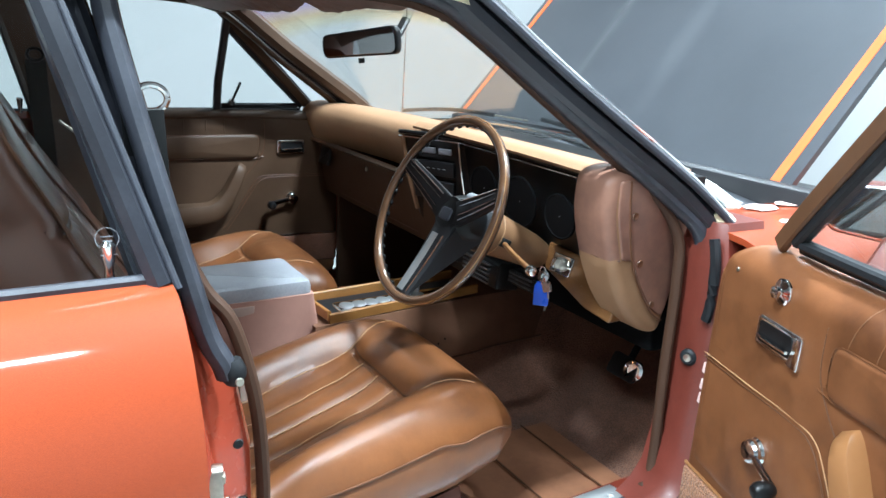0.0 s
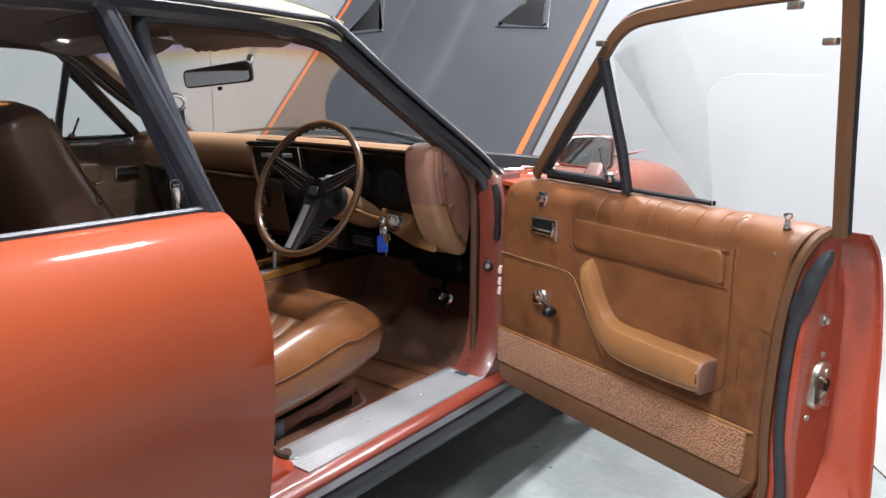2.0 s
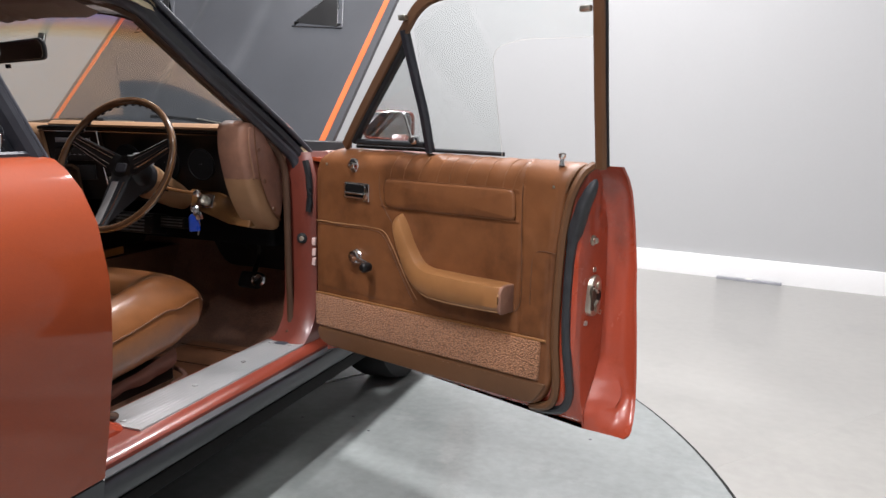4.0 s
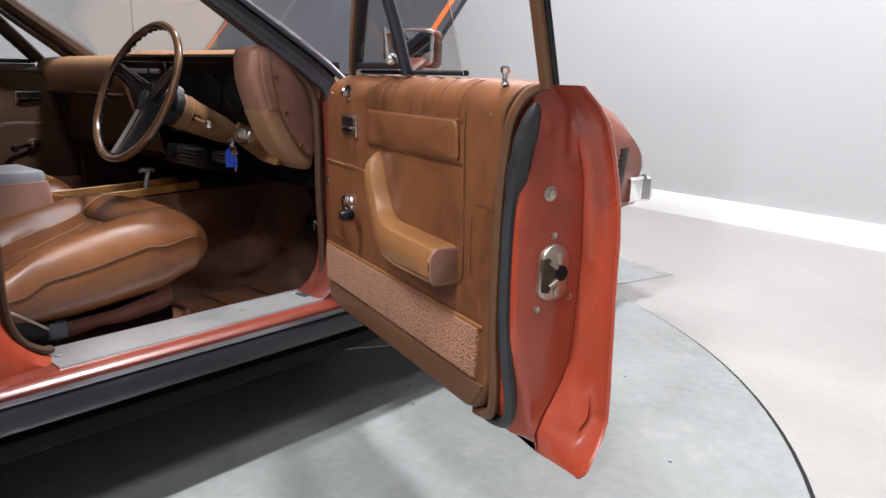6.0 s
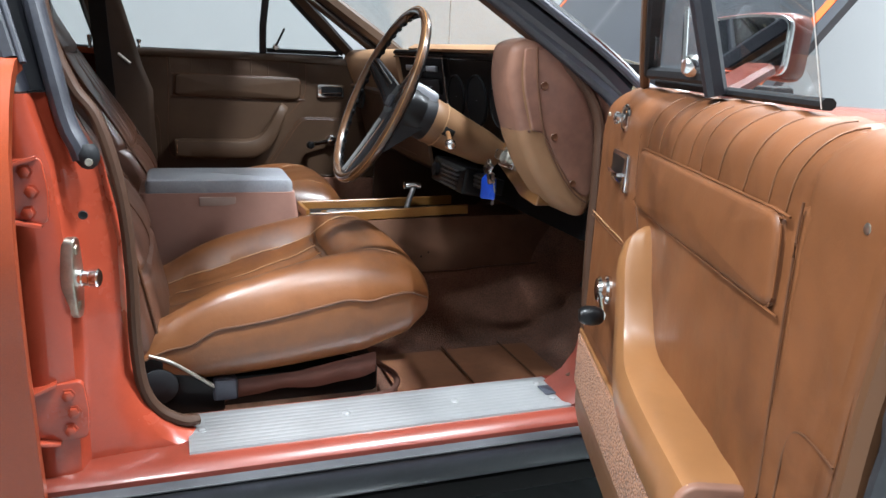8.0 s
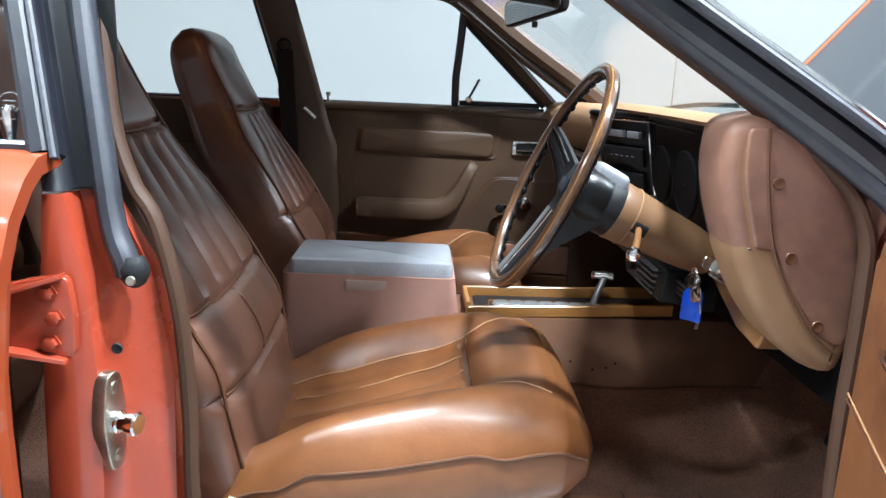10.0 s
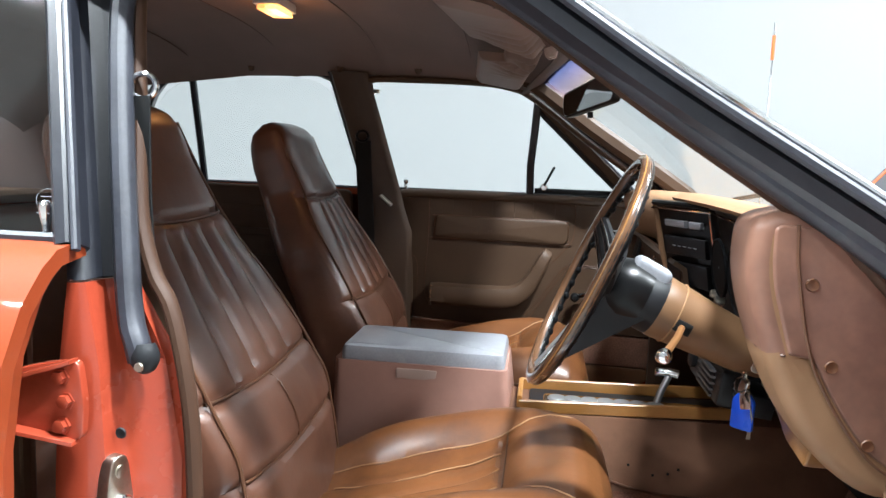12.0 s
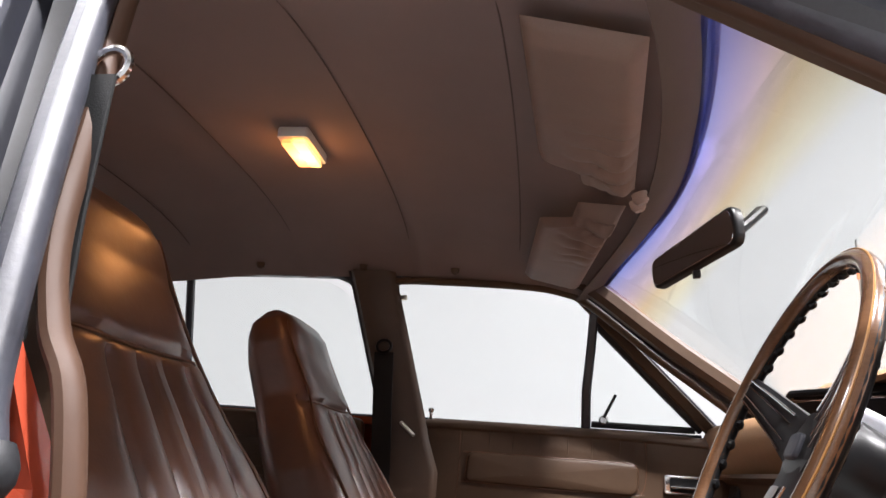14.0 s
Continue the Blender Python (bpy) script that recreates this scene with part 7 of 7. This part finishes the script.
def seat(cx, name, label, driver):
    st = thing(name, label, "car seat", group="front seats")
    bm = bmesh.new()
    loft(bm, [backrest_ring(cx, s) for s in steps(0, 1, 90)])
    back = part("backrest", bm, "seat", st, "pleated brown leather high backrest")
    bm = bmesh.new()
    loft(bm, [cushion_ring(cx, t) for t in steps(0, 0.9, 64)[:-1] + steps(0.9, 1, 16)])
    cush = part("cushion", bm, "seatlight", st, "worn tan leather cushion with stitched pleats")
    for x in (-0.068, 0.0, 0.068):
        part("stitching", tube([top_of_cushion(cx, x, t, 0.003) for t in steps(0.12, 0.66, 20)], 0.0013, 5), "stitch", cush)
    part("stitching", tube([top_of_cushion(cx, x, 0.675, 0.002) for x in steps(-0.13, 0.13, 14)], 0.0015, 5), "piping", cush)
    for sd in (-1, 1):
        part("piping", tube([top_of_cushion(cx, sd * (0.128 + 0.22 * max(0.0, t - 0.66)), t, 0.0005) for t in steps(0.05, 0.88, 30)], 0.0016, 5), "stitch", cush)
        pts = []
        for t in steps(0.02, 0.985, 40):
            ring = cushion_ring(cx, t)
            hi, lo_ = max(q.z for q in ring), min(q.z for q in ring)
            aim = lo_ + (hi - lo_) * (0.66 if t < 0.9 else 0.6)
            p = min((q for q in ring if (q.x - cx) * sd > 0.1), key=lambda q: abs(q.z - aim) - 0.15 * (q.x - cx) * sd)
            pts.append(V(p.x + sd * 0.002, p.y, p.z))
        part("piping", tube(spline(pts[::3], 3), 0.0022, 6), "piping", cush)
    for c, x1 in ((0.17, 0.21), (0.335, 0.22), (0.70, 0.158)):
        part("piping", tube([front_of_back(cx, x, c + 0.02 * (abs(x) / 0.22) ** 2, 0.003) for x in steps(-x1, x1, 20)], 0.0026, 6), "piping", back)
    part("piping", tube([front_of_back(cx, 0.0, s, 0.002) for s in steps(0.18, 0.33, 6)], 0.0016, 5), "piping", back)
    for sd in (-1, 1):
        pts = []
        for s in steps(0.03, 0.97, 40):
            ring = backrest_ring(cx, s)
            w = max(abs(p.x - cx) for p in ring)
            cy = sum(p.y for p in ring) / len(ring)
            cand = [p for p in ring if (p.x - cx) * sd > 0.88 * w and p.y > cy + 0.015]
            p = max(cand, key=lambda q: q.y) if cand else max(ring, key=lambda q: (q.x - cx) * sd)
            pts.append(p + V(sd * 0.001, 0.002, 0.001))
        part("piping", tube(spline(pts[::3], 3), 0.0032, 6), "piping", back)
    base = part("seat_base", box(cx - 0.21, cx + 0.21, -0.78, -0.36, 0.345, 0.405, 0.012), "plastic", st, "black seat frame and runners")
    bm = bmesh.new()
    sheet(lambda y, k: V(cx + 0.222 + 0.006 * math.sin(k * 3) + 0.004 * math.sin(y * 60) * k, y, table([(-0.70, 0.400), (-0.53, 0.408), (-0.36, 0.438)], y) - (0.040 + 0.008 * math.sin((y + 0.8) * 21)) * k), steps(-0.68, -0.37, 24), steps(0, 1, 6), 0.004, bm)
    part("skirt", bm, "skirtvinyl", base, "drooping brown vinyl seat skirt")
    for sd in (-1, 1):
        part("runner", box(cx + sd * 0.19 - 0.02, cx + sd * 0.19 + 0.02, -0.80, -0.36, 0.30, 0.35, 0.005), "steel", base)
    part("adjuster_bar", tube(spline([V(cx + 0.10, -0.34, 0.36), V(cx + 0.17, -0.31, 0.352), V(cx + 0.225, -0.335, 0.345), V(cx + 0.23, -0.40, 0.34)], 5), 0.007, 8), "console", base)
    if driver:
        bm = bmesh.new()
        sweep(bm, spline([V(cx + 0.24, -0.80, 0.473), V(cx + 0.243, -0.76, 0.457), V(cx + 0.243, -0.70, 0.412), V(cx + 0.242, -0.668, 0.385)], 5), rect(0.006, 0.007, 0.3))
        rc = part("recliner", bm, "steel", st, "bright metal seat recliner bracket")
        part("recliner_shield", plate(rounded([(-0.815, 0.36), (-0.81, 0.468), (-0.78, 0.466), (-0.70, 0.41), (-0.67, 0.382), (-0.668, 0.345), (-0.75, 0.35)], 0.012, 4), lambda a, b, h: V(cx + 0.222 + h, a, b), 0.0, 0.018, 0.005), "plastic", rc, "black plastic hinge shield")
        part("recliner_pivot", lathe([(0.034, 0), (0.034, 0.004), (0.028, 0.008), (0.008, 0.009)], axis_frame((cx + 0.240, -0.785, 0.412), (1, 0, 0)), 20), "blackvinyl", rc)
        part("shield_foot", box(cx + 0.215, cx + 0.248, -0.69, -0.645, 0.375, 0.415, 0.008), "greyrubber", rc)
    return st


seat(0.405, "driver_seat", "brown leather high-back seat with worn tan pleated cushion", True)
seat(-0.43, "passenger_seat", "brown leather high-back seat beside the console", False)

# rear bench
bench = thing("rear_bench", "brown leather rear bench seat behind the front seats", "car seat")
bm = bmesh.new()
loft(bm, [[V(x * 0.98, y, z) for y, z in rounded([(-1.36, 0.36), (-1.33, 0.44), (-1.36, 0.50), (-1.82, 0.47), (-1.85, 0.36)], 0.04, 5)] for x in (-0.66, -0.64, -0.2, 0.0, 0.2, 0.64, 0.66)])
part("cushion", bm, "seat", bench)
bm = bmesh.new()
loft(bm, [[V(x, y, z) for y, z in rounded([(-1.76, 0.44), (-1.74, 0.52), (-1.92, 0.92), (-1.99, 0.93), (-1.95, 0.45)], 0.04, 5)] for x in (-0.66, -0.64, -0.2, 0.0, 0.2, 0.64, 0.66)])
part("backrest", bm, "seat", bench)
part("parcel_shelf", box(-0.70, 0.70, -2.50, -1.95, 0.93, 0.955, 0.006), "trim", car, "brown parcel shelf")

# ---- sun visors, mirror, belts ----
def visor(corner_a, corner_b, corner_c, corner_d, name_label, clip):
    a, b, c, d = (V(*p) for p in (corner_a, corner_b, corner_c, corner_d))
    bm = bmesh.new()
    def at(u, v):
        k = min(1.0, max(0.0, (u - 0.80) / 0.05))
        p = a.lerp(b, u).lerp(d.lerp(c, u), v + (1 - v) * 0.42 * k * k * (3 - 2 * k))
        nrm = (b - a).cross(d - a).normalized()
        if nrm.z > 0:
            nrm = -nrm
        edge = min(1.0, min(u, 1 - u) / 0.06) * min(1.0, min(v, 1 - v) / 0.12)
        fold = 0.016 * abs(math.sin(u * 30 + 1.5 * noise.noise(V(u * 3, v * 5, a.x)) + 0.6 * v)) ** 0.6 * min(1.0, max(0.0, (v - 0.25) * 2.5)) * min(1.0, (1 - v) * 9) * min(1.0, max(0.0, (u - 0.36) * 3.0)) * min(1.0, (1 - u) * 12)
        return p + nrm * (0.020 * edge ** 0.5 + fold)
    sheet(at, steps(0, 1, 110), steps(0, 1, 20), 0.0, bm)
    geom = bm.faces[:]
    bmesh.ops.solidify(bm, geom=geom, thickness=0.008)
    v = part("sun_visor", bm, "visor", car, name_label)
    part("visor_clip", lathe([(0.014, 0), (0.014, 0.012), (0.008, 0.02)], axis_frame(clip, (0, 0.3, -1)), 12), "visor", v, "pale plastic visor clip")
    return v


visor((0.50, -0.585, 1.365), (0.045, -0.56, 1.372), (0.02, -0.405, 1.352), (0.50, -0.445, 1.335), "pleated brown sun visor folded up", (0.0, -0.395, 1.352))
visor((-0.52, -0.60, 1.345), (-0.09, -0.555, 1.372), (-0.06, -0.41, 1.352), (-0.56, -0.47, 1.325), "pleated brown sun visor folded up", (-0.035, -0.395, 1.352))
MI = axis_frame((-0.005, -0.31, 1.253), (0.40, -0.915, -0.018), (0.915, 0.40, 0.13))
im = part("interior_mirror", plate(rounded([(-0.115, -0.028), (0.115, -0.032), (0.12, 0.0), (0.115, 0.034), (-0.115, 0.028), (-0.12, 0.0)], 0.02, 5), lambda a, b, h: MI @ V(a, b, h), -0.012, 0.004, 0.005), "plastic", car, "black-backed interior mirror")
part("mirror_glass", plate(rounded([(-0.109, -0.024), (0.109, -0.028), (0.113, 0.0), (0.109, 0.029), (-0.109, 0.024), (-0.113, 0.0)], 0.018, 5), lambda a, b, h: MI @ V(a, b, h), 0.002, 0.0052, 0.0008, 1), "mirror", im, "mirror glass")
bm = bmesh.new()
sweep(bm, [MI @ V(0.09, 0.0, -0.02), V(0.055, -0.235, 1.285), screen_at(0.05, 0.80)], rect(0.022, 0.014, 0.3))
part("mirror_arm", bm, "plastic", im)
part("mirror_tab", box(-0.006, 0.006, -0.006, 0.006, 0, 0.012, 0.002, m=axis_frame(MI @ V(0.0, -0.034, -0.004), MI.to_3x3() @ V(0, -1, 0))), "plastic", im)

# seat belts
def belt(s):
    hook = V(0.698, -0.922, 1.187) if s > 0 else V(-0.652, -0.955, 1.165)
    drop = [V(s * 0.70, -0.93, 1.05), V(s * 0.705, -0.92, 0.9), V(s * 0.70, -0.92, 0.5)] if s > 0 else [V(-0.662, -0.952, 1.05), V(-0.685, -0.945, 0.87), V(-0.70, -0.94, 0.5)]
    bm = bmesh.new()
    sweep(bm, [hook + V(-s * 0.004, -0.012 if s > 0 else 0.0, -0.01)] + drop, rect(0.004, 0.05, 0.2), (0, 1, 0))
    b = part("seat_belt", bm, "strap", car, "black seat belt hanging on the pillar")
    part("belt_ring", tube([hook + V(-s * 0.012 + 0.003 * math.cos(a), 0.019 * math.cos(a), 0.016 * math.sin(a) + 0.004) for a in steps(0, 2 * math.pi, 24)[:-1]], 0.0042, 8, True, (1, 0, 0)), "chrome" if s > 0 else "plastic", b, "chrome belt ring")
    if s < 0:
        bm = bmesh.new()
        sweep(bm, [V(-0.70, -0.905, 0.985), V(-0.70, -0.87, 0.955)], rect(0.03, 0.008, 0.3))
        part("belt_tongue", bm, "steel", b)


belt(1)
belt(-1)
